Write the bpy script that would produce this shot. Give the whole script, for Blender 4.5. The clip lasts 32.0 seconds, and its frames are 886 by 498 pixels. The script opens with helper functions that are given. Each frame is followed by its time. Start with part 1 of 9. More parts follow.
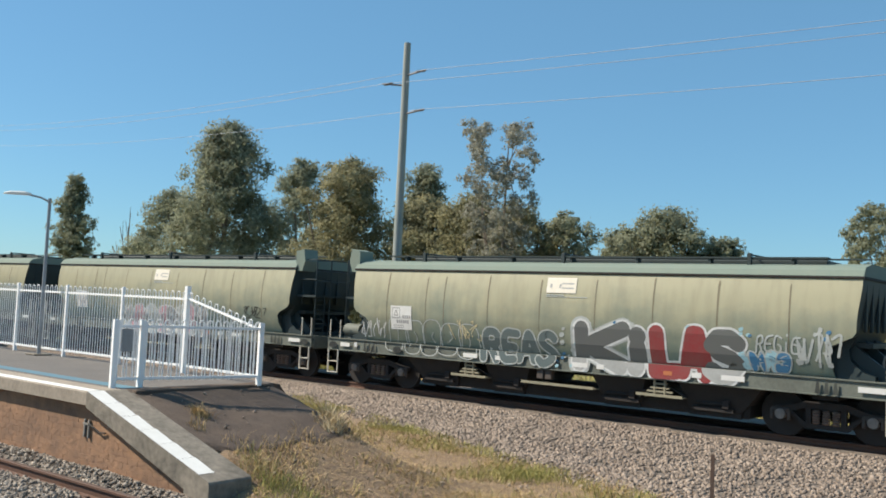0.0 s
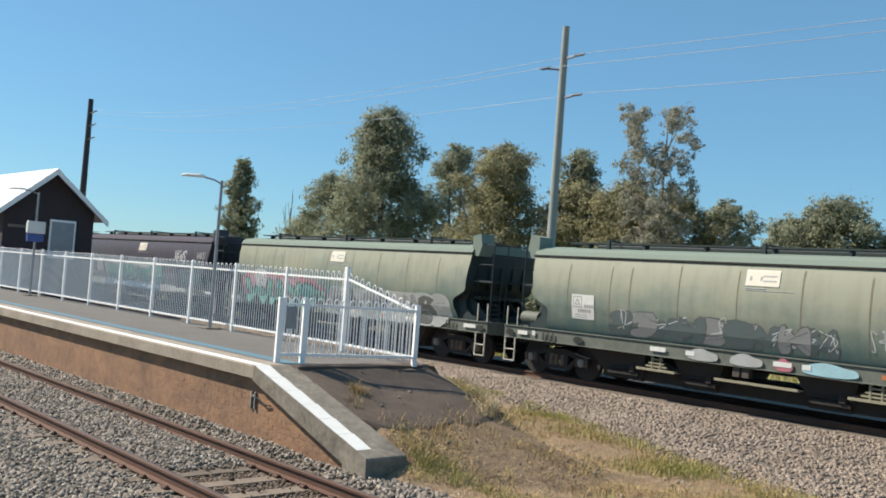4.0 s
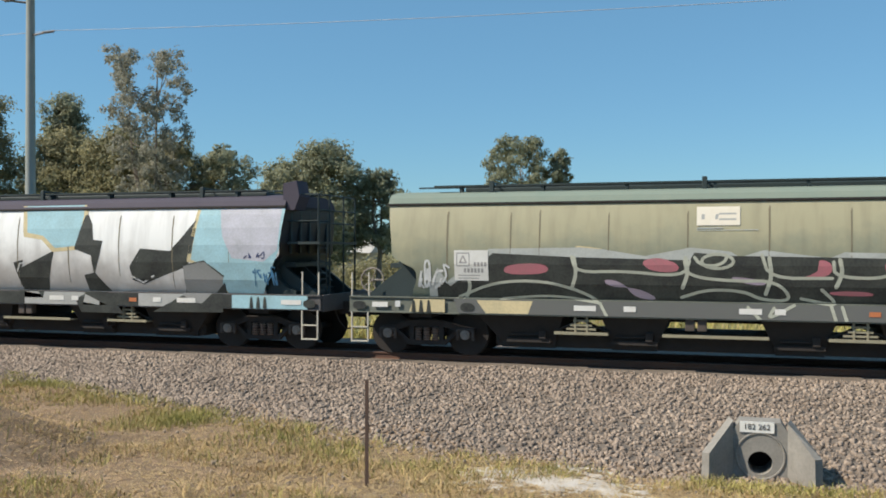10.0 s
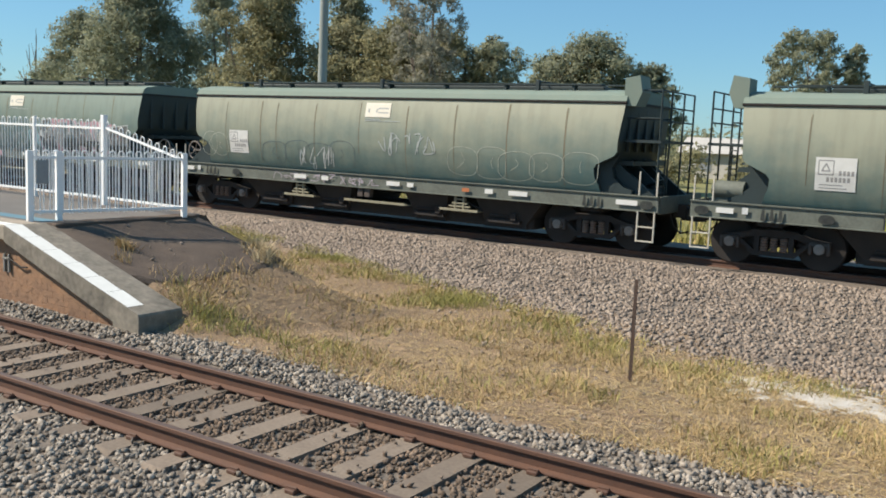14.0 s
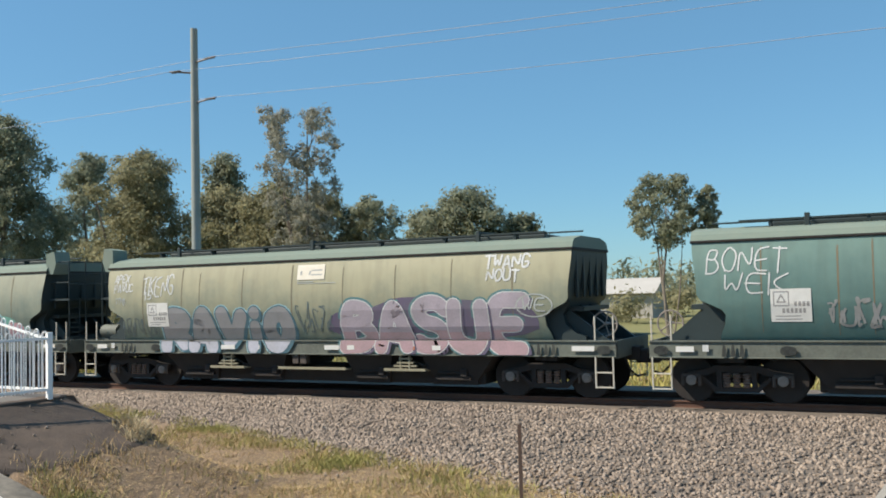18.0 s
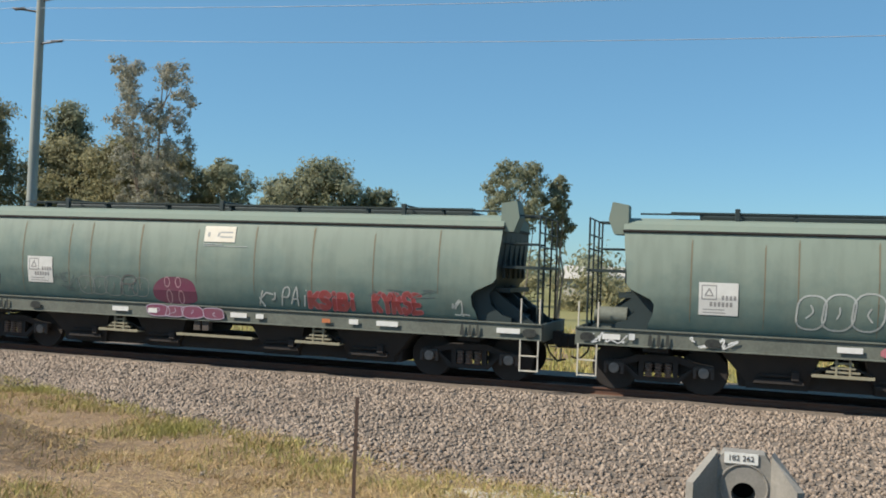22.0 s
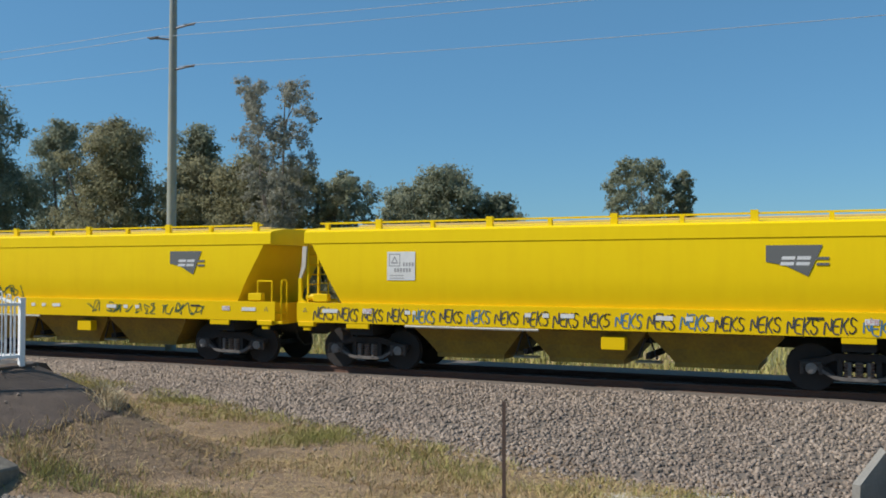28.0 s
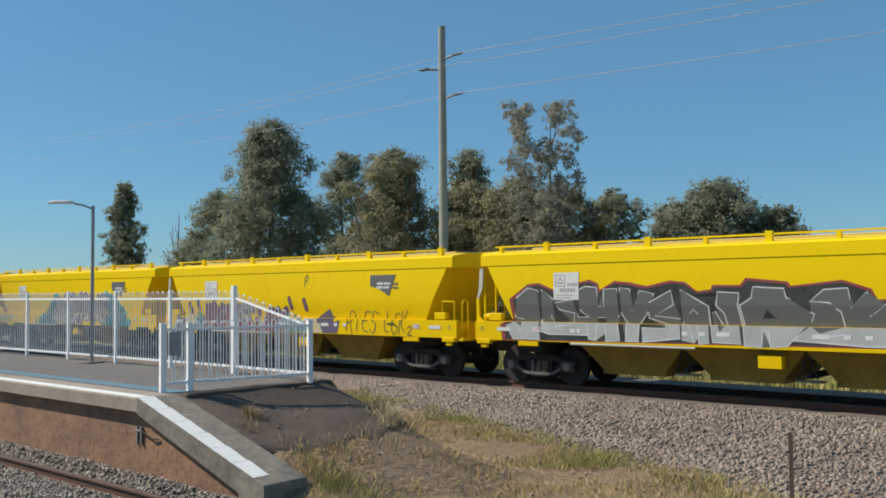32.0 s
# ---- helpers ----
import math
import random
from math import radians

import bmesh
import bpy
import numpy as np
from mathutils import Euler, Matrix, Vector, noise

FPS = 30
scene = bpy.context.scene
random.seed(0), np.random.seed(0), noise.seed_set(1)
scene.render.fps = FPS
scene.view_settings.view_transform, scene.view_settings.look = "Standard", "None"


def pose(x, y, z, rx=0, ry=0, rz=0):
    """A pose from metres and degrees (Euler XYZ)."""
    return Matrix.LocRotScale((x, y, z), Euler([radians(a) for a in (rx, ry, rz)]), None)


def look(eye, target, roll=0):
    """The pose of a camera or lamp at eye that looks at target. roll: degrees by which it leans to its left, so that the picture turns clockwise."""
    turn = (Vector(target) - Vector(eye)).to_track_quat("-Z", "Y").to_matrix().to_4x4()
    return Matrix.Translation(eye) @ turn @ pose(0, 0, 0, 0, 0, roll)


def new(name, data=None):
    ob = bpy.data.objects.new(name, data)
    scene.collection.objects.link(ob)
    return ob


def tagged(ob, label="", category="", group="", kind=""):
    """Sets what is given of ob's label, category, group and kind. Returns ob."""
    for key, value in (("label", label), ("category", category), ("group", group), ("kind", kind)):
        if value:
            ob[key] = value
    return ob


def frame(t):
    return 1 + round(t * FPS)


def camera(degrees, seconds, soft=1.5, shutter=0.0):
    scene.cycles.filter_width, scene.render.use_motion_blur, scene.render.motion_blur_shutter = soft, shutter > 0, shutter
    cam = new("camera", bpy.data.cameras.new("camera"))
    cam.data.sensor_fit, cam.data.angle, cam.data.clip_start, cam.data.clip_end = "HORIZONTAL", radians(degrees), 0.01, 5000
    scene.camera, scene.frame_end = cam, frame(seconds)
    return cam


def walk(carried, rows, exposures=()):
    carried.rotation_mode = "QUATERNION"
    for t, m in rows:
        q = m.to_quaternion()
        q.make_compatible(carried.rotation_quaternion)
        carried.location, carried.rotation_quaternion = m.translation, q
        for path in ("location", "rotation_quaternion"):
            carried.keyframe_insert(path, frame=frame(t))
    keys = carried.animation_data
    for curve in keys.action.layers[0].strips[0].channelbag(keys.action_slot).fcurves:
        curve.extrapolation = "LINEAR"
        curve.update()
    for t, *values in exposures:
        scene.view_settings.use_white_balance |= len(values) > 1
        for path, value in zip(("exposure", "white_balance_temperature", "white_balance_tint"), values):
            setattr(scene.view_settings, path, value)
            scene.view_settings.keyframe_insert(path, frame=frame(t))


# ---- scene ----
# camera
cam = camera(51.95, 32.0, soft=1.8)
EYE_ROWS = [
    (0, 0.053, -0.149, 2.486, 93.54, -2.67, 38.18),
    (0.5, 0.027, -0.123, 2.503, 92.86, -3.21, 42.75),
    (1, -0.001, -0.120, 2.482, 92.07, -2.96, 44.24),
    (1.5, -0.023, -0.157, 2.468, 91.52, -3.41, 44.40),
    (2, -0.031, -0.144, 2.479, 91.37, -4.25, 45.36),
    (2.5, -0.040, -0.142, 2.479, 91.87, -5.26, 46.82),
    (4.5, -0.052, -0.162, 2.477, 92.11, -4.13, 47.60),
    (5, -0.061, -0.161, 2.467, 91.86, -3.80, 46.39),
    (5.5, -0.066, -0.149, 2.462, 91.18, -2.95, 44.43),
    (6, -0.101, -0.135, 2.460, 90.79, -2.49, 44.86),
    (6.5, -0.052, -0.125, 2.478, 90.45, -2.66, 46.57),
    (7, -0.054, -0.079, 2.469, 90.91, -1.21, 41.50),
    (7.5, -0.018, 0.008, 2.482, 90.85, -0.19, 34.08),
    (8, 0.007, 0.064, 2.478, 90.20, 0.20, 21.87),
    (8.5, -0.055, 0.120, 2.468, 89.85, -1.17, 17.80),
    (9, -0.009, 0.138, 2.478, 89.71, -1.09, 17.47),
    (9.5, -0.001, 0.166, 2.467, 89.68, -0.33, 15.94),
    (10, 0.027, 0.199, 2.476, 89.90, -0.03, 17.23),
    (10.5, 0.086, 0.182, 2.478, 90.03, 0.89, 19.12),
    (11, 0.138, 0.160, 2.474, 90.08, 2.38, 21.20),
    (11.5, 0.140, 0.146, 2.493, 90.59, 2.47, 23.00),
    (12, 0.117, 0.060, 2.487, 90.76, 1.39, 25.89),
    (12.5, 0.055, -0.072, 2.454, 89.57, 1.32, 30.17),
    (13, -0.012, -0.067, 2.446, 85.63, 0.56, 35.28),
    (13.5, -0.062, -0.050, 2.479, 81.71, -2.66, 33.60),
    (15.5, 0.048, -0.068, 2.536, 91.45, -1.50, 34.49),
    (16, 0.124, -0.056, 2.518, 92.20, -2.58, 35.84),
    (16.5, 0.126, -0.089, 2.529, 92.91, -2.55, 33.61),
    (17, 0.115, -0.108, 2.535, 93.30, -2.93, 33.47),
    (17.5, 0.089, -0.087, 2.507, 93.24, -1.06, 29.35),
    (18, 0.063, -0.042, 2.515, 92.72, 1.44, 26.26),
    (18.5, 0.032, -0.018, 2.487, 91.59, -1.47, 24.31),
    (19, 0.069, 0.011, 2.488, 92.43, -2.37, 24.22),
    (19.5, 0.091, 0.030, 2.491, 93.14, -2.06, 24.64),
    (20, 0.089, 0.066, 2.485, 91.78, -0.70, 21.20),
    (20.5, 0.075, 0.066, 2.482, 91.65, -0.53, 20.71),
    (21, 0.072, 0.042, 2.484, 91.45, -1.27, 22.72),
    (21.5, 0.085, 0.017, 2.487, 91.38, -1.74, 22.98),
    (22, 0.109, 0.033, 2.484, 91.25, -2.19, 17.04),
    (22.5, 0.012, 0.018, 2.500, 90.44, -3.89, 14.75),
    (23, -0.031, 0.005, 2.502, 89.82, -2.34, 20.17),
    (23.5, -0.063, -0.020, 2.515, 91.91, -1.08, 26.44),
    (24, -0.018, -0.070, 2.516, 94.39, 1.17, 31.93),
    (24.5, 0.088, -0.110, 2.482, 93.41, 0.53, 33.56),
    (25, 0.096, -0.092, 2.501, 91.84, 0.11, 32.47),
    (25.5, 0.072, -0.033, 2.497, 92.25, 0.14, 29.48),
    (26, 0.060, -0.001, 2.472, 92.54, 0.35, 26.95),
    (26.5, 0.028, 0.019, 2.483, 91.84, -0.30, 23.84),
    (28.5, -0.198, 0.033, 2.453, 91.12, 0.19, 25.42),
    (29, -0.177, 0.109, 2.467, 91.05, 0.55, 30.00),
    (29.5, -0.197, 0.074, 2.466, 90.84, 0.69, 37.15),
    (30, -0.210, 0.124, 2.451, 89.96, 0.90, 41.02),
    (30.5, -0.323, 0.157, 2.466, 90.83, -0.28, 42.82),
    (31, -0.299, 0.156, 2.506, 91.62, 0.94, 45.24),
    (31.5, -0.257, 0.132, 2.478, 92.28, 0.34, 43.93),
    (32, -0.243, 0.222, 2.479, 92.67, 0.53, 41.34),
]
walk(cam, [(t, pose(x, y, z, rx, ry, rz)) for t, x, y, z, rx, ry, rz in EYE_ROWS],
     exposures=[(0, 0.48, 6600, 10), (9, 0.5, 6600, 10), (10, 0.36, 6600, 10), (12, 0.34, 6550, 10), (13, 0.44, 6600, 10), (16, 0.5, 6600, 10), (18, 0.44, 6550, 10),
                (23.1, 0.40, 6600, 10), (23.7, 0.48, 6600, 10), (25.1, 0.46, 6600, 10), (26.0, 0.12, 6350, 10), (28.0, 0.02, 6050, 10), (30.0, 0.03, 6150, 10), (32, 0.05, 6300, 10)])

# daylight: a clear sky, the sun behind and to the left of the viewer
SUN_AZ, SUN_EL = 212.0, 44.0   # degrees from +x, anticlockwise; height above the horizon
sun_dir = Vector((math.cos(radians(SUN_AZ)) * math.cos(radians(SUN_EL)), math.sin(radians(SUN_AZ)) * math.cos(radians(SUN_EL)), math.sin(radians(SUN_EL))))
world = bpy.data.worlds.new("sky")
scene.world = world
world.use_nodes = True
wn = world.node_tree.nodes
sky = wn.new("ShaderNodeTexSky")
sky.sky_type, sky.sun_disc = "NISHITA", False
sky.sun_elevation, sky.sun_rotation = radians(SUN_EL), radians(90 - SUN_AZ)
sky.air_density, sky.dust_density, sky.ozone_density = 1.0, 0.15, 3.0
clear = wn.new("ShaderNodeMix")
clear.data_type, clear.blend_type = "RGBA", "MULTIPLY"
clear.inputs[0].default_value, clear.inputs[7].default_value = 1.0, (0.68, 0.95, 1.06, 1)   # a clean cyan winter sky
world.node_tree.links.new(sky.outputs[0], clear.inputs[6])
haze = wn.new("ShaderNodeMix")   # thin even haze over the whole sky
haze.data_type = "RGBA"
haze.inputs[0].default_value, haze.inputs[7].default_value = 0.4, (1.75, 4.1, 6.3, 1)
world.node_tree.links.new(clear.outputs[2], haze.inputs[6])
world.node_tree.links.new(haze.outputs[2], wn["Background"].inputs[0])
wn["Background"].inputs[1].default_value = 0.085
sun = new("sun", bpy.data.lights.new("sun", "SUN"))
sun.data.energy, sun.data.angle, sun.data.color = 5.0, radians(0.5), (1.0, 0.91, 0.775)
sun.matrix_world = look(sun_dir * 60, (0, 0, 0))

# the plan, in metres: x along the tracks, y away from the viewer, z up from the near rails
RAIL_FAR, GAUGE = 6.39, 1.507
TRAIN_Y, TRAIN_Z = 20.13, 0.127
PLAT_Y, PLAT_Z, PLAT_END = 7.1, 1.0, -12.1
FENCE_Y = 10.3
GREEN_L, YELLOW_L = 16.104, 14.707


# ---- materials ----
def material(name, base, rough=0.6, metal=0.0, second=None, scale=3.0, amount=0.5, fine=40.0, bump=0.0, bump_scale=60.0, spec=0.5, ground=False):
    """A surface of two colours mixed by a large and a fine noise, with a fine relief."""
    m = bpy.data.materials.new(name)
    m.use_nodes = True
    nt = m.node_tree
    b = nt.nodes["Principled BSDF"]
    b.inputs["Roughness"].default_value, b.inputs["Metallic"].default_value = rough, metal
    b.inputs["Specular IOR Level"].default_value = spec
    tc = nt.nodes.new("ShaderNodeTexCoord")
    second = second or tuple(c * 0.7 for c in base)
    n1, n2 = nt.nodes.new("ShaderNodeTexNoise"), nt.nodes.new("ShaderNodeTexNoise")
    n1.inputs["Scale"].default_value, n1.inputs["Detail"].default_value = scale, 5
    n2.inputs["Scale"].default_value, n2.inputs["Detail"].default_value = fine, 3
    add = nt.nodes.new("ShaderNodeMath")
    add.operation = "MULTIPLY_ADD"
    add.inputs[1].default_value = 0.6
    half = nt.nodes.new("ShaderNodeMath")
    half.operation = "MULTIPLY"
    half.inputs[1].default_value = 0.4
    ramp = nt.nodes.new("ShaderNodeMapRange")
    ramp.inputs[1].default_value, ramp.inputs[2].default_value = 0.5 - 0.25, 0.5 + 0.25
    ramp.inputs[4].default_value = amount * 2 if amount < 0.5 else 1.0
    mix = nt.nodes.new("ShaderNodeMix")
    mix.data_type = "RGBA"
    mix.inputs[6].default_value, mix.inputs[7].default_value = (*base, 1), (*second, 1)
    link = nt.links.new
    where = tc.outputs["Object"]
    if ground:
        where = nt.nodes.new("ShaderNodeNewGeometry").outputs["Position"]
    for n in (n1, n2):
        link(where, n.inputs["Vector"])
    link(n2.outputs[0], half.inputs[0])
    link(n1.outputs[0], add.inputs[0])
    link(half.outputs[0], add.inputs[2])
    link(add.outputs[0], ramp.inputs[0])
    link(ramp.outputs[0], mix.inputs[0])
    link(mix.outputs[2], b.inputs["Base Color"])
    if bump:
        n3, bp = nt.nodes.new("ShaderNodeTexNoise"), nt.nodes.new("ShaderNodeBump")
        n3.inputs["Scale"].default_value, n3.inputs["Detail"].default_value = bump_scale, 4
        bp.inputs["Strength"].default_value, bp.inputs["Distance"].default_value = min(1, bump), 0.02
        link(where, n3.inputs["Vector"])
        link(n3.outputs[0], bp.inputs["Height"])
        link(bp.outputs[0], b.inputs["Normal"])
    return m


def varied(m, low=0.75, high=1.25):
    """Lets each object or loose piece of a material differ a little in brightness."""
    nt = m.node_tree
    b = nt.nodes["Principled BSDF"]
    source = b.inputs["Base Color"].links[0].from_socket
    info, geo = nt.nodes.new("ShaderNodeObjectInfo"), nt.nodes.new("ShaderNodeNewGeometry")
    s, r, hsv = nt.nodes.new("ShaderNodeMath"), nt.nodes.new("ShaderNodeMapRange"), nt.nodes.new("ShaderNodeHueSaturation")
    s.operation = "ADD"
    nt.links.new(info.outputs["Random"], s.inputs[0])
    nt.links.new(geo.outputs["Random Per Island"], s.inputs[1])
    f = nt.nodes.new("ShaderNodeMath")
    f.operation = "FRACT"
    nt.links.new(s.outputs[0], f.inputs[0])
    r.inputs[3].default_value, r.inputs[4].default_value = low, high
    nt.links.new(f.outputs[0], r.inputs[0])
    nt.links.new(r.outputs[0], hsv.inputs["Value"])
    nt.links.new(source, hsv.inputs["Color"])
    nt.links.new(hsv.outputs[0], b.inputs["Base Color"])
    return m


def faded(name, low, high, z0, z1, rough=0.45, dirt=(0.06, 0.05, 0.04), streak=0.22):
    """Paint that goes from its first colour (low) to another towards the roof, faded on the greens and a painted-in
    sheen on silver, with rain streaks and grime.
    """
    m = bpy.data.materials.new(name)
    m.use_nodes = True
    nt = m.node_tree
    link = nt.links.new
    b = nt.nodes["Principled BSDF"]
    b.inputs["Roughness"].default_value = rough
    tc, sep = nt.nodes.new("ShaderNodeTexCoord"), nt.nodes.new("ShaderNodeSeparateXYZ")
    info = nt.nodes.new("ShaderNodeObjectInfo")
    shift = nt.nodes.new("ShaderNodeVectorMath")
    shift.operation = "ADD"
    spread = nt.nodes.new("ShaderNodeVectorMath")
    spread.operation = "SCALE"
    spread.inputs[0].default_value = (37.0, 11.0, 5.0)
    link(info.outputs["Random"], spread.inputs["Scale"])
    link(tc.outputs["Object"], shift.inputs[0])
    link(spread.outputs[0], shift.inputs[1])
    link(tc.outputs["Object"], sep.inputs[0])
    n1 = nt.nodes.new("ShaderNodeTexNoise")
    n1.inputs["Scale"].default_value, n1.inputs["Detail"].default_value = 0.55, 4
    link(shift.outputs[0], n1.inputs["Vector"])
    wob = nt.nodes.new("ShaderNodeMath")
    wob.operation = "MULTIPLY_ADD"
    wob.inputs[1].default_value = 1.6
    link(n1.outputs[0], wob.inputs[0])
    blot = nt.nodes.new("ShaderNodeTexNoise")
    blot.inputs["Scale"].default_value, blot.inputs["Detail"].default_value, blot.inputs["Roughness"].default_value = 1.9, 6, 0.65
    link(shift.outputs[0], blot.inputs["Vector"])
    patch = nt.nodes.new("ShaderNodeMath")
    patch.operation = "MULTIPLY_ADD"
    patch.inputs[1].default_value = 1.5
    link(blot.outputs[0], patch.inputs[0])
    link(sep.outputs[2], patch.inputs[2])
    link(patch.outputs[0], wob.inputs[2])
    r = nt.nodes.new("ShaderNodeMapRange")
    r.inputs[1].default_value, r.inputs[2].default_value = z0 + 1.5, z1 + 1.55
    link(wob.outputs[0], r.inputs[0])
    mix = nt.nodes.new("ShaderNodeMix")
    mix.data_type = "RGBA"
    mix.inputs[6].default_value, mix.inputs[7].default_value = (*low, 1), (*high, 1)
    link(r.outputs[0], mix.inputs[0])
    stretch = nt.nodes.new("ShaderNodeMapping")
    stretch.inputs["Scale"].default_value = (5.0, 5.0, 0.45)
    link(shift.outputs[0], stretch.inputs[0])
    n2 = nt.nodes.new("ShaderNodeTexNoise")
    n2.inputs["Scale"].default_value, n2.inputs["Detail"].default_value = 1.0, 5
    link(stretch.outputs[0], n2.inputs["Vector"])
    r2 = nt.nodes.new("ShaderNodeMapRange")
    r2.inputs[1].default_value, r2.inputs[2].default_value, r2.inputs[4].default_value = 0.45, 0.8, streak
    link(n2.outputs[0], r2.inputs[0])
    mix2 = nt.nodes.new("ShaderNodeMix")
    mix2.data_type = "RGBA"
    mix2.inputs[7].default_value = (*dirt, 1)
    link(r2.outputs[0], mix2.inputs[0])
    link(mix.outputs[2], mix2.inputs[6])
    link(mix2.outputs[2], b.inputs["Base Color"])
    return m


def translucent(m, share=0.3):
    """Lets part of the light through, as thin leaves do."""
    nt = m.node_tree
    b = nt.nodes["Principled BSDF"]
    tr, mx = nt.nodes.new("ShaderNodeBsdfTranslucent"), nt.nodes.new("ShaderNodeMixShader")
    mx.inputs[0].default_value = share
    nt.links.new(b.inputs["Base Color"].links[0].from_socket, tr.inputs["Color"])
    nt.links.new(b.outputs[0], mx.inputs[1])
    nt.links.new(tr.outputs[0], mx.inputs[2])
    nt.links.new(mx.outputs[0], nt.nodes["Material Output"].inputs["Surface"])
    return m


M = {}
M["grass"] = material("dry_grass", (0.30, 0.21, 0.13), 0.95, second=(0.15, 0.105, 0.07), scale=1.6, fine=26, bump=1.0, bump_scale=40)
M["field"] = material("far_grass", (0.16, 0.165, 0.055), 0.95, second=(0.23, 0.20, 0.08), scale=0.06, fine=0.8)
M["ballast"] = varied(material("ballast_stone", (0.33, 0.266, 0.212), 0.9, second=(0.195, 0.15, 0.117), scale=0.7, fine=30, bump=0.5, bump_scale=80), 0.6, 1.38)
M["old_ballast"] = varied(material("dark_ballast_stone", (0.315, 0.275, 0.23), 0.9, second=(0.175, 0.145, 0.117), scale=3.0, fine=30, bump=0.5, bump_scale=80), 0.45, 1.6)
M["rusty_ballast"] = varied(material("rust_stained_stone", (0.20, 0.145, 0.105), 0.95, second=(0.10, 0.072, 0.052), scale=1.2, fine=30, bump=0.5, bump_scale=80), 0.55, 1.5)
M["fence_stake"] = material("dark_rusty_stake", (0.045, 0.03, 0.024), 0.8, second=(0.075, 0.042, 0.03), scale=8)
M["ballast_bed"] = material("ballast_bed", (0.20, 0.165, 0.135), 0.95, second=(0.10, 0.082, 0.066), scale=9, fine=30, bump=1.0, bump_scale=26)
M["rust"] = material("rusty_rail", (0.13, 0.06, 0.035), 0.75, second=(0.075, 0.038, 0.026), scale=5, fine=60, bump=0.2)
M["railhead"] = material("worn_rail_head", (0.17, 0.115, 0.088), 0.55, 0.35, second=(0.10, 0.062, 0.047), scale=4, fine=50)
M["sleeper"] = varied(material("concrete_sleeper", (0.27, 0.215, 0.165), 0.9, second=(0.115, 0.085, 0.063), scale=2.2, fine=30, bump=0.4), 0.75, 1.15)
M["asphalt"] = material("platform_asphalt", (0.16, 0.145, 0.13), 0.92, second=(0.11, 0.10, 0.09), scale=1.2, fine=70, bump=0.3, bump_scale=120)
M["old_asphalt"] = material("cracked_asphalt", (0.14, 0.10, 0.073), 0.95, second=(0.055, 0.041, 0.033), scale=2.6, fine=28, bump=0.8, bump_scale=45)
M["concrete"] = material("stained_concrete", (0.33, 0.285, 0.225), 0.9, second=(0.07, 0.062, 0.05), scale=1.9, fine=12, bump=0.35)
M["coping"] = material("worn_pale_concrete", (0.42, 0.355, 0.28), 0.9, second=(0.19, 0.16, 0.125), scale=1.3, fine=16, bump=0.35)
M["white_line"] = material("worn_white_paint", (0.80, 0.79, 0.75), 0.7, second=(0.60, 0.58, 0.53), scale=7, fine=60, amount=0.35)
M["blue_line"] = material("worn_blue_paint", (0.07, 0.20, 0.27), 0.85, second=(0.12, 0.175, 0.20), scale=5, fine=40)
M["brick"] = varied(material("old_orange_brick", (0.38, 0.21, 0.115), 0.95, second=(0.14, 0.09, 0.065), scale=1.1, fine=7, bump=0.7, bump_scale=16, ground=True), 0.95, 1.05)
M["mortar"] = material("crumbling_mortar", (0.35, 0.195, 0.112), 0.95, second=(0.14, 0.09, 0.065), scale=1.1, fine=7, bump=0.7, bump_scale=16, ground=True)
M["white_steel"] = material("white_painted_steel", (0.88, 0.87, 0.85), 0.5, second=(0.80, 0.79, 0.77), scale=6, amount=0.3)
M["step_paint"] = material("dusty_cream_paint", (0.62, 0.58, 0.49), 0.6, second=(0.45, 0.41, 0.34), scale=6)
M["grey_steel"] = material("galvanised_steel", (0.33, 0.34, 0.35), 0.5, 0.5, second=(0.24, 0.25, 0.26), scale=8)
M["timber_pole"] = material("weathered_pole", (0.33, 0.34, 0.32), 0.9, second=(0.22, 0.25, 0.22), scale=1.5, fine=30, bump=0.3)
M["dark_pole"] = material("dark_pole", (0.05, 0.05, 0.055), 0.8)
M["insulator"] = material("brown_insulator", (0.075, 0.065, 0.06), 0.5, second=(0.12, 0.10, 0.09), scale=10)
M["wire"] = material("cable", (0.42, 0.46, 0.52), 0.6, 0.2)
M["bark"] = material("eucalypt_bark", (0.25, 0.21, 0.17), 0.95, second=(0.12, 0.10, 0.08), scale=2, bump=0.4)
M["leaf"] = translucent(varied(material("eucalypt_leaf", (0.325, 0.335, 0.23), 0.6, second=(0.24, 0.255, 0.172), scale=0.5, fine=4, spec=0.15), 0.75, 1.25), 0.5)
M["leaf_light"] = translucent(varied(material("yellowish_leaf", (0.335, 0.315, 0.185), 0.6, second=(0.25, 0.238, 0.142), scale=0.5, fine=4, spec=0.15), 0.75, 1.25), 0.5)
M["leaf_grey"] = translucent(varied(material("grey_green_leaf", (0.36, 0.35, 0.285), 0.6, second=(0.28, 0.275, 0.22), scale=0.5, fine=4, spec=0.15), 0.75, 1.25), 0.5)
M["dark_steel"] = material("grimy_steel", (0.02, 0.018, 0.017), 0.85, second=(0.036, 0.03, 0.026), scale=4, fine=30)
M["bogie"] = material("dusty_bogie", (0.040, 0.032, 0.028), 0.85, second=(0.02, 0.017, 0.016), scale=6, fine=30)
M["wheel"] = material("wheel_steel", (0.018, 0.015, 0.014), 0.7, 0.1, second=(0.03, 0.024, 0.021), scale=8)
M["axle_dust"] = material("dusty_axle_box", (0.11, 0.088, 0.075), 0.85, second=(0.045, 0.037, 0.033), scale=9, fine=30)
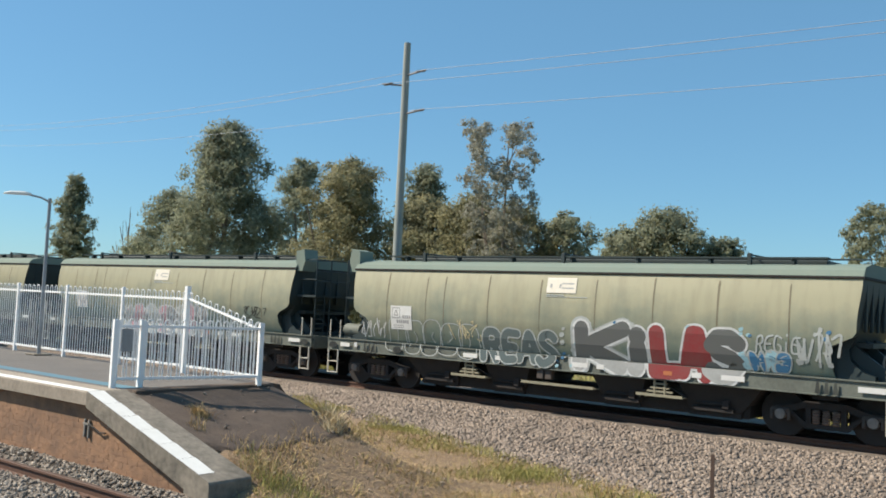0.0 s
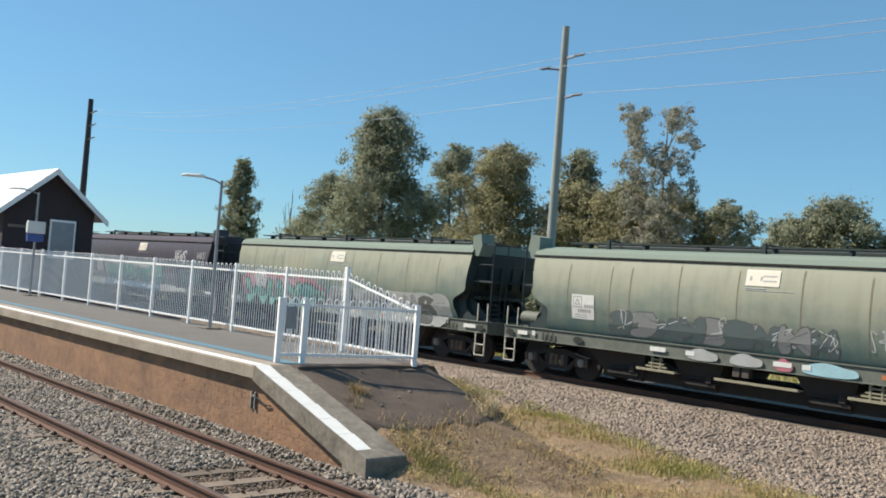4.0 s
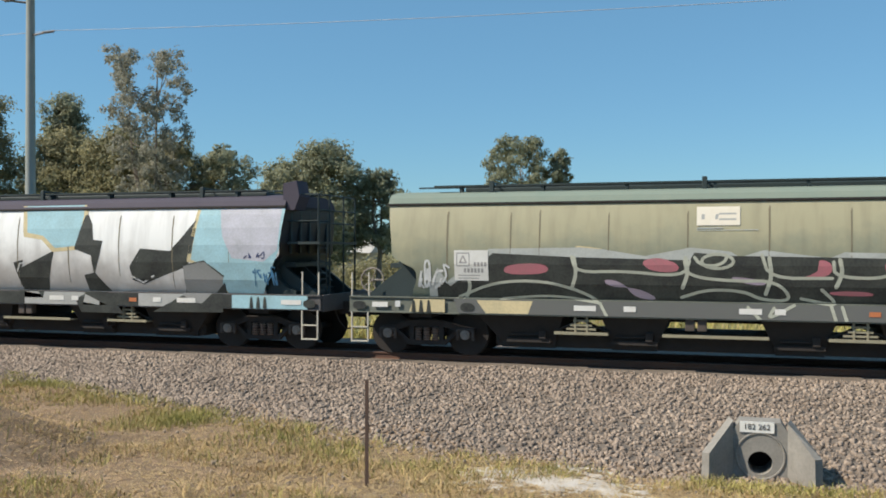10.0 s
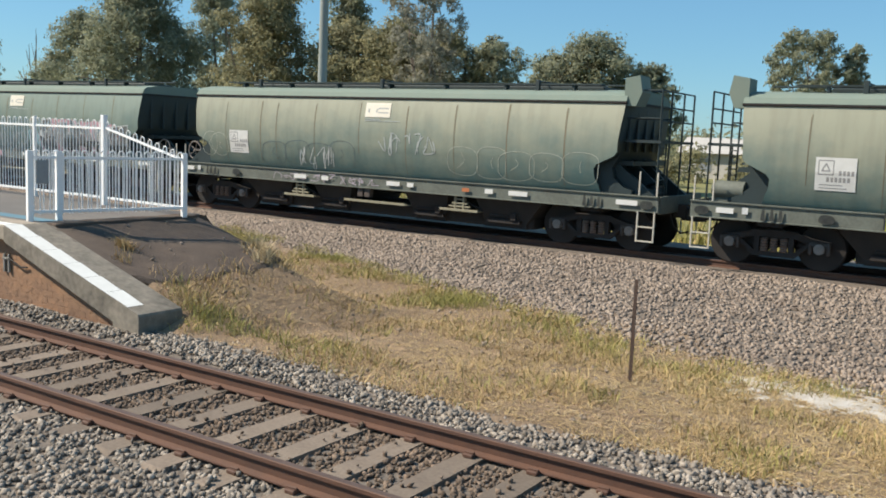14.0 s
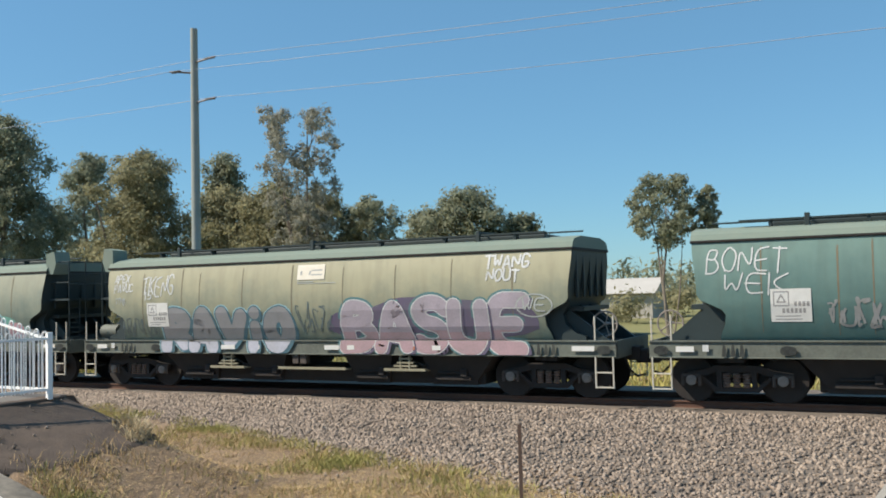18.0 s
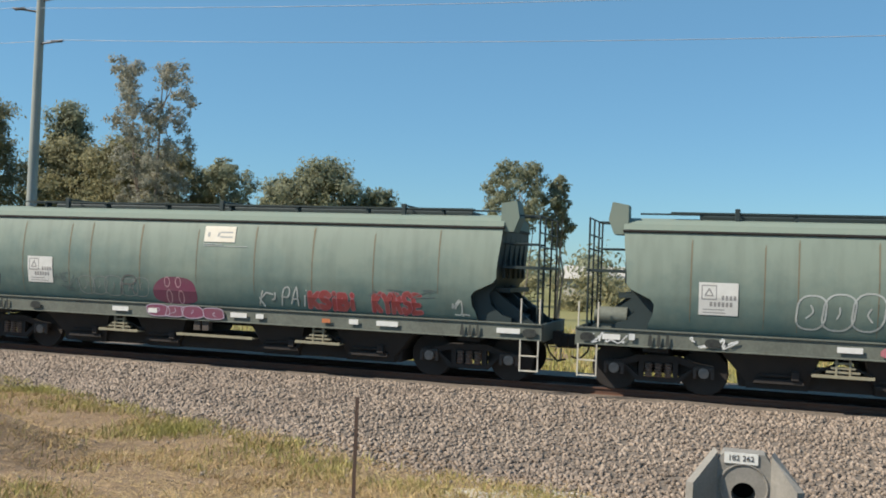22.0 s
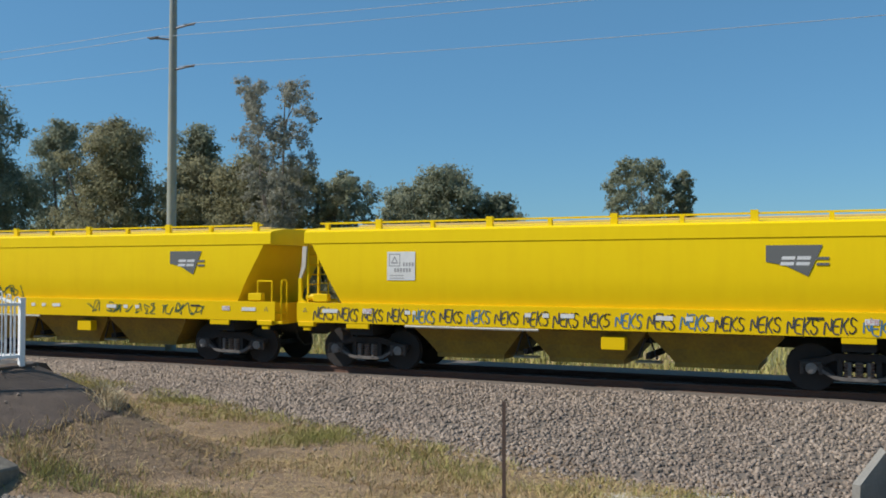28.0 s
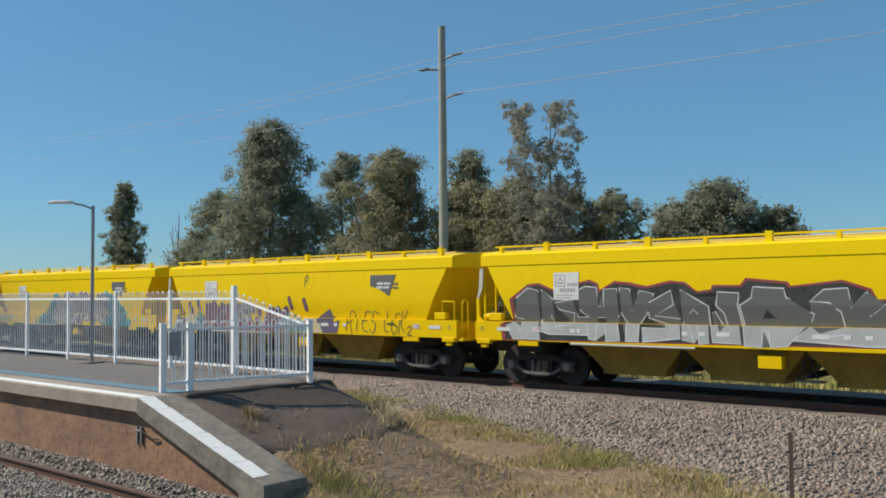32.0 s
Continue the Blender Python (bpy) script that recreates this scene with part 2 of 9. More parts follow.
M["pale_ledge"] = material("dusty_pale_ledge", (0.34, 0.31, 0.21), 0.8, second=(0.20, 0.18, 0.13), scale=5)
M["spring"] = material("rusty_spring", (0.24, 0.17, 0.135), 0.8, second=(0.12, 0.08, 0.06), scale=12)
M["pale_frame"] = material("dusty_pale_frame", (0.21, 0.185, 0.165), 0.8, second=(0.07, 0.06, 0.055), scale=5, fine=26)
M["hub"] = material("bearing_cap", (0.34, 0.31, 0.28), 0.6, 0.1, second=(0.19, 0.15, 0.125), scale=10)
M["tan_green"] = faded("faded_green_paint", (0.115, 0.165, 0.145), (0.375, 0.35, 0.23), 1.3, 2.75)
M["mid_green"] = faded("chalky_green_paint", (0.09, 0.155, 0.148), (0.32, 0.32, 0.235), 1.3, 2.8)
M["teal_green"] = faded("green_paint", (0.058, 0.135, 0.135), (0.16, 0.25, 0.215), 1.3, 3.0)
M["grey_green"] = faded("grey_green_paint", (0.074, 0.135, 0.132), (0.225, 0.27, 0.22), 1.3, 2.7)
M["purple"] = faded("dark_plum_paint", (0.048, 0.044, 0.062), (0.075, 0.067, 0.088), 1.3, 3.0, streak=0.2)
# sun sheen on the upper side is put into the pale high tone
M["silver"] = faded("silver_paint", (0.46, 0.44, 0.42), (0.82, 0.82, 0.80), 1.5, 2.5, rough=0.3, dirt=(0.34, 0.33, 0.31), streak=0.4)
M["roof_green"] = material("green_roof_paint", (0.16, 0.215, 0.185), 0.8, second=(0.22, 0.25, 0.205), scale=1.5, spec=0.2)
M["roof_purple"] = material("plum_roof_paint", (0.06, 0.054, 0.074), 0.8, second=(0.085, 0.076, 0.095), scale=1.5, spec=0.2)
# near-black end tones hold the shade of the wagon ends in their colour
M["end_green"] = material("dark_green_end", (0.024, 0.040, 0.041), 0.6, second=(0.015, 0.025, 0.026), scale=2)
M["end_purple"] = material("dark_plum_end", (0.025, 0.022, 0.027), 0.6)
M["sill_green"] = material("grimy_green_sill", (0.16, 0.175, 0.145), 0.7, second=(0.08, 0.085, 0.07), scale=2.5, fine=20)
M["sill_purple"] = material("grimy_plum_sill", (0.12, 0.115, 0.115), 0.7, second=(0.06, 0.055, 0.055), scale=2.5, fine=20)
M["yellow"] = faded("yellow_paint", (0.79, 0.52, 0.0), (0.85, 0.60, 0.0), 1.2, 3.0, rough=0.42, dirt=(0.55, 0.31, 0.01), streak=0.09)
M["yellow"].node_tree.nodes["Principled BSDF"].inputs["Specular IOR Level"].default_value = 0.12
M["dusty_hatch"] = material("grain_dusted_yellow_roof", (0.62, 0.45, 0.16), 0.9, second=(0.44, 0.31, 0.12), scale=3, fine=20)
# darker yellow for the hoppers, with their shade under the sill painted in
M["yellow_grime"] = material("grimy_yellow_paint", (0.36, 0.225, 0.012), 0.6, second=(0.16, 0.10, 0.015), scale=2, fine=14)
M["white_sign"] = material("white_placard", (0.72, 0.71, 0.68), 0.6, second=(0.60, 0.59, 0.55), scale=6)
M["cream_sign"] = material("cream_sign", (0.74, 0.70, 0.61), 0.6, second=(0.66, 0.60, 0.48), scale=6)
M["ink"] = material("black_paint", (0.02, 0.02, 0.02), 0.7)
M["grey_ink"] = material("grey_print", (0.35, 0.34, 0.33), 0.7)
M["grime"] = material("rust_streak", (0.23, 0.18, 0.11), 0.8, second=(0.17, 0.165, 0.115), scale=1.5)
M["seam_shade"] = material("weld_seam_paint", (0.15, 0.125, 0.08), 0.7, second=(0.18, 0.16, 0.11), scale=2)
M["house_brick"] = material("brown_brick", (0.052, 0.040, 0.042), 0.9, second=(0.038, 0.03, 0.032), scale=6, bump=0.3)
M["pale_roof"] = material("pale_metal_roof", (0.62, 0.62, 0.62), 0.45, 0.2, second=(0.52, 0.52, 0.52), scale=2)
M["straw"] = varied(material("dry_straw", (0.57, 0.425, 0.20), 0.85, second=(0.35, 0.235, 0.12), scale=0.8, fine=5, spec=0.2), 0.55, 1.35)
M["bleached"] = varied(material("bleached_straw", (0.60, 0.50, 0.32), 0.85, second=(0.42, 0.32, 0.19), scale=2, fine=8, spec=0.2), 0.7, 1.2)
M["green_grass"] = varied(material("green_blades", (0.25, 0.255, 0.075), 0.7, second=(0.42, 0.35, 0.13), scale=1.2, fine=6, spec=0.2), 0.6, 1.4)
M["brown_straw"] = varied(material("dull_pink_brown_straw", (0.52, 0.36, 0.22), 0.9, second=(0.31, 0.205, 0.13), scale=1.4, fine=6, spec=0.2), 0.55, 1.35)
M["lime"] = material("spilled_lime", (0.68, 0.65, 0.61), 0.95, second=(0.40, 0.35, 0.29), scale=4, fine=30, bump=0.5)
M["cast_concrete"] = material("cast_concrete", (0.30, 0.285, 0.255), 0.9, second=(0.16, 0.15, 0.135), scale=3, fine=30, bump=0.2)
M["house_white"] = material("pale_house_wall", (0.48, 0.46, 0.43), 0.7, second=(0.38, 0.36, 0.33), scale=0.6)
M["blue_sign"] = material("blue_sign", (0.05, 0.10, 0.32), 0.5)
M["window_glass"] = material("dusty_window", (0.30, 0.32, 0.34), 0.25)
M["hole"] = material("dark_inside", (0.012, 0.012, 0.012), 0.9)


# ---- building blocks ----
def box(bm, x0, x1, y0, y1, z0, z1, bevel=0.0):
    r = bmesh.ops.create_cube(bm, size=1.0, matrix=Matrix.Translation(((x0 + x1) / 2, (y0 + y1) / 2, (z0 + z1) / 2)) @ Matrix.Diagonal((abs(x1 - x0), abs(y1 - y0), abs(z1 - z0), 1)))
    if bevel:
        edges = list({e for v in r["verts"] for e in v.link_edges})
        bmesh.ops.bevel(bm, geom=edges, offset=bevel, segments=1, affect="EDGES")
    return bm


def rod(bm, a, b, r, seg=8, r2=None):
    a, b = Vector(a), Vector(b)
    d = b - a
    m = Matrix.Translation((a + b) / 2) @ d.to_track_quat("Z", "Y").to_matrix().to_4x4()
    bmesh.ops.create_cone(bm, cap_ends=True, segments=seg, radius1=r, radius2=r if r2 is None else r2, depth=d.length, matrix=m)
    return bm


def prism(bm, outline, x0, x1, axis="x"):
    """A straight bar with the outline (pairs of the two other axes) from x0 to x1."""
    def at(p, x):
        return {"x": (x, p[0], p[1]), "y": (p[0], x, p[1]), "z": (p[0], p[1], x)}[axis]
    va, vb = [bm.verts.new(at(p, x0)) for p in outline], [bm.verts.new(at(p, x1)) for p in outline]
    n = len(outline)
    for i in range(n):
        bm.faces.new((va[i], va[(i + 1) % n], vb[(i + 1) % n], vb[i]))
    bm.faces.new(va[::-1])
    bm.faces.new(vb)
    return bm


def loft(bm, rings, cap=True):
    """Skin between rings of equal count."""
    vs = [[bm.verts.new(p) for p in ring] for ring in rings]
    n = len(vs[0])
    for a, b in zip(vs, vs[1:]):
        for i in range(n):
            bm.faces.new((a[i], a[(i + 1) % n], b[(i + 1) % n], b[i]))
    if cap:
        bm.faces.new(vs[0][::-1])
        bm.faces.new(vs[-1])
    return bm


def mesh_of(name, bm, mats, smooth=False):
    bmesh.ops.recalc_face_normals(bm, faces=bm.faces[:])
    me = bpy.data.meshes.new(name)
    bm.to_mesh(me)
    bm.free()
    for m in (mats if isinstance(mats, (list, tuple)) else [mats]):
        me.materials.append(m)
    if smooth:
        me.polygons.foreach_set("use_smooth", [True] * len(me.polygons))
        me.set_sharp_from_angle(angle=radians(35))
    return me


def part(name, bm, mat, parent=None, label="", smooth=False):
    ob = new(name, mesh_of(name, bm, mat, smooth))
    if parent:
        ob.parent = parent
    if label:
        ob["label"] = label
    return ob


def piece(name, me, parent, m=None):
    ob = new(name, me)
    ob.parent = parent
    if m is not None:
        ob.matrix_basis = m
    return ob


def thing(name, label, category, group="", kind="", at=(0, 0, 0)):
    ob = new(name)
    ob.empty_display_size = 0.2
    ob.location = at
    return tagged(ob, label, category, group, kind)


def stuff_mesh(name, verts, faces, mat, smooth=False):
    me = bpy.data.meshes.new(name)
    me.from_pydata(verts, [], faces)
    me.materials.append(mat)
    if smooth:
        me.polygons.foreach_set("use_smooth", [True] * len(me.polygons))
    return me


# ---- ground ----
def smooth01(a, b, v):
    u = max(0.0, min(1.0, (v - a) / (b - a)))
    return u * u * (3 - 2 * u)


def toe(x):
    """Where the shoulder of the freight track meets the grass."""
    return 11.7 + 5.9 * smooth01(-1.5, -22.0, x)


def ramp_z(x):
    """Height of the end ramp along its slope."""
    return PLAT_Z - 0.02 - 0.30 * (x - PLAT_END)


def ground_z(x, y):
    z = -0.24 - 0.22 * smooth01(8.5, 12.0, y) * smooth01(-8.0, 1.0, x)
    z += 0.05 * noise.noise((x * 0.35, y * 0.35, 0.3)) + 0.02 * noise.noise((x * 1.3, y * 1.3, 2.0))
    z += 0.11 * smooth01(-5.0, -8.0, x) * smooth01(9.8, 8.6, y) * smooth01(6.9, 7.1, y)
    if y > 21.5:
        z -= 0.5 * smooth01(22, 30, y)
    if -13.2 < x < -7.6 and 7.2 < y < 12.0:
        # the earth mound under the ramp
        up = ramp_z(max(x, PLAT_END)) - z
        if up > 0:
            z += up * smooth01(7.35, 8.0, y) * smooth01(11.8, 10.35, y) * smooth01(-12.9, -12.3, x)
    return z


def filled(x):
    """Along the platform the sleepers lie under the ballast."""
    return smooth01(-10.3, -11.0, x)


def near_z(x, y):
    """Ballast of the station track: heaped a little against the platform wall."""
    heap = 0.11 * smooth01(6.45, 7.0, y) * smooth01(-4.5, -8.5, x)
    heap += 0.06 * filled(x) * smooth01(4.85, 5.1, y) * smooth01(7.3, 6.9, y)
    return -0.2 + 0.02 * noise.noise((x, y, 1.0)) - 0.10 * smooth01(7.0, 8.2, y) - 0.5 * smooth01(2.5, 0.5, y) + heap


def bed_z(x, y):
    t = toe(x)
    return ground_z(x, t) - 0.04 + (0.0 - ground_z(x, t)) * smooth01(t, 18.6, y) + 0.03 * noise.noise((x * 0.8, y * 0.8, 5.0))


def steps(marks):
    out = []
    for a, b, n in marks:
        out += [a + (b - a) * i / n for i in range(n)]
    return out + [marks[-1][1]]


def sheet(name, xs, ys, height, mat):
    verts = [(x, y, height(x, y)) for y in ys for x in xs]
    n = len(xs)
    faces = [(j * n + i, j * n + i + 1, (j + 1) * n + i + 1, (j + 1) * n + i) for j in range(len(ys) - 1) for i in range(n - 1)]
    return new(name, stuff_mesh(name, verts, faces, mat, True))


gx = steps([(-3000, -400, 8), (-400, -60, 17), (-60, -24, 24), (-24, 8, 96), (8, 60, 26), (60, 400, 17), (400, 3000, 8)])
gy = steps([(-400, -20, 10), (-20, 3, 12), (3, 24, 63), (24, 60, 18), (60, 300, 16), (300, 4000, 8)])
tagged(sheet("ground", gx, gy, ground_z, M["grass"]), "dry yellow and brown grassland reaching to the horizon", "ground", kind="structure")
fx = steps([(-3000, -200, 6), (-200, 200, 40), (200, 3000, 6)])
tagged(sheet("field", fx, steps([(24.2, 80, 16), (80, 600, 12), (600, 3900, 6)]), lambda x, y: ground_z(x, y) + 0.06, M["field"]), "greenish rough paddock grass behind the freight line", "ground", kind="structure")
bx = steps([(-460, -60, 40), (-60, -30, 30), (-30, 8, 110), (8, 40, 16), (40, 460, 42)])
bed = thing("freight_track_bed", "sloping shoulder of grey crushed stone under the freight line", "ballast", kind="structure")
rows_v = 16
verts, faces = [], []
for x in bx:
    t0 = toe(x)
    for k in range(rows_v + 1):
        y = t0 + (18.7 - t0) * k / rows_v
        verts.append((x, y, bed_z(x, y)))
    for y, z in ((20.1, 0.0), (23.3, -0.02), (24.8, -0.66)):
        verts.append((x, y, z))
nv = rows_v + 4
for i in range(len(bx) - 1):
    for k in range(nv - 1):
        faces.append((i * nv + k, (i + 1) * nv + k, (i + 1) * nv + k + 1, i * nv + k + 1))
ob = new("bed", stuff_mesh("bed", verts, faces, M["ballast_bed"], True))
ob.parent = bed
near_bed = sheet("station_track_bed", steps([(-460, -60, 40), (-60, -30, 30), (-30, 8, 76), (8, 40, 16), (40, 460, 42)]), steps([(0.5, 8.2, 22)]),
                 near_z, M["ballast_bed"])
tagged(near_bed, "grey crushed stone ballast of the station track", "ballast", kind="structure")


# ---- tracks ----
def rail_outline(y, top):
    h, f, w = 0.037, 0.07, 0.012
    return [(y - f, top - 0.16), (y + f, top - 0.16), (y + f, top - 0.148), (y + w, top - 0.13), (y + w, top - 0.045), (y + h, top - 0.035), (y + h, top - 0.006),
            (y + h - 0.008, top), (y - h + 0.008, top), (y - h, top - 0.006), (y - h, top - 0.035), (y - w, top - 0.045), (y - w, top - 0.13), (y - f, top - 0.148)]


def railway(name, label, ys, top, x0, x1, sleeper_y0, sleeper_y1, near0, near1, pitch):
    tr = thing(name, label, "railway track", kind="structure")
    for y in ys:
        bm = bmesh.new()
        prism(bm, rail_outline(y, top), x0, x1)
        for f in bm.faces:
            f.material_index = 1 if f.normal.z > 0.9 and f.calc_center_median().z > top - 0.01 else 0
        bmesh.ops.recalc_face_normals(bm, faces=bm.faces[:])
        for f in bm.faces:
            f.material_index = 1 if f.normal.z > 0.9 and f.calc_center_median().z > top - 0.01 else 0
        part("rail", bm, [M["rust"], M["railhead"]], tr, "rusty brown steel rail")
    bm = bmesh.new()
    prism(bm, [(sleeper_y0, -0.13), (sleeper_y0, 0.0), (sleeper_y0 + 0.05, 0.03), (sleeper_y1 - 0.05, 0.03), (sleeper_y1, 0.0), (sleeper_y1, -0.13)], -0.115, 0.115)
    me = mesh_of("sleeper", bm, M["sleeper"])
    bm = bmesh.new()
    for s in (-1, 1):
        box(bm, -0.05, 0.05, s * 0.105 - 0.035, s * 0.105 + 0.035, 0.0, 0.035, 0.008)
        rod(bm, (-0.045, s * 0.10, 0.04), (0.045, s * 0.10, 0.04), 0.013, 6)
    clip = mesh_of("rail_clip", bm, M["rust"])
    n = int((near1 - near0) / pitch)
    for i in range(n):
        x = near0 + i * pitch
        piece("sleeper", me, tr, pose(x, 0, top - 0.195))
        if near0 > -25 and len(ys) == 2 and top < 0.05:
            for y in ys:
                piece("rail_clip", clip, tr, pose(x, y, top - 0.165))
    return tr


railway("station_track", "single rusty track on concrete sleepers beside the platform", (RAIL_FAR - GAUGE, RAIL_FAR), 0.0, -460, 460, 4.45, 6.85, -24.0, 3.0, 0.61)
railway("freight_track", "freight line track with brown rails on stone ballast", (TRAIN_Y - GAUGE / 2, TRAIN_Y + GAUGE / 2), TRAIN_Z, -460, 460, TRAIN_Y - 1.25, TRAIN_Y + 1.25, -40.0, 8.0, 0.62)


# ---- platform ----
def platform():
    p = thing("platform", "old brick railway platform with a white edge line and an end ramp", "platform", kind="structure")
    e, r0, r1 = PLAT_END, PLAT_END, -9.2
    back = FENCE_Y + 0.32
    bm = bmesh.new()
    box(bm, -90, e, PLAT_Y + 0.55, back, -0.4, PLAT_Z)
    part("surface", bm, M["asphalt"], p, "grey worn asphalt platform surface")
    bm = bmesh.new()
    prism(bm, [(PLAT_Y, PLAT_Z - 0.19), (PLAT_Y, PLAT_Z - 0.01), (PLAT_Y + 0.02, PLAT_Z + 0.008), (PLAT_Y + 0.56, PLAT_Z + 0.008), (PLAT_Y + 0.56, PLAT_Z - 0.19)], -90, e)
    part("coping", bm, M["coping"], p, "stained concrete edge coping")
    bm = bmesh.new()
    outline = [(r0, PLAT_Z + 0.008), (r1 - 0.05, 0.17), (r1 - 0.015, 0.155), (r1, 0.125), (r1, -0.35), (r1 - 0.5, -0.35), (r1 - 0.5, 0.0), (r0, PLAT_Z - 0.22)]
    prism(bm, outline, PLAT_Y, PLAT_Y + 0.68, "y")
    part("ramp_coping", bm, M["concrete"], p, "stained concrete ramp edge")
    bm = bmesh.new()
    box(bm, -90, e - 0.02, PLAT_Y + 0.03, PLAT_Y + 0.22, PLAT_Z + 0.004, PLAT_Z + 0.013)
    part("edge_line", bm, M["white_line"], p, "white painted edge line")
    bm = bmesh.new()
    slope = (0.17 - PLAT_Z - 0.008) / (r1 - 0.05 - r0)

    def top(x):
        return PLAT_Z + 0.008 + slope * (x - r0)
    n = 6
    for i in range(n):
        xa, xb = r0 + 0.006 + (r1 - 0.22 - r0) * i / n, r0 + (r1 - 0.22 - r0) * (i + 1) / n
        d = 0.004 * math.sin(3.1 * i)
        v = [bm.verts.new((x, y, top(x) + 0.005)) for x, y in ((xa, PLAT_Y + 0.008 + d), (xb, PLAT_Y + 0.008 + d), (xb, PLAT_Y + 0.25 + d), (xa, PLAT_Y + 0.27 + d))]
        bm.faces.new(v)
    part("ramp_line", bm, M["white_line"], p, "broad white line in slabs down the ramp")
    bm = bmesh.new()
    box(bm, -90, e - 0.2, PLAT_Y + 0.72, PLAT_Y + 1.0, PLAT_Z - 0.02, PLAT_Z + 0.004)
    part("blue_line", bm, M["blue_line"], p, "faded blue safety line")
    # cracked asphalt slab of the end ramp: broken lower edge on the earth mound
    bm = bmesh.new()

    def edge(y):
        return -9.85 - 0.30 * ((y - 8.9) / 0.95) ** 2 * (1.0 if y < 8.9 else 0.42) + 0.16 * noise.noise((y * 2.3, 0.7, 1.0)) + 0.07 * noise.noise((y * 8.0, 3.0, 1.0))
    ny, nx = 44, 30
    vs = []
    for i in range(nx + 1):
        row = []
        for j in range(ny + 1):
            y = PLAT_Y + 0.64 + 3.11 * j / ny
            x = r0 - 0.05 + (edge(y) - r0 + 0.05) * i / nx
            z = ramp_z(max(x, r0)) * smooth01(12.0, 10.35, y) + 0.03 + 0.022 * noise.noise((x * 1.7, y * 1.7, 8.0)) + 0.012 * noise.noise((x * 5, y * 5, 2.0))
            if i == nx or j == ny:
                z -= 0.06
            row.append(bm.verts.new((x, y, z)))
        vs.append(row)
    for s, t in zip(vs, vs[1:]):
        for i in range(ny):
            bm.faces.new((s[i], t[i], t[i + 1], s[i + 1]))
    part("ramp_surface", bm, M["old_asphalt"], p, "dark brown cracked asphalt end ramp", True)
    bm = bmesh.new()
    box(bm, r0 - 0.01, r0 + 0.17, PLAT_Y + 0.70, 10.45, PLAT_Z - 0.12, PLAT_Z + 0.004, 0.015)
    part("end_kerb", bm, M["old_asphalt"], p, "dark worn kerb under the end fence")
    bm = bmesh.new()
    prism(bm, [(back, -0.45), (back, PLAT_Z - 0.01), (back + 0.15, PLAT_Z - 0.03), (back + 1.4, -0.45)], -90, e)
    part("back_bank", bm, M["old_asphalt"], p, "bare earth bank behind the platform")
    bm = bmesh.new()
    box(bm, -90, e, PLAT_Y + 0.13, PLAT_Y + 0.5, -0.45, PLAT_Z - 0.19)
    prism(bm, [(e, PLAT_Z - 0.22), (r1 - 0.5, 0.0), (r1 - 0.5, -0.45), (e, -0.45)], PLAT_Y + 0.13, PLAT_Y + 0.5, "y")
    part("face_wall", bm, M["mortar"], p, "brick platform face with dark joints")
    return p


plat = platform()


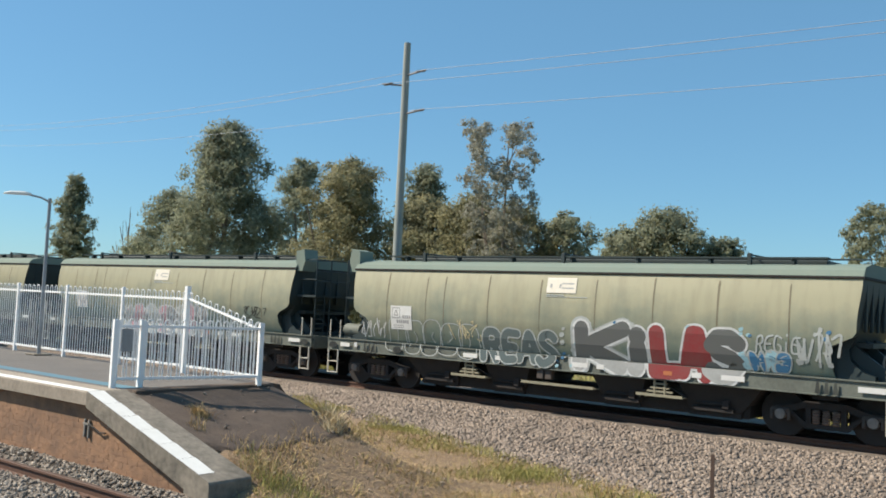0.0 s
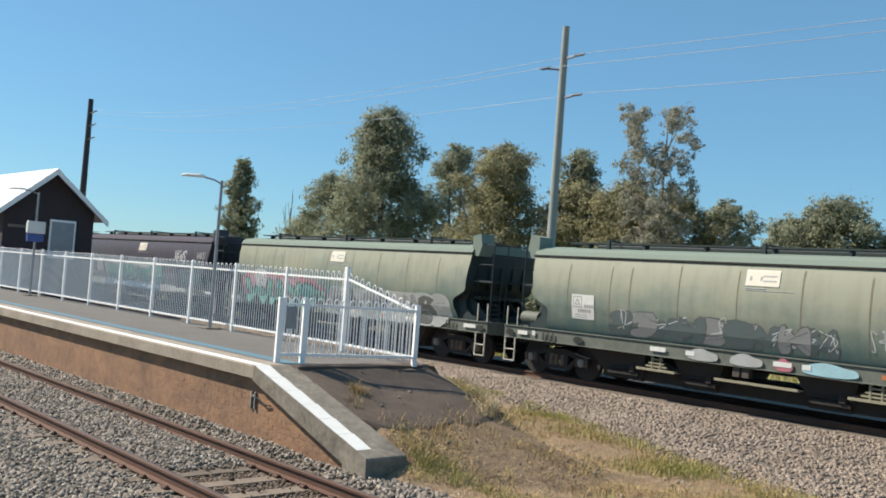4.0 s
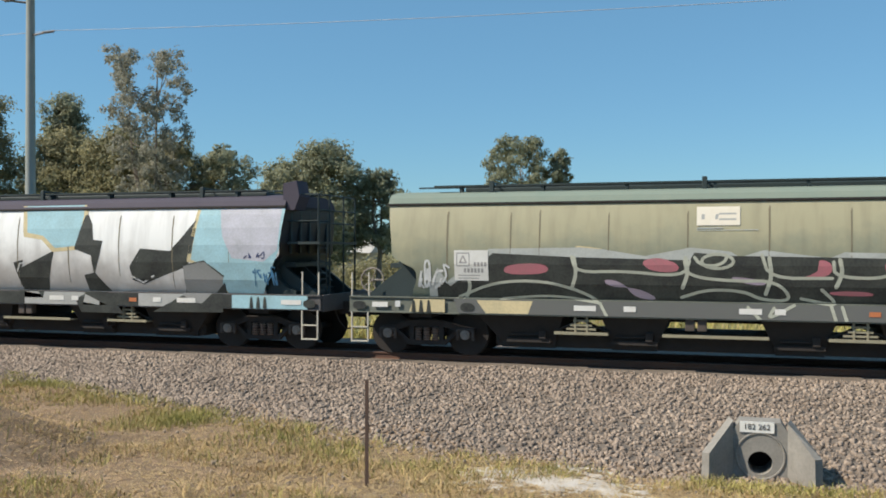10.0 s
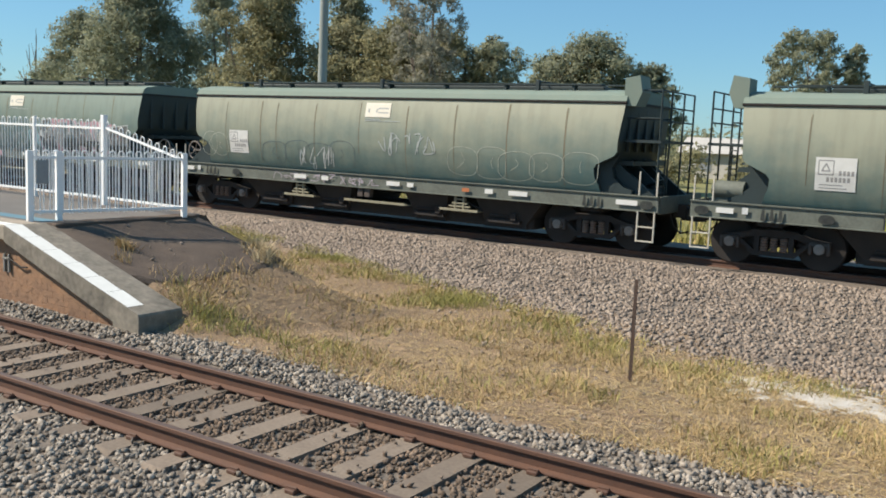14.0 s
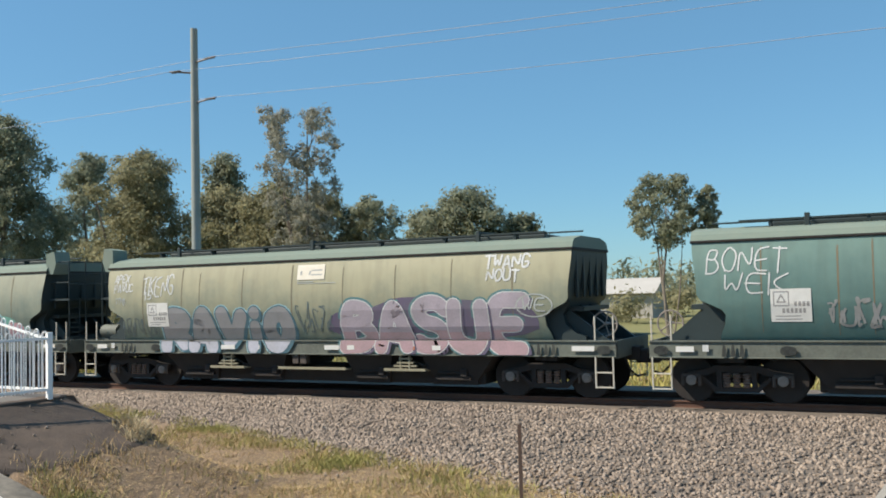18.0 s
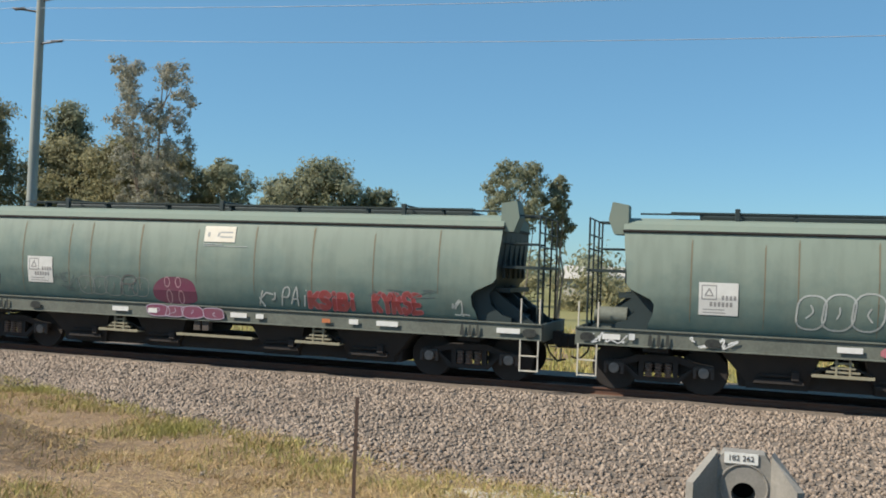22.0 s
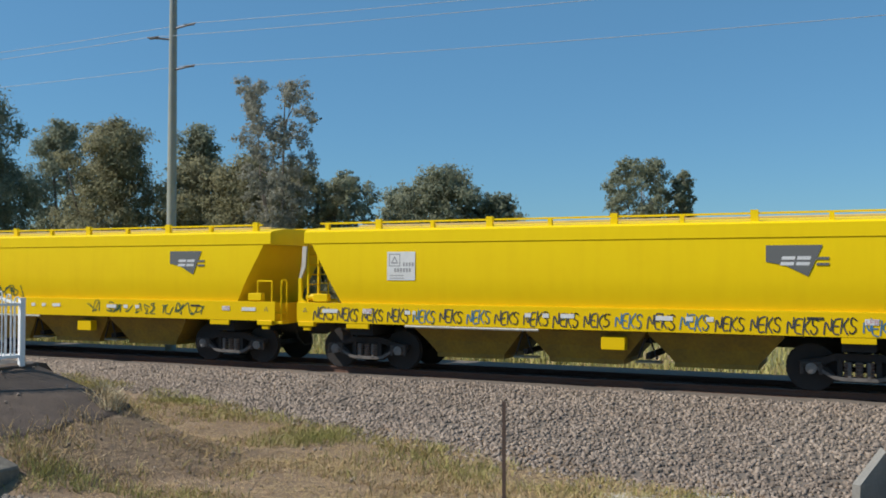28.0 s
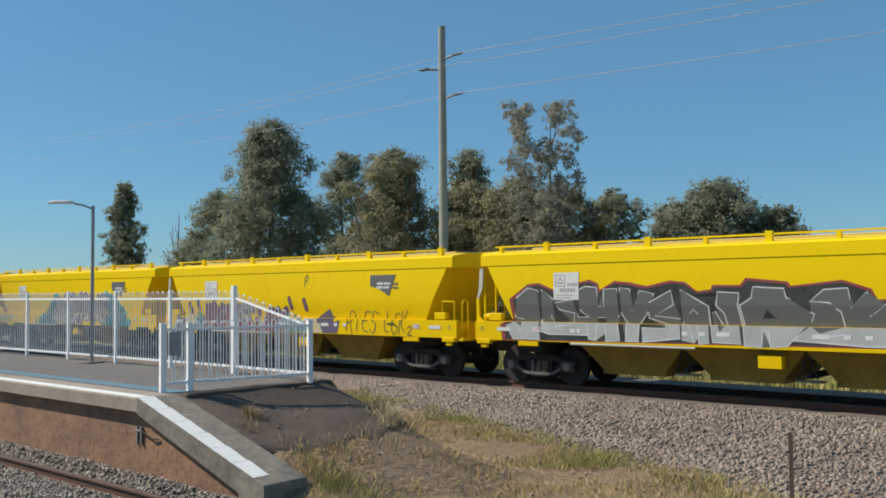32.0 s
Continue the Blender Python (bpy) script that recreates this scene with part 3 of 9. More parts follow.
# ---- fence ----
def fence():
    f = thing("platform_fence", "white steel loop-top fence along the back and end of the platform", "fence")
    z0 = PLAT_Z

    def bar(x, y, za, zb, r=0.011):
        bm = bmesh.new()
        rod(bm, (0, 0, za), (0, 0, zb), r, 6)
        return bm
    posts = [-14.25 - 2.12 * i for i in range(14)]
    bm = bmesh.new()
    box(bm, -0.032, 0.032, -0.032, 0.032, 0, 1.55, 0.004)
    post_me = mesh_of("post", bm, M["white_steel"])
    bm = bmesh.new()
    box(bm, -0.045, 0.045, -0.045, 0.045, 0, 1.62, 0.004)
    end_me = mesh_of("corner_post", bm, M["white_steel"])
    for x in posts[1:]:
        piece("post", post_me, f, pose(x, FENCE_Y, z0))
    piece("corner_post", end_me, f, pose(posts[0], FENCE_Y, z0))
    bm = bmesh.new()
    box(bm, posts[-1], posts[0], FENCE_Y - 0.015, FENCE_Y + 0.015, z0 + 1.36, z0 + 1.40)
    part("top_rail", bm, M["white_steel"], f)
    bm = bmesh.new()
    box(bm, posts[-1], posts[0], FENCE_Y - 0.015, FENCE_Y + 0.015, z0 + 0.12, z0 + 0.16)
    part("bottom_rail", bm, M["white_steel"], f)
    # one loop: two bars joined by a bow at the top
    def loop_mesh(height):
        bm = bmesh.new()
        for s in (-0.0475, 0.0475):
            rod(bm, (s, 0, 0.1), (s, 0, height - 0.045), 0.0105, 5)
        pts = [(0.0475 * math.cos(a), 0, height - 0.045 + 0.0475 * math.sin(a)) for a in [math.pi * k / 5 for k in range(6)]]
        for a, b in zip(pts, pts[1:]):
            rod(bm, a, b, 0.0105, 5)
        return mesh_of("loop", bm, M["white_steel"])
    full = loop_mesh(1.52)
    x = posts[0] - 0.09
    while x > posts[-1]:
        piece("loop", full, f, pose(x, FENCE_Y, z0))
        x -= 0.193
    # sloping bay past the corner, down to the end fence
    ex, ey = -11.94, 10.15
    n = 11
    bm = bmesh.new()
    for za, zb in ((1.40, 0.92), (0.14, 0.14)):
        a, b = Vector((posts[0], FENCE_Y, z0 + za)), Vector((ex, ey, z0 + zb))
        v = [bm.verts.new(q) for q in (a + Vector((0, -.015, .02)), b + Vector((0, -.015, .02)), b + Vector((0, -.015, -.02)), a + Vector((0, -.015, -.02)),
                                       a + Vector((0, .015, .02)), b + Vector((0, .015, .02)), b + Vector((0, .015, -.02)), a + Vector((0, .015, -.02)))]
        for q in ((0, 1, 2, 3), (7, 6, 5, 4), (0, 4, 5, 1), (3, 2, 6, 7), (0, 3, 7, 4), (1, 5, 6, 2)):
            bm.faces.new([v[k] for k in q])
    part("sloping_rail", bm, M["white_steel"], f)
    for i in range(n):
        u = (i + 0.5) / n
        piece("loop", loop_mesh(1.52 - 0.50 * u), f, pose(posts[0] + (ex - posts[0]) * u, FENCE_Y + (ey - FENCE_Y) * u, z0))
    # low fence across the platform end with a narrow side gate
    gx0, gy0 = -12.45, 7.72
    d = Vector((ex - gx0, ey - gy0, 0))
    turn = math.degrees(math.atan2(d.y, d.x))
    bm = bmesh.new()
    box(bm, -0.04, 0.04, -0.04, 0.04, 0, 1.06, 0.004)
    gate_me = mesh_of("end_post", bm, M["white_steel"])
    for u in (0.0, 0.17, 1.0):
        piece("end_post", gate_me, f, Matrix.Translation((gx0 + d.x * u, gy0 + d.y * u, z0 - 0.02)) @ pose(0, 0, 0, 0, 0, turn))
    for za in (0.12, 0.92):
        bm = bmesh.new()
        box(bm, 0, d.length, -0.018, 0.018, za, za + 0.04)
        r = part("end_rail", bm, M["white_steel"], f)
        r.matrix_basis = Matrix.Translation((gx0, gy0, z0)) @ pose(0, 0, 0, 0, 0, turn)
    low = loop_mesh(1.05)
    for i in range(17):
        u = (i + 0.7) / 17.2
        piece("loop", low, f, Matrix.Translation((gx0 + d.x * u, gy0 + d.y * u, z0)) @ pose(0, 0, 0, 0, 0, turn))
    bm = bmesh.new()
    box(bm, -0.02, 0.16, -0.02, 0.02, 0.55, 0.9, 0.01)
    b = part("notice_back", bm, M["grey_steel"], f, "small grey plate on the gate")
    b.matrix_basis = Matrix.Translation((gx0 + d.x * 0.06, gy0 + d.y * 0.06, z0)) @ pose(0, -0.04, 0, 0, 0, turn)
    return f


fence()


# ---- platform lamps ----
def platform_lamp(x, y, sign=False):
    l = thing("platform_lamp", "slim grey lamp on the platform carrying a sign box" if sign else "slim grey steel platform lamp with a curved arm", "street lamp", "platform lamps", at=(x, y, PLAT_Z))
    bm = bmesh.new()
    rod(bm, (0, 0, 0), (0, 0, 3.42), 0.042, 12, 0.034)
    part("pole", bm, M["grey_steel"], l, smooth=True)
    bm = bmesh.new()
    box(bm, -0.2, 0.2, -0.2, 0.2, 0, 0.035, 0.01)
    part("base_plate", bm, M["concrete"], l)
    aim = pose(0, 0, 0, 0, 0, -22)
    bm = bmesh.new()
    pts = [(0, 0, 3.34), (0, -0.18, 3.42), (0, -0.42, 3.46)]
    for a, b in zip(pts, pts[1:]):
        rod(bm, a, b, 0.02, 8)
    part("arm", bm, M["grey_steel"], l).matrix_basis = aim
    bm = bmesh.new()
    loft(bm, [[(sx * w, y2, z2 + sz * h) for sx, sz in ((-1, -.4), (1, -.4), (1, .4), (.6, 1), (-.6, 1), (-1, .4))] for y2, z2, w, h in ((-0.38, 3.46, 0.05, 0.035), (-0.5, 3.47, 0.1, 0.05), (-0.80, 3.46, 0.11, 0.045), (-0.92, 3.44, 0.06, 0.02))])
    part("lamp_head", bm, M["white_line"], l, "pale grey lamp head").matrix_basis = aim
    if sign:
        bm = bmesh.new()
        box(bm, -0.1, 0.1, -0.28, 0.28, 2.05, 2.45, 0.02)
        part("sign_box", bm, M["white_sign"], l, "white sign box")
        bm = bmesh.new()
        box(bm, -0.08, 0.08, -0.26, 0.26, 1.78, 2.04, 0.02)
        part("sign_plate", bm, M["blue_sign"], l, "dark blue sign plate")
    return l


platform_lamp(-19.05, 10.05)
platform_lamp(-31.2, 10.0, True)


# ---- station building ----
def station_building():
    h = thing("station_building", "small dark brown brick station building with a pale gabled roof", "building", at=(-42.0, 14.1, -0.4))
    bm = bmesh.new()
    prism(bm, [(-1.95, 0), (-1.95, 4.75), (0, 6.4), (1.95, 4.75), (1.95, 0)], -11.0, 0.0)
    part("wall", bm, M["house_brick"], h, "dark brown brick wall")
    for s in (-1, 1):
        bm = bmesh.new()
        prism(bm, [(0, 6.62), (s * 2.42, 4.50), (s * 2.42, 4.42), (0, 6.52)], -11.5, 0.45)
        part("roof", bm, M["pale_roof"], h, "pale corrugated metal roof")
        bm = bmesh.new()
        prism(bm, [(0, 6.60), (s * 2.44, 4.47), (s * 2.44, 4.22), (0, 6.34)], 0.45, 0.52)
        part("barge_board", bm, M["white_steel"], h, "white barge board")
    bm = bmesh.new()
    box(bm, 0.0, 0.05, 0.0, 1.15, 2.6, 4.35)
    w = part("window", bm, M["white_steel"], h, "pale framed window")
    bm = bmesh.new()
    box(bm, 0.05, 0.07, 0.08, 1.07, 2.7, 4.25)
    part("pane", bm, M["window_glass"], w)
    bm = bmesh.new()
    box(bm, 0.0, 0.06, -1.75, -0.25, 3.85, 3.98)
    part("lintel", bm, M["concrete"], h)
    return h


station_building()


# ---- power poles ----
def power_pole(name, x, y, top, r, mat, arms, label):
    p = thing(name, label, "power pole", "power poles", at=(x, y, -0.4))
    bm = bmesh.new()
    rod(bm, (0, 0, 0), (0, 0, top + 0.4), r, 14, r * 0.66)
    part("pole", bm, mat, p, smooth=True)
    for z, s, dz in arms:
        bm = bmesh.new()
        k2 = max(1.0, r / 0.17)
        rod(bm, (0, 0, z + 0.4), (s * 0.95, -0.1, z + 0.4 + dz), 0.035 * k2, 8, 0.025 * k2)
        for k in range(4):
            rod(bm, (s * (0.55 + 0.09 * k), -0.07, z + 0.4 + dz * 0.8 - 0.012), (s * (0.57 + 0.09 * k), -0.07, z + 0.4 + dz * 0.8 + 0.012), 0.055, 8)
        part("insulator_arm", bm, M["insulator"], p, "dark brown insulator arm")
    return p


POLE = (-19.66, 22.35)
power_pole("power_pole", *POLE, 11.15, 0.17, M["timber_pole"], ((10.05, 1, 0.06), (9.72, -1, 0.14), (8.75, 1, 0.06)), "tall weathered grey-green power pole with short insulator arms")
power_pole("power_pole", -83.9, 31.0, 16.75, 0.34, M["dark_pole"], ((15.4, 1.9, 0.1), (14.2, 1.9, 0.1), (13.0, 1.9, 0.1)), "dark power pole with three short arms")


def cable(a, b, sag, r=0.0085):
    c = bpy.data.curves.new("power_line", "CURVE")
    c.dimensions, c.bevel_depth, c.bevel_resolution = "3D", r, 1
    s = c.splines.new("POLY")
    n = 40
    s.points.add(n)
    for i in range(n + 1):
        u = i / n
        q = Vector(a).lerp(Vector(b), u)
        s.points[i].co = (q.x, q.y, q.z - sag * 4 * u * (1 - u), 1)
    c.materials.append(M["wire"])
    ob = new("power_line", c)
    return tagged(ob, "thin silvery overhead power line hanging from the poles", "cable", "overhead power lines")


for dz, dx in ((10.12, 0.9), (9.86, -0.9), (8.82, 0.9)):
    cable((POLE[0] + dx, POLE[1] - 0.1, dz), (44.0, 23.0, dz + 0.3), 0.85)
for dz, dx in ((10.12, 0.9), (9.86, -0.9), (8.82, 0.9)):
    cable((POLE[0] + dx, POLE[1] - 0.1, dz), (-82.1, 30.9, 15.6 - (10.12 - dz)), 0.9)


# ---- trees ----
def leaf_cloud(rng, centres, radii, count, size, flat=0.75, cores=None):
    """Many small leaves in loose clumps; each leaf is a narrow blade that faces roughly out of its bough."""
    w = radii ** 2
    idx = rng.choice(len(centres), count, p=w / w.sum())
    d = rng.normal(size=(count, 3)) * 0.52
    p = centres[idx] + d * radii[idx][:, None] * np.array([1, 1, flat])
    out = p - (centres if cores is None else cores)[idx]
    out /= np.linalg.norm(out, axis=1)[:, None] + 1e-9
    nrm = out + rng.normal(size=(count, 3)) * 0.45 + np.array([0, 0, 0.25])
    a = np.cross(nrm, rng.normal(size=(count, 3)))
    a[:, 2] -= 0.2
    a /= np.linalg.norm(a, axis=1)[:, None] + 1e-9
    b = np.cross(nrm, a)
    b /= np.linalg.norm(b, axis=1)[:, None] + 1e-9
    s = size * (0.5 + rng.random(count))[:, None]
    v = np.stack([p - a * s, p + b * s * 0.42, p + a * s, p - b * s * 0.42], 1).reshape(-1, 3)
    f = np.arange(count * 4).reshape(-1, 4)
    return v, f


def quads(name, v, mat):
    """A mesh of loose four-cornered leaves."""
    n = len(v) // 4
    me = bpy.data.meshes.new(name)
    me.vertices.add(n * 4)
    me.vertices.foreach_set("co", v.astype(np.float32).ravel())
    me.loops.add(n * 4)
    me.loops.foreach_set("vertex_index", np.arange(n * 4, dtype=np.int32))
    me.polygons.add(n)
    me.polygons.foreach_set("loop_start", np.arange(0, n * 4, 4, dtype=np.int32))
    me.update(calc_edges=True)
    me.materials.append(mat)
    return me


# half-width of the crown from its foot to its tip
PROFILE = {"round": (0.62, 0.92, 1.0, 0.97, 0.85, 0.66, 0.36), "cone": (0.9, 1.0, 0.93, 0.8, 0.62, 0.45, 0.22), "tall": (0.45, 0.7, 0.9, 0.8, 0.9, 1.0, 0.7),
           "full": (0.85, 1.0, 0.95, 0.84, 0.64, 0.50, 0.22), "wide": (0.35, 0.75, 1.0, 1.0, 0.95, 0.8, 0.5)}


def tree(name, label, x, y, half, top, low, seed, leaf="leaf", boughs=30, leaves=20000, size=0.13, bough=0.30, trunk_r=0.2, stems=2, shape="round", lean=0.0):
    """A gum: a few bent stems, limbs to each bough, and each bough a loose spray of small leaf clumps."""
    rng = np.random.default_rng(seed)
    base = ground_z(x, y)
    t = thing(name, label, "tree", "trees behind the line", at=(x, y, base))
    low, top = low - base, top - base
    prof = PROFILE[shape]
    cs, rs = [], []
    for k in range(boughs):
        u = (k + rng.random()) / boughs
        w = half * float(np.interp(u, np.linspace(0, 1, 7), prof)) * (0.70 + 0.48 * rng.random())
        r = half * bough * (0.65 + 0.7 * rng.random())
        r = min(r, w * 0.75)
        ang = k * 2.4 + rng.random() * 1.2
        rr = max(0.0, w - r) * (0.35 + 0.65 * rng.random() ** 0.5)
        h = low + (top - low) * u
        h = min(h, top - r * (0.45 + 0.6 * rng.random()))
        cs.append((rr * math.cos(ang) + lean * u, rr * math.sin(ang), h))
        rs.append(r)
    cs, rs = np.array(cs), np.array(rs)
    per = 20
    d = rng.normal(size=(boughs, per, 3))
    d[:, :, 2] += 0.25
    d /= np.linalg.norm(d, axis=2)[:, :, None]
    d *= (rs[:, None] * (0.45 + 0.6 * rng.random((boughs, per))))[:, :, None]
    sub = (cs[:, None, :] + d * np.array([1, 1, 0.8])).reshape(-1, 3)
    sr = (rs[:, None] * (0.15 + 0.24 * rng.random((boughs, per)))).reshape(-1)
    foot = []
    for k in range(stems):
        bm = bmesh.new()
        a = Vector((0.12 * k, 0, -0.3))
        tip = Vector(cs[min(boughs - 1, int(boughs * (0.95 - 0.22 * k)))])
        b = a.lerp(tip, 0.38) + Vector((rng.uniform(-0.3, 0.3), 0, 0.1))
        c = a.lerp(tip, 0.7) + Vector((rng.uniform(-0.35, 0.35), 0, 0))
        q = trunk_r * (1.0 - 0.15 * k)
        rod(bm, a, b, q, 8, q * 0.75)
        rod(bm, b, c, q * 0.75, 7, q * 0.5)
        rod(bm, c, tip, q * 0.5, 6, q * 0.15)
        part("trunk", bm, M["bark"], t, "pale grey-brown trunk", True)
        foot += [(b, c), (c, tip)]
    for c in cs[:: max(1, boughs // 16)]:
        c = Vector(c)
        bm = bmesh.new()
        a, b = min(foot, key=lambda e: (e[0].lerp(e[1], 0.2) - c).length)
        a = a.lerp(b, rng.uniform(0.0, 0.6))
        mid = a.lerp(c, 0.5) + Vector((0, 0, -0.12 * (c - a).length))
        rod(bm, a, mid, trunk_r * 0.32, 5, trunk_r * 0.22)
        rod(bm, mid, c, trunk_r * 0.22, 5, trunk_r * 0.06)
        part("limb", bm, M["bark"], t)
    v, f = leaf_cloud(rng, sub, sr, leaves, size, 0.85, np.repeat(cs, per, axis=0))
    ob = new("crown", quads("crown", v, M[leaf]))
    ob.parent = t
    ob["label"] = "loose grey-green crown of small leaves"
    return t


G = "gum_tree"
tree(G, "distant upright gum tree with dark crown", -106.4, 60, 3.9, 16.6, 4.6, 1, boughs=30, leaves=17600, size=0.172, shape="cone", trunk_r=0.3, bough=0.34)
tree(G, "low spreading gum tree beside a taller one", -67.2, 47, 5.0, 11.4, 2.5, 2, boughs=34, leaves=18700, size=0.129, bough=0.28)
tree(G, "large dense dark green gum tree", -59.0, 46, 7.3, 16.2, 1.5, 3, boughs=84, leaves=70000, size=0.129, trunk_r=0.35, bough=0.24, shape="full", stems=3)
tree(G, "narrow gum tree with open crown", -61.1, 56, 3.8, 15.2, 3.0, 4, boughs=44, leaves=24200, size=0.129, bough=0.30)
tree(G, "rounded gum tree with olive yellowish leaves", -47.3, 48, 5.1, 12.8, 1.8, 5, leaf="leaf_light", boughs=64, leaves=46200, size=0.120, bough=0.28)
tree(G, "gum tree with dense grey-green crown", -44.0, 53, 3.2, 12.9, 2.0, 6, boughs=36, leaves=22000, size=0.120)
tree(G, "broad gum tree with brownish green crown", -41.6, 51, 4.6, 10.3, 1.4, 7, leaf="leaf_light", boughs=46, leaves=28600, size=0.120, bough=0.30)
tree(G, "gum tree with dull green crown behind a power pole", -37.0, 50, 4.4, 9.9, 1.2, 15, leaf="leaf_light", boughs=44, leaves=27000, size=0.120, bough=0.32)
tree(G, "tall airy gum tree with open layered crown", -32.3, 46, 3.5, 14.1, 4.6, 8, leaf="leaf_grey", boughs=70, leaves=20900, size=0.086, bough=0.17, shape="tall", stems=3, trunk_r=0.15)
tree(G, "gum tree under a taller airy one", -33.6, 50, 4.0, 9.4, 1.4, 9, leaf="leaf_light", boughs=40, leaves=23000, size=0.120)
tree(G, "small rounded gum tree", -31.0, 52, 3.1, 8.9, 2.0, 10, boughs=28, leaves=14300, size=0.120)
tree(G, "broad low gum tree with full crown", -25.6, 56, 4.6, 9.3, 2.0, 11, boughs=46, leaves=28600, size=0.129, bough=0.28)
tree(G, "low gum tree behind the wagons", -29.2, 57, 3.6, 8.3, 2.0, 12, boughs=30, leaves=15400, size=0.129)
tree(G, "low spreading gum tree at the end of a row", -22.6, 58, 2.8, 7.9, 2.4, 16, boughs=22, leaves=11000, size=0.129)
tree(G, "umbrella-shaped gum tree with bare lower limbs", -13.2, 60, 3.2, 9.9, 5.4, 13, boughs=48, leaves=13000, size=0.099, bough=0.20, shape="wide", stems=4, trunk_r=0.11)
tree(G, "small spreading gum tree beside an umbrella-shaped one", -10.6, 61, 1.5, 9.0, 4.4, 14, boughs=22, leaves=6600, size=0.112, bough=0.30, shape="tall", stems=3, trunk_r=0.1)


def dead_tree(x, y, height):
    rng = random.Random(4)
    base = ground_z(x, y)
    t = thing("dead_tree", "thin leafless dead tree with forked branches", "tree", "trees behind the line", at=(x, y, base))
    bm = bmesh.new()
    rod(bm, (0, 0, -0.3), (0.2, 0, height * 0.55), 0.2, 7, 0.12)
    part("trunk", bm, M["bark"], t)
    for k in range(11):
        z0 = height * (0.35 + 0.025 * k)
        a = rng.uniform(-1.2, 1.2)
        ln = height * rng.uniform(0.25, 0.45)
        bm = bmesh.new()
        tip = Vector((0.1 + ln * math.sin(a), rng.uniform(-0.6, 0.6), z0 + ln * math.cos(a)))
        rod(bm, (0.15, 0, z0), tip, 0.09, 5, 0.03)
        rod(bm, Vector((0.15, 0, z0)).lerp(tip, 0.6), tip + Vector((rng.uniform(-0.8, 0.8), 0, 0.7)), 0.05, 5, 0.02)
        part("limb", bm, M["bark"], t)


dead_tree(-94.5, 60, 13.2)
tree("gum_tree", "small dark bush below a dead tree", -92.0, 60, 2.2, 8.4, 5.0, 41, boughs=14, leaves=5500, size=0.155)



# ---- far distance ----
def far_woods():
    rng = np.random.default_rng(77)
    n = 300
    cs = np.stack([rng.uniform(-230, 75, n), rng.uniform(95, 150, n), rng.uniform(0.4, 4.6, n)], 1)
    v, f = leaf_cloud(rng, cs, rng.uniform(1.4, 3.0, n), 52000, 0.36, 0.8)
    ob = new("far_woods", quads("far_woods", v, M["leaf"]))
    tagged(ob, "belt of dark green bushes and low trees at the far edge of the paddock", "woods", kind="stuff")
    n = 120
    cs = np.stack([rng.uniform(-82, -24, n), rng.uniform(56, 74, n), rng.uniform(-0.6, 1.2, n)], 1)
    v, f = leaf_cloud(rng, cs, rng.uniform(0.8, 1.8, n), 34000, 0.2, 0.8)
    cs = np.stack([rng.uniform(-60, 4, 70), rng.uniform(76, 86, 70), rng.uniform(-0.4, 2.0, 70)], 1)
    v2, f = leaf_cloud(rng, cs, rng.uniform(0.7, 1.7, 70), 17000, 0.22, 0.8)
    v = np.concatenate([v, v2])
    ob = new("undergrowth", quads("undergrowth", v, M["leaf_light"]))
    tagged(ob, "olive undergrowth between the trees behind the freight line", "bushes", kind="stuff")


far_woods()


def far_house(x, y, w, label):
    h = thing("house", label, "house", "far houses", at=(x, y, -0.8))
    bm = bmesh.new()
    box(bm, -w, w, -3, 3, 0, 2.8)
    part("wall", bm, M["house_white"], h, "pale wall")
    bm = bmesh.new()
    prism(bm, [(-3.6, 2.7), (0, 4.3), (3.6, 2.7)], -w - 0.5, w + 0.5)
    part("roof", bm, M["house_white"], h, "pale metal roof")
    for s in (-0.5, 0.35):
        bm = bmesh.new()
        box(bm, s * w - 0.7, s * w + 0.7, -3.05, -2.99, 0.9, 2.1)
        part("window", bm, M["window_glass"], h)


far_house(-41.0, 90, 6.0, "low white house with a pale metal roof")
far_house(-27.0, 96, 5.0, "long low pale house behind bushes")
far_house(-14.0, 112, 4.0, "small pale house among bushes")
far_house(10.0, 128, 7.0, "distant pale house with a metal roof")
for x, y, hgt, seed in ((3.5, 84, 6.6, 31), (7.5, 88, 7.6, 32), (11.5, 86, 6.4, 33), (16.0, 90, 6.8, 34)):
    tree("gum_tree", "distant gum tree with flat layered crown", x, y, 2.3, hgt, 2.4, seed, boughs=24, leaves=8000, size=0.2, shape="wide")
power_pole("power_pole", 12.2, 62, 8.6, 0.16, M["timber_pole"], ((7.6, 1, 0.0), (7.6, -1, 0.0), (6.6, 1, 0.0)), "slender far power pole with cross arms")


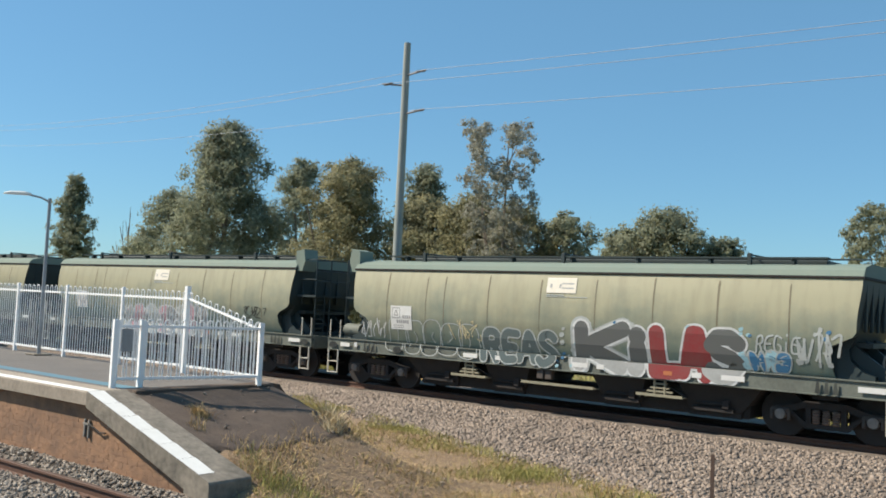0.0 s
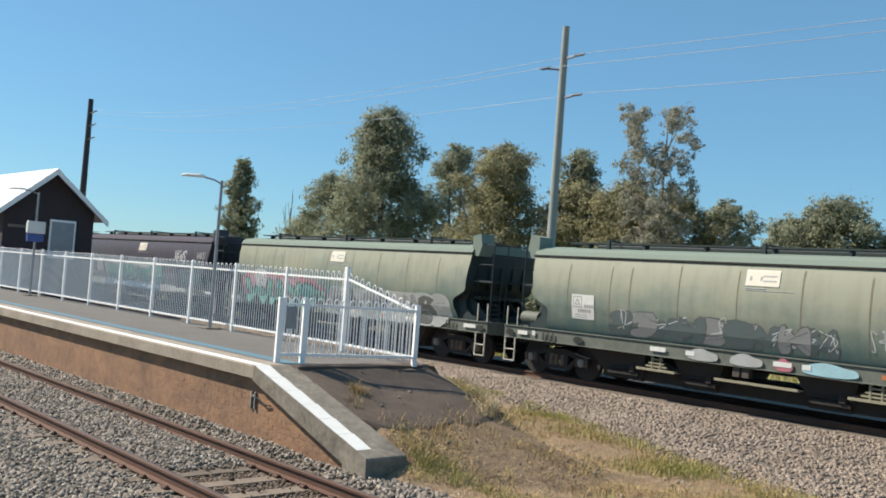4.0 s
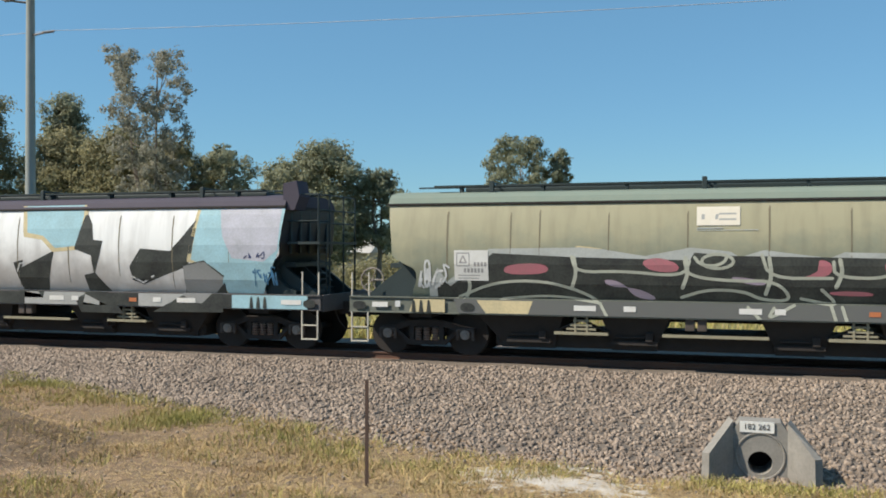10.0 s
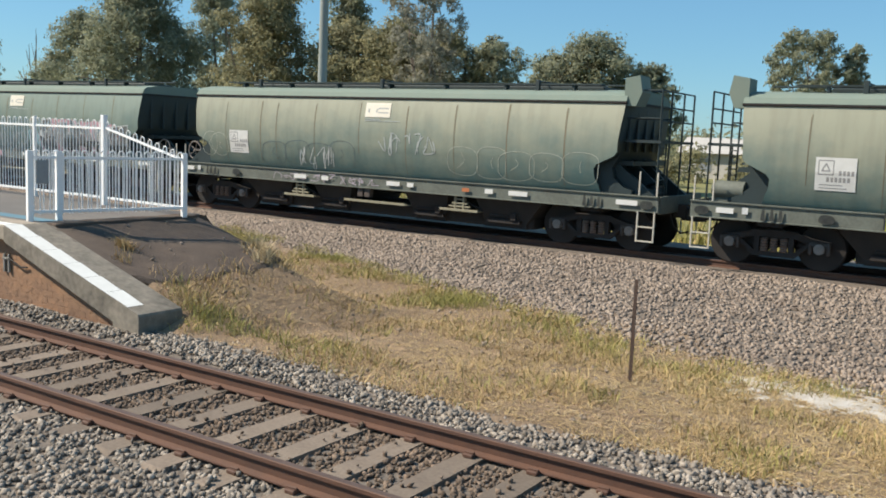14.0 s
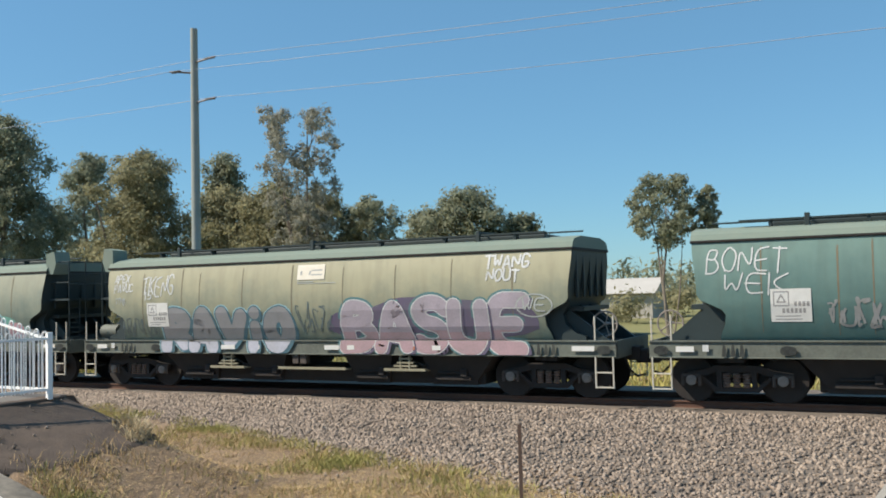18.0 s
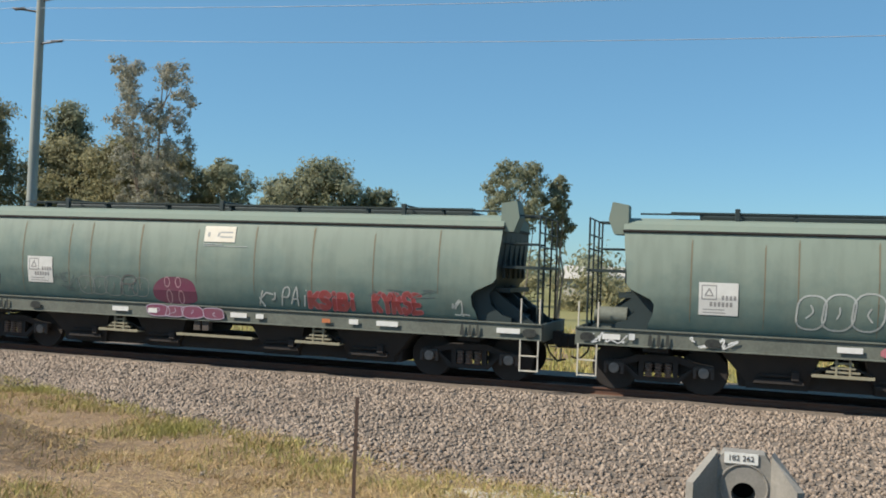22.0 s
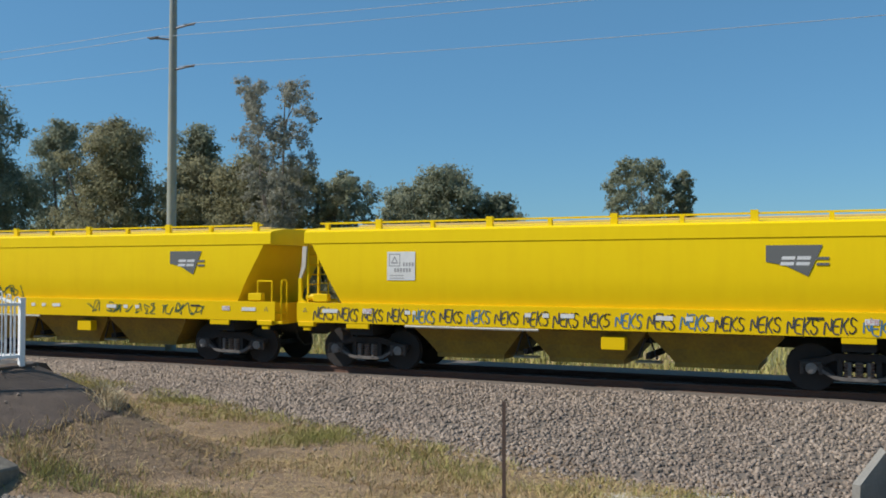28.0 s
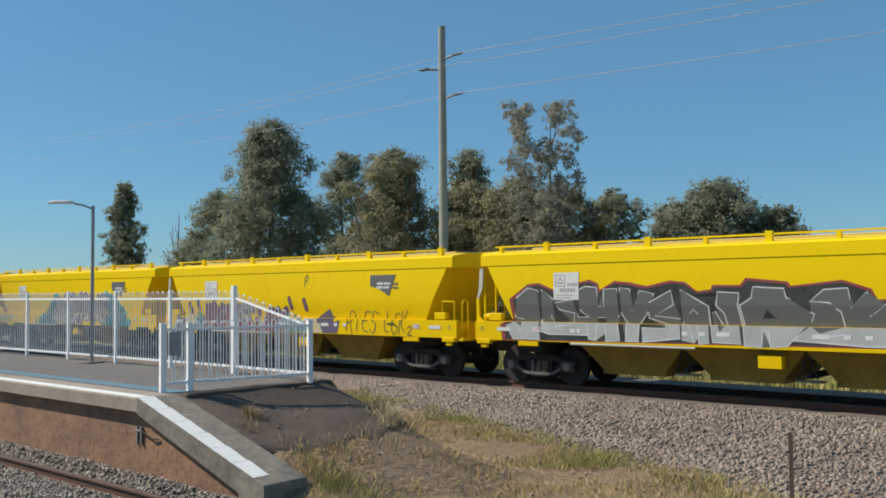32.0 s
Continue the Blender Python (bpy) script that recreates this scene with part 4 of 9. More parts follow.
# ---- stones ----
def stones(name, parent, points, sizes, seed, mat):
    """Angular pebbles, each a squashed eight-sided lump."""
    rng = np.random.default_rng(seed)
    n = len(points)
    base = np.array([(1, 0, 0), (-1, 0, 0), (0, 1, 0), (0, -1, 0), (0, 0, 1), (0, 0, -1)], float)
    tri = np.array([(0, 2, 4), (2, 1, 4), (1, 3, 4), (3, 0, 4), (2, 0, 5), (1, 2, 5), (3, 1, 5), (0, 3, 5)])
    v = base[None] * (0.65 + 0.6 * rng.random((n, 6, 1))) * (0.7 + 0.6 * rng.random((n, 1, 3)))
    q = rng.normal(size=(n, 4))
    q /= np.linalg.norm(q, axis=1)[:, None]
    w, x, y, z = q.T
    r = np.stack([1 - 2 * (y * y + z * z), 2 * (x * y - z * w), 2 * (x * z + y * w), 2 * (x * y + z * w), 1 - 2 * (x * x + z * z), 2 * (y * z - x * w),
                  2 * (x * z - y * w), 2 * (y * z + x * w), 1 - 2 * (x * x + y * y)], 1).reshape(-1, 3, 3)
    v = np.einsum("nij,nkj->nki", r, v) * sizes[:, None, None] + points[:, None, :]
    f = tri[None] + (np.arange(n) * 6)[:, None, None]
    me = bpy.data.meshes.new(name)
    me.vertices.add(n * 6)
    me.vertices.foreach_set("co", v.ravel())
    me.loops.add(n * 24)
    me.loops.foreach_set("vertex_index", f.ravel().astype(np.int32))
    me.polygons.add(n * 8)
    me.polygons.foreach_set("loop_start", np.arange(0, n * 24, 3, dtype=np.int32))
    me.update(calc_edges=True)
    me.materials.append(mat)
    ob = new(name, me)
    if parent:
        ob.parent = parent
    ob["kind"] = "stuff"
    return ob


rng = np.random.default_rng(5)
pts = []
while len(pts) < 52000:
    x = -34 + 43 * rng.random()
    t0 = toe(x)
    y = t0 - 0.35 + (18.75 - t0 + 0.35) * rng.random()
    if y < t0 + 0.5 and rng.random() > (y - t0 + 0.35) / 0.85:
        continue
    pts.append((x, y, max(bed_z(x, y), ground_z(x, y)) + 0.008))
pts = np.array(pts)
stones("ballast_stones", bed, pts, 0.028 + 0.026 * rng.random(len(pts)), 6, M["ballast"])
pts = []
while len(pts) < 56000:
    x, y = -27 + 30.5 * rng.random(), 2.4 + 5.7 * rng.random()
    if y > 7.1 and x < -9.15:
        continue
    if y > 7.3 and rng.random() > (8.2 - y) / 1.2:
        continue
    if abs(y - RAIL_FAR) < 0.075 or abs(y - RAIL_FAR + GAUGE) < 0.075:
        continue
    s = ((x + 24.0) / 0.61 + 0.5) % 1.0 - 0.5
    on = abs(s) < 0.17 and 4.47 < y < 6.83 and (y < 4.9 or filled(x) < 0.5)
    if on and rng.random() < 0.95:
        continue
    pts.append((x, y, near_z(x, y) + (0.055 if on else 0.012)))
pts = np.array(pts)
inside = (pts[:, 1] > 4.9) & (pts[:, 1] < 6.4) & (pts[:, 0] > -10.7)
sizes = 0.018 + 0.024 * rng.random(len(pts))
ob = stones("ballast_stones", None, pts[~inside], sizes[~inside], 7, M["old_ballast"])
tagged(ob, "loose grey and brown crushed stone of the station track", "stones", kind="stuff")
ob = stones("stained_stones", None, pts[inside], sizes[inside] * 0.9, 8, M["rusty_ballast"])
tagged(ob, "rust-stained brown stones between the rails", "stones", kind="stuff")


# ---- grass ----
def blades(name, label, spots, heights, widths, mat, seed, lean=0.6):
    rng = np.random.default_rng(seed)
    n = len(spots)
    a = rng.random(n) * 2 * math.pi
    side = np.stack([np.cos(a), np.sin(a), np.zeros(n)], 1) * widths[:, None]
    b = rng.random(n) * 2 * math.pi
    tip = np.stack([np.cos(b), np.sin(b), np.zeros(n)], 1) * (heights * lean * rng.random(n))[:, None] + np.array([0, 0, 1]) * heights[:, None]
    v = np.stack([spots - side, spots + side, spots + tip * 0.6 + side * 0.7, spots + tip * 0.6 - side * 0.7, spots + tip * np.array([1.5, 1.5, 0.95])], 1).reshape(-1, 3)
    k = np.arange(n) * 5
    faces = np.stack([k, k + 1, k + 2, k + 3], 1).tolist() + np.stack([k + 3, k + 2, k + 4], 1).tolist()
    ob = new(name, stuff_mesh(name, v.tolist(), faces, mat))
    return tagged(ob, label, "grass", kind="stuff")


def greenness(x, y):
    g = 0.8 * math.exp(-((y - toe(x) + 0.35) / 0.8) ** 2) * smooth01(0.5, -5.5, x)
    g += 2.4 * math.exp(-(((x + 8.6) / 0.62) ** 2 + ((y - 8.05) / 0.42) ** 2)) + 0.15 * math.exp(-(((x + 7.2) / 1.6) ** 2 + ((y - 8.5) / 0.5) ** 2))
    g += 0.9 * math.exp(-(((x - 0.4) / 1.6) ** 2 + ((y - 11.9) / 0.4) ** 2)) + 0.3 * math.exp(-(((x + 1.0) / 1.5) ** 2 + ((y - 7.9) / 0.35) ** 2))
    return g


def grass():
    rng = np.random.default_rng(9)
    dry, green = [], []
    while len(dry) < 78000:
        x = -21 + 25 * rng.random()
        y = 7.5 + (toe(x) + 0.35 - 7.5) * rng.random()
        if x < -10.0 and y < 10.9 or x < -9.1 and y < 7.85 or x < -12.2 and y < 12.4:
            continue
        n1 = noise.noise((x * 0.9, y * 0.9, 3.0)) + 0.5 * noise.noise((x * 3.5, y * 3.5, 4.0))
        g = greenness(x, y)
        patch = 0.55 + 1.1 * noise.noise((x * 0.7, y * 1.1, 11.0))
        worn = smooth01(-0.05, 0.3, noise.noise((x * 0.55, y * 0.8, 21.0)))
        if rng.random() < 0.40 + 0.9 * n1 + 0.35 * g - 0.62 * worn:
            (green if rng.random() < g * max(0.1, patch) * 1.0 + 0.03 + 0.25 * smooth01(0.0, 0.4, noise.noise((x * 0.9, y * 1.4, 31.0))) else dry).append((x, y, max(ground_z(x, y), bed_z(x, y) if y > toe(x) else -9) - 0.01))
    dry, green = np.array(dry), np.array(green)

    def dulled(p):
        wave = np.array([noise.noise((x * 0.6, y * 0.9, 7.0)) + 0.5 * noise.noise((x * 2.1, y * 2.6, 9.0)) for x, y, _ in p])
        return rng.random(len(p)) < 0.10 + 0.55 * np.clip((-2.8 - p[:, 0]) / 6.0 + 0.6 * wave, 0, 1)
    dull = dulled(dry)
    brown, dry = dry[dull], dry[~dull]
    blades("dull_grass", "flattened pinkish brown grass below the ramp", brown, 0.02 + 0.085 * rng.random(len(brown)) ** 2.2, 0.0025 + 0.003 * rng.random(len(brown)), M["brown_straw"], 18, 2.2)
    blades("dry_grass", "short dry straw-coloured grass between the tracks", dry, 0.028 + 0.12 * rng.random(len(dry)) ** 2.4, 0.003 + 0.0035 * rng.random(len(dry)), M["straw"], 10, 1.8)
    blades("green_grass", "tufts of fresh green grass along the stone shoulder", green, 0.05 + 0.13 * rng.random(len(green)) ** 1.4, 0.0035 + 0.0035 * rng.random(len(green)), M["green_grass"], 11, 0.8)
    # rough tall grass behind the freight line
    far = np.stack([rng.uniform(-46, 14, 42000), 25.4 + 25 * rng.random(42000) ** 1.6, np.zeros(42000)], 1)
    far[:, 2] = [ground_z(x, y) + 0.04 for x, y, _ in far]
    pick = rng.random(len(far)) < 0.78
    blades("tall_grass", "rough green and yellow grass behind the freight line", far[pick], 0.15 + 0.45 * rng.random(pick.sum()) ** 2, 0.012 + 0.014 * rng.random(pick.sum()), M["green_grass"], 16, 0.5)
    blades("tall_dry_grass", "tall dry stalks behind the freight line", far[~pick], 0.2 + 0.5 * rng.random((~pick).sum()) ** 2, 0.008 + 0.01 * rng.random((~pick).sum()), M["straw"], 17, 0.5)
    # straw tufts on the ramp and along its edge
    sp = []
    for cx, cy, r, n in ((-11.1, 8.35, 0.10, 190), (-11.1, 8.35, 0.2, 50), (-9.95, 8.3, 0.3, 60), (-9.75, 8.9, 0.35, 90), (-9.9, 9.6, 0.35, 110), (-10.3, 10.5, 0.4, 240), (-10.7, 8.02, 0.12, 60), (-11.0, 11.0, 0.35, 320),
                         (-11.8, 11.3, 0.4, 200), (-9.3, 8.1, 0.25, 90)):
        for k in range(n):
            a, q = rng.random() * 6.283, r * math.sqrt(rng.random())
            x, y = cx + q * math.cos(a) * 1.4, cy + q * math.sin(a)
            sp.append((x, y, ground_z(x, y) + 0.01))
    sp = np.array(sp)
    blades("straw_tufts", "dry straw tufts growing through the ramp asphalt", sp, 0.05 + 0.15 * rng.random(len(sp)) ** 1.5, 0.004 + 0.003 * rng.random(len(sp)), M["straw"], 12, 0.9)
    # flat litter of broken stalks over the bare earth
    lit = []
    while len(lit) < 75000:
        x = -13 + 17 * rng.random()
        y = 7.6 + (toe(x) + 0.2 - 7.6) * rng.random()
        if x < -10.0 and y < 10.8 or x < -9.1 and y < 7.85 or x < -12.2 and y < 12.4:
            continue
        lit.append((x, y, ground_z(x, y) + 0.012))
    lit = np.array(lit)
    dull = dulled(lit)
    blades("brown_litter", "flat litter of dull brown stalks on grey-brown earth", lit[dull], 0.008 + 0.014 * rng.random(dull.sum()), 0.0025 + 0.003 * rng.random(dull.sum()), M["brown_straw"], 20, 9.0)
    lit = lit[~dull]
    blades("straw_litter", "flat litter of broken dry stalks on brown earth", lit, 0.008 + 0.016 * rng.random(len(lit)), 0.003 + 0.004 * rng.random(len(lit)), M["straw"], 14, 9.0)
    # long loose pale stalks that lie across the grass
    pick = rng.choice(len(lit), 9000)
    loose = lit[pick] + np.array([0, 0, 0.02])
    blades("loose_stalks", "long pale dry stalks lying loose over the grass", loose, 0.012 + 0.014 * rng.random(9000), 0.0018 + 0.0022 * rng.random(9000), M["bleached"], 19, 11.0)
    # long bleached tufts hanging over the broken asphalt edge
    sp = []
    for cx, cy, n in ((-10.75, 10.75, 150), (-10.45, 10.55, 120), (-10.2, 10.2, 70)):
        for k in range(n):
            a, q = rng.random() * 6.283, 0.16 * math.sqrt(rng.random())
            x, y = cx + q * math.cos(a), cy + q * math.sin(a)
            sp.append((x, y, ground_z(x, y) + 0.01))
    sp = np.array(sp)
    blades("bleached_tufts", "long bleached straw tufts beside the ramp", sp, 0.16 + 0.2 * rng.random(len(sp)), 0.004 + 0.003 * rng.random(len(sp)), M["bleached"], 15, 1.1)


grass()


# ---- small things on the ground ----
def marker_post():
    p = thing("marker_post", "thin rusty steel post standing in dry grass", "post", at=(-3.86, 9.82, -0.3))
    bm = bmesh.new()
    prism(bm, [(-0.022, -0.012), (0.022, -0.012), (0.022, -0.006), (0.004, -0.006), (0.004, 0.02), (-0.004, 0.02), (-0.004, -0.006), (-0.022, -0.006)], 0, 1.27, "z")
    part("stake", bm, M["fence_stake"], p)


marker_post()


def culvert():
    c = thing("culvert_headwall", "cast concrete pipe headwall with a white number plate", "culvert", at=(0.46, 12.5, -0.62))
    bm = bmesh.new()
    # front wall with a round hole, built as a ring of quads
    outer, inner = [], []
    w0 = 0.33
    n = 28
    for k in range(n):
        a = 2 * math.pi * k / n
        dx, dz = math.cos(a), math.sin(a)
        s = min(w0 / max(abs(dx), 1e-6), (0.525 if dz > 0 else 0.36) / max(abs(dz), 1e-6))
        outer.append((dx * s, 0, 0.34 + dz * s))
        inner.append((dx * 0.15, 0, 0.34 + dz * 0.15))
    vo, vi = [bm.verts.new(p) for p in outer], [bm.verts.new(p) for p in inner]
    vb, vob = [bm.verts.new((p[0], 0.5, p[2])) for p in inner], [bm.verts.new((p[0], 0.34, p[2])) for p in outer]
    for k in range(n):
        j = (k + 1) % n
        bm.faces.new((vo[k], vo[j], vi[j], vi[k]))
        bm.faces.new((vi[k], vi[j], vb[j], vb[k]))
        bm.faces.new((vo[k], vob[k], vob[j], vo[j]))
    part("front_wall", bm, M["cast_concrete"], c, "grey concrete front with a round pipe hole")
    bm = bmesh.new()
    for k in range(n):
        a, b = 2 * math.pi * k / n, 2 * math.pi * (k + 1) / n
        rod(bm, (0.295 * math.cos(a), -0.004, 0.43 + 0.295 * math.sin(a)), (0.295 * math.cos(b), -0.004, 0.43 + 0.295 * math.sin(b)), 0.014, 6)
    part("pipe_collar", bm, M["cast_concrete"], c)
    for s in (-1, 1):
        bm = bmesh.new()
        va = [bm.verts.new(q) for q in ((s * 0.33, 0.0, 0.0), (s * 0.33, 0.0, 0.862), (s * 0.62, -0.36, 0.50), (s * 0.63, -0.37, 0.0))]
        vb2 = [bm.verts.new(q) for q in ((s * 0.40, 0.36, 0.0), (s * 0.38, 0.34, 0.86), (s * 0.71, -0.30, 0.50), (s * 0.72, -0.31, 0.0))]
        for k in range(4):
            bm.faces.new((va[k], va[(k + 1) % 4], vb2[(k + 1) % 4], vb2[k]))
        bm.faces.new(va)
        bm.faces.new(vb2[::-1])
        part("wing_wall", bm, M["cast_concrete"], c)
    bm = bmesh.new()
    box(bm, -0.25, 0.17, -0.02, -0.004, 0.73, 0.868)
    pl = part("number_plate", bm, M["white_sign"], c, "white plate with black numerals")
    write("numerals", "182 262", 0.10, M["ink"], pl, Matrix.Translation((-0.04, -0.023, 0.80)) @ pose(0, 0, 0, 90, 0, 0))
    # near-black plate stands for the shade deep in the pipe
    bm = bmesh.new()
    box(bm, -0.2, 0.2, 0.48, 0.5, 0.15, 0.6)
    part("pipe_inside", bm, M["hole"], c)


def write(name, text, size, mat, parent, m, bold=0.0):
    cu = bpy.data.curves.new(name, "FONT")
    cu.body, cu.size, cu.align_x, cu.align_y, cu.extrude, cu.offset = text, size, "CENTER", "CENTER", 0.002, bold
    tmp = bpy.data.objects.new(name, cu)
    me = bpy.data.meshes.new_from_object(tmp)
    bpy.data.objects.remove(tmp)
    me.materials.clear()
    me.materials.append(mat)
    ob = new(name, me)
    ob.parent = parent
    ob.matrix_basis = m
    return ob


culvert()


def lime_patch():
    verts, faces, made = [], [], {}
    step = 0.05

    def depth(x, y):
        d = 1.0 - math.hypot((x + 1.9 + 0.25 * (y - 11.0)) / 1.25, (y - 11.25) / 0.85)
        return d - 0.1 + 0.6 * noise.noise((x * 1.6, y * 1.6, 6.0)) + 0.75 * noise.noise((x * 5, y * 7, 3.0))

    def vert(i, j):
        if (i, j) not in made:
            x, y = -3.6 + i * step, 9.9 + j * step
            made[i, j] = len(verts)
            verts.append((x, y, ground_z(x, y) + min(0.02, 0.04 * depth(x, y)) + 0.008))
        return made[i, j]
    for i in range(66):
        for j in range(44):
            if depth(-3.6 + (i + 0.5) * step, 9.9 + (j + 0.5) * step) > 0:
                faces.append((vert(i, j), vert(i + 1, j), vert(i + 1, j + 1), vert(i, j + 1)))
    ob = new("lime_patch", stuff_mesh("lime_patch", verts, faces, M["lime"], True))
    tagged(ob, "patch of spilled white powder on dry grass", "spill", kind="stuff")


lime_patch()


def litter():
    rng = np.random.default_rng(31)
    n = 900
    x, y = rng.uniform(-12, 2.5, n), rng.uniform(7.9, 12.2, n)
    pts = np.array([(a, b, ground_z(a, b) + (0.045 if a < -10 and b < 10.7 else 0.01)) for a, b in zip(x, y) if not (a < -9.1 and b < 7.95) and (a > -9.9 or rng.random() < 0.3)])
    ob = stones("scattered_stones", None, pts, 0.012 + 0.03 * rng.random(len(pts)) ** 3, 32, M["ballast"])
    tagged(ob, "scattered crushed stones lying in the dry grass", "stones", kind="stuff")
    c = thing("cable_bracket", "rusty pale bracket with a bent cable on the brick platform face", "bracket", at=(-12.2, PLAT_Y + 0.12, 0.47))
    bm = bmesh.new()
    for dx in (-0.06, 0.05):
        box(bm, dx - 0.018, dx + 0.018, -0.03, 0.0, -0.14, 0.12, 0.004)
    box(bm, -0.09, 0.08, -0.035, -0.005, 0.04, 0.07, 0.004)
    part("bracket", bm, M["cast_concrete"], c)
    bm = bmesh.new()
    pts = [(0.05, -0.03, 0.06), (0.2, -0.035, 0.03), (0.36, -0.03, -0.03), (0.5, -0.02, -0.02)]
    for p0, p1 in zip(pts, pts[1:]):
        rod(bm, p0, p1, 0.012, 6)
    part("cable", bm, M["dark_steel"], c)


litter()


# ---- bricks of the platform face ----
def bricks():
    rng = random.Random(13)
    face = PLAT_Y + 0.126
    wall = [o for o in plat.children if o.name.startswith("face_wall")][0]
    bm = bmesh.new()
    box(bm, -0.1185, 0.1185, 0.0, 0.05, -0.0415, 0.0415, 0.0015)
    me = mesh_of("brick", bm, M["brick"])
    verts, faces, made = [], [], 0
    for row in range(13):
        z = -0.30 + row * 0.086
        x = -27.0 + (row % 2) * 0.12
        while x < -9.75:
            top = PLAT_Z - 0.20 if x < PLAT_END - 0.1 else PLAT_Z - 0.24 + (0.0 - PLAT_Z + 0.22) * (x + 0.12 - PLAT_END) / (-9.7 - PLAT_END)
            if z + 0.04 < top:
                d = rng.uniform(-0.001, 0.0015) if rng.random() < 0.93 else rng.uniform(0.003, 0.0038)
                if x > -15.5 and made < 300:
                    piece("brick", me, wall, pose(x, face + d, z, rng.uniform(-0.3, 0.3), rng.uniform(-0.5, 0.5), 0))
                    made += 1
                else:
                    k = len(verts)
                    verts += [(x + sx * 0.1185, face + d + sy, z + sz * 0.0415) for sy in (0.0, 0.05) for sx, sz in ((-1, -1), (1, -1), (1, 1), (-1, 1))]
                    faces += [tuple(k + i for i in q) for q in ((0, 1, 2, 3), (0, 4, 5, 1), (1, 5, 6, 2), (2, 6, 7, 3), (3, 7, 4, 0))]
            x += 0.24
    ob = new("far_brickwork", stuff_mesh("far_brickwork", verts, faces, M["brick"]))
    ob.parent = wall
    ob["kind"] = "stuff"


bricks()
# ---- wagons ----
# the joint ahead of wagon k stands at JOINT0 + k wagon lengths at the start; the train runs towards -x
JOINT0 = -51.518


def travelled(t):
    u = t / 32.0
    return 380.232 * u - 13.553 * u * u + 7.777 * u ** 3


def green_width(z):
    """Half the width of the round-sided hopper at a height above the rail."""
    pts = ((1.05, 1.12), (1.28, 1.27), (1.6, 1.39), (2.0, 1.46), (2.4, 1.475), (2.8, 1.44), (3.1, 1.385), (3.28, 1.34))
    for (a, wa), (b, wb) in zip(pts, pts[1:]):
        if z <= b:
            return wa + (wb - wa) * (z - a) / (b - a)
    return pts[-1][1]


def yellow_width(z):
    pts = ((1.2, 1.30), (1.57, 1.40), (2.0, 1.455), (2.4, 1.46), (3.0, 1.44), (3.3, 1.44))
    for (a, wa), (b, wb) in zip(pts, pts[1:]):
        if z <= b:
            return wa + (wb - wa) * (z - a) / (b - a)
    return pts[-1][1]


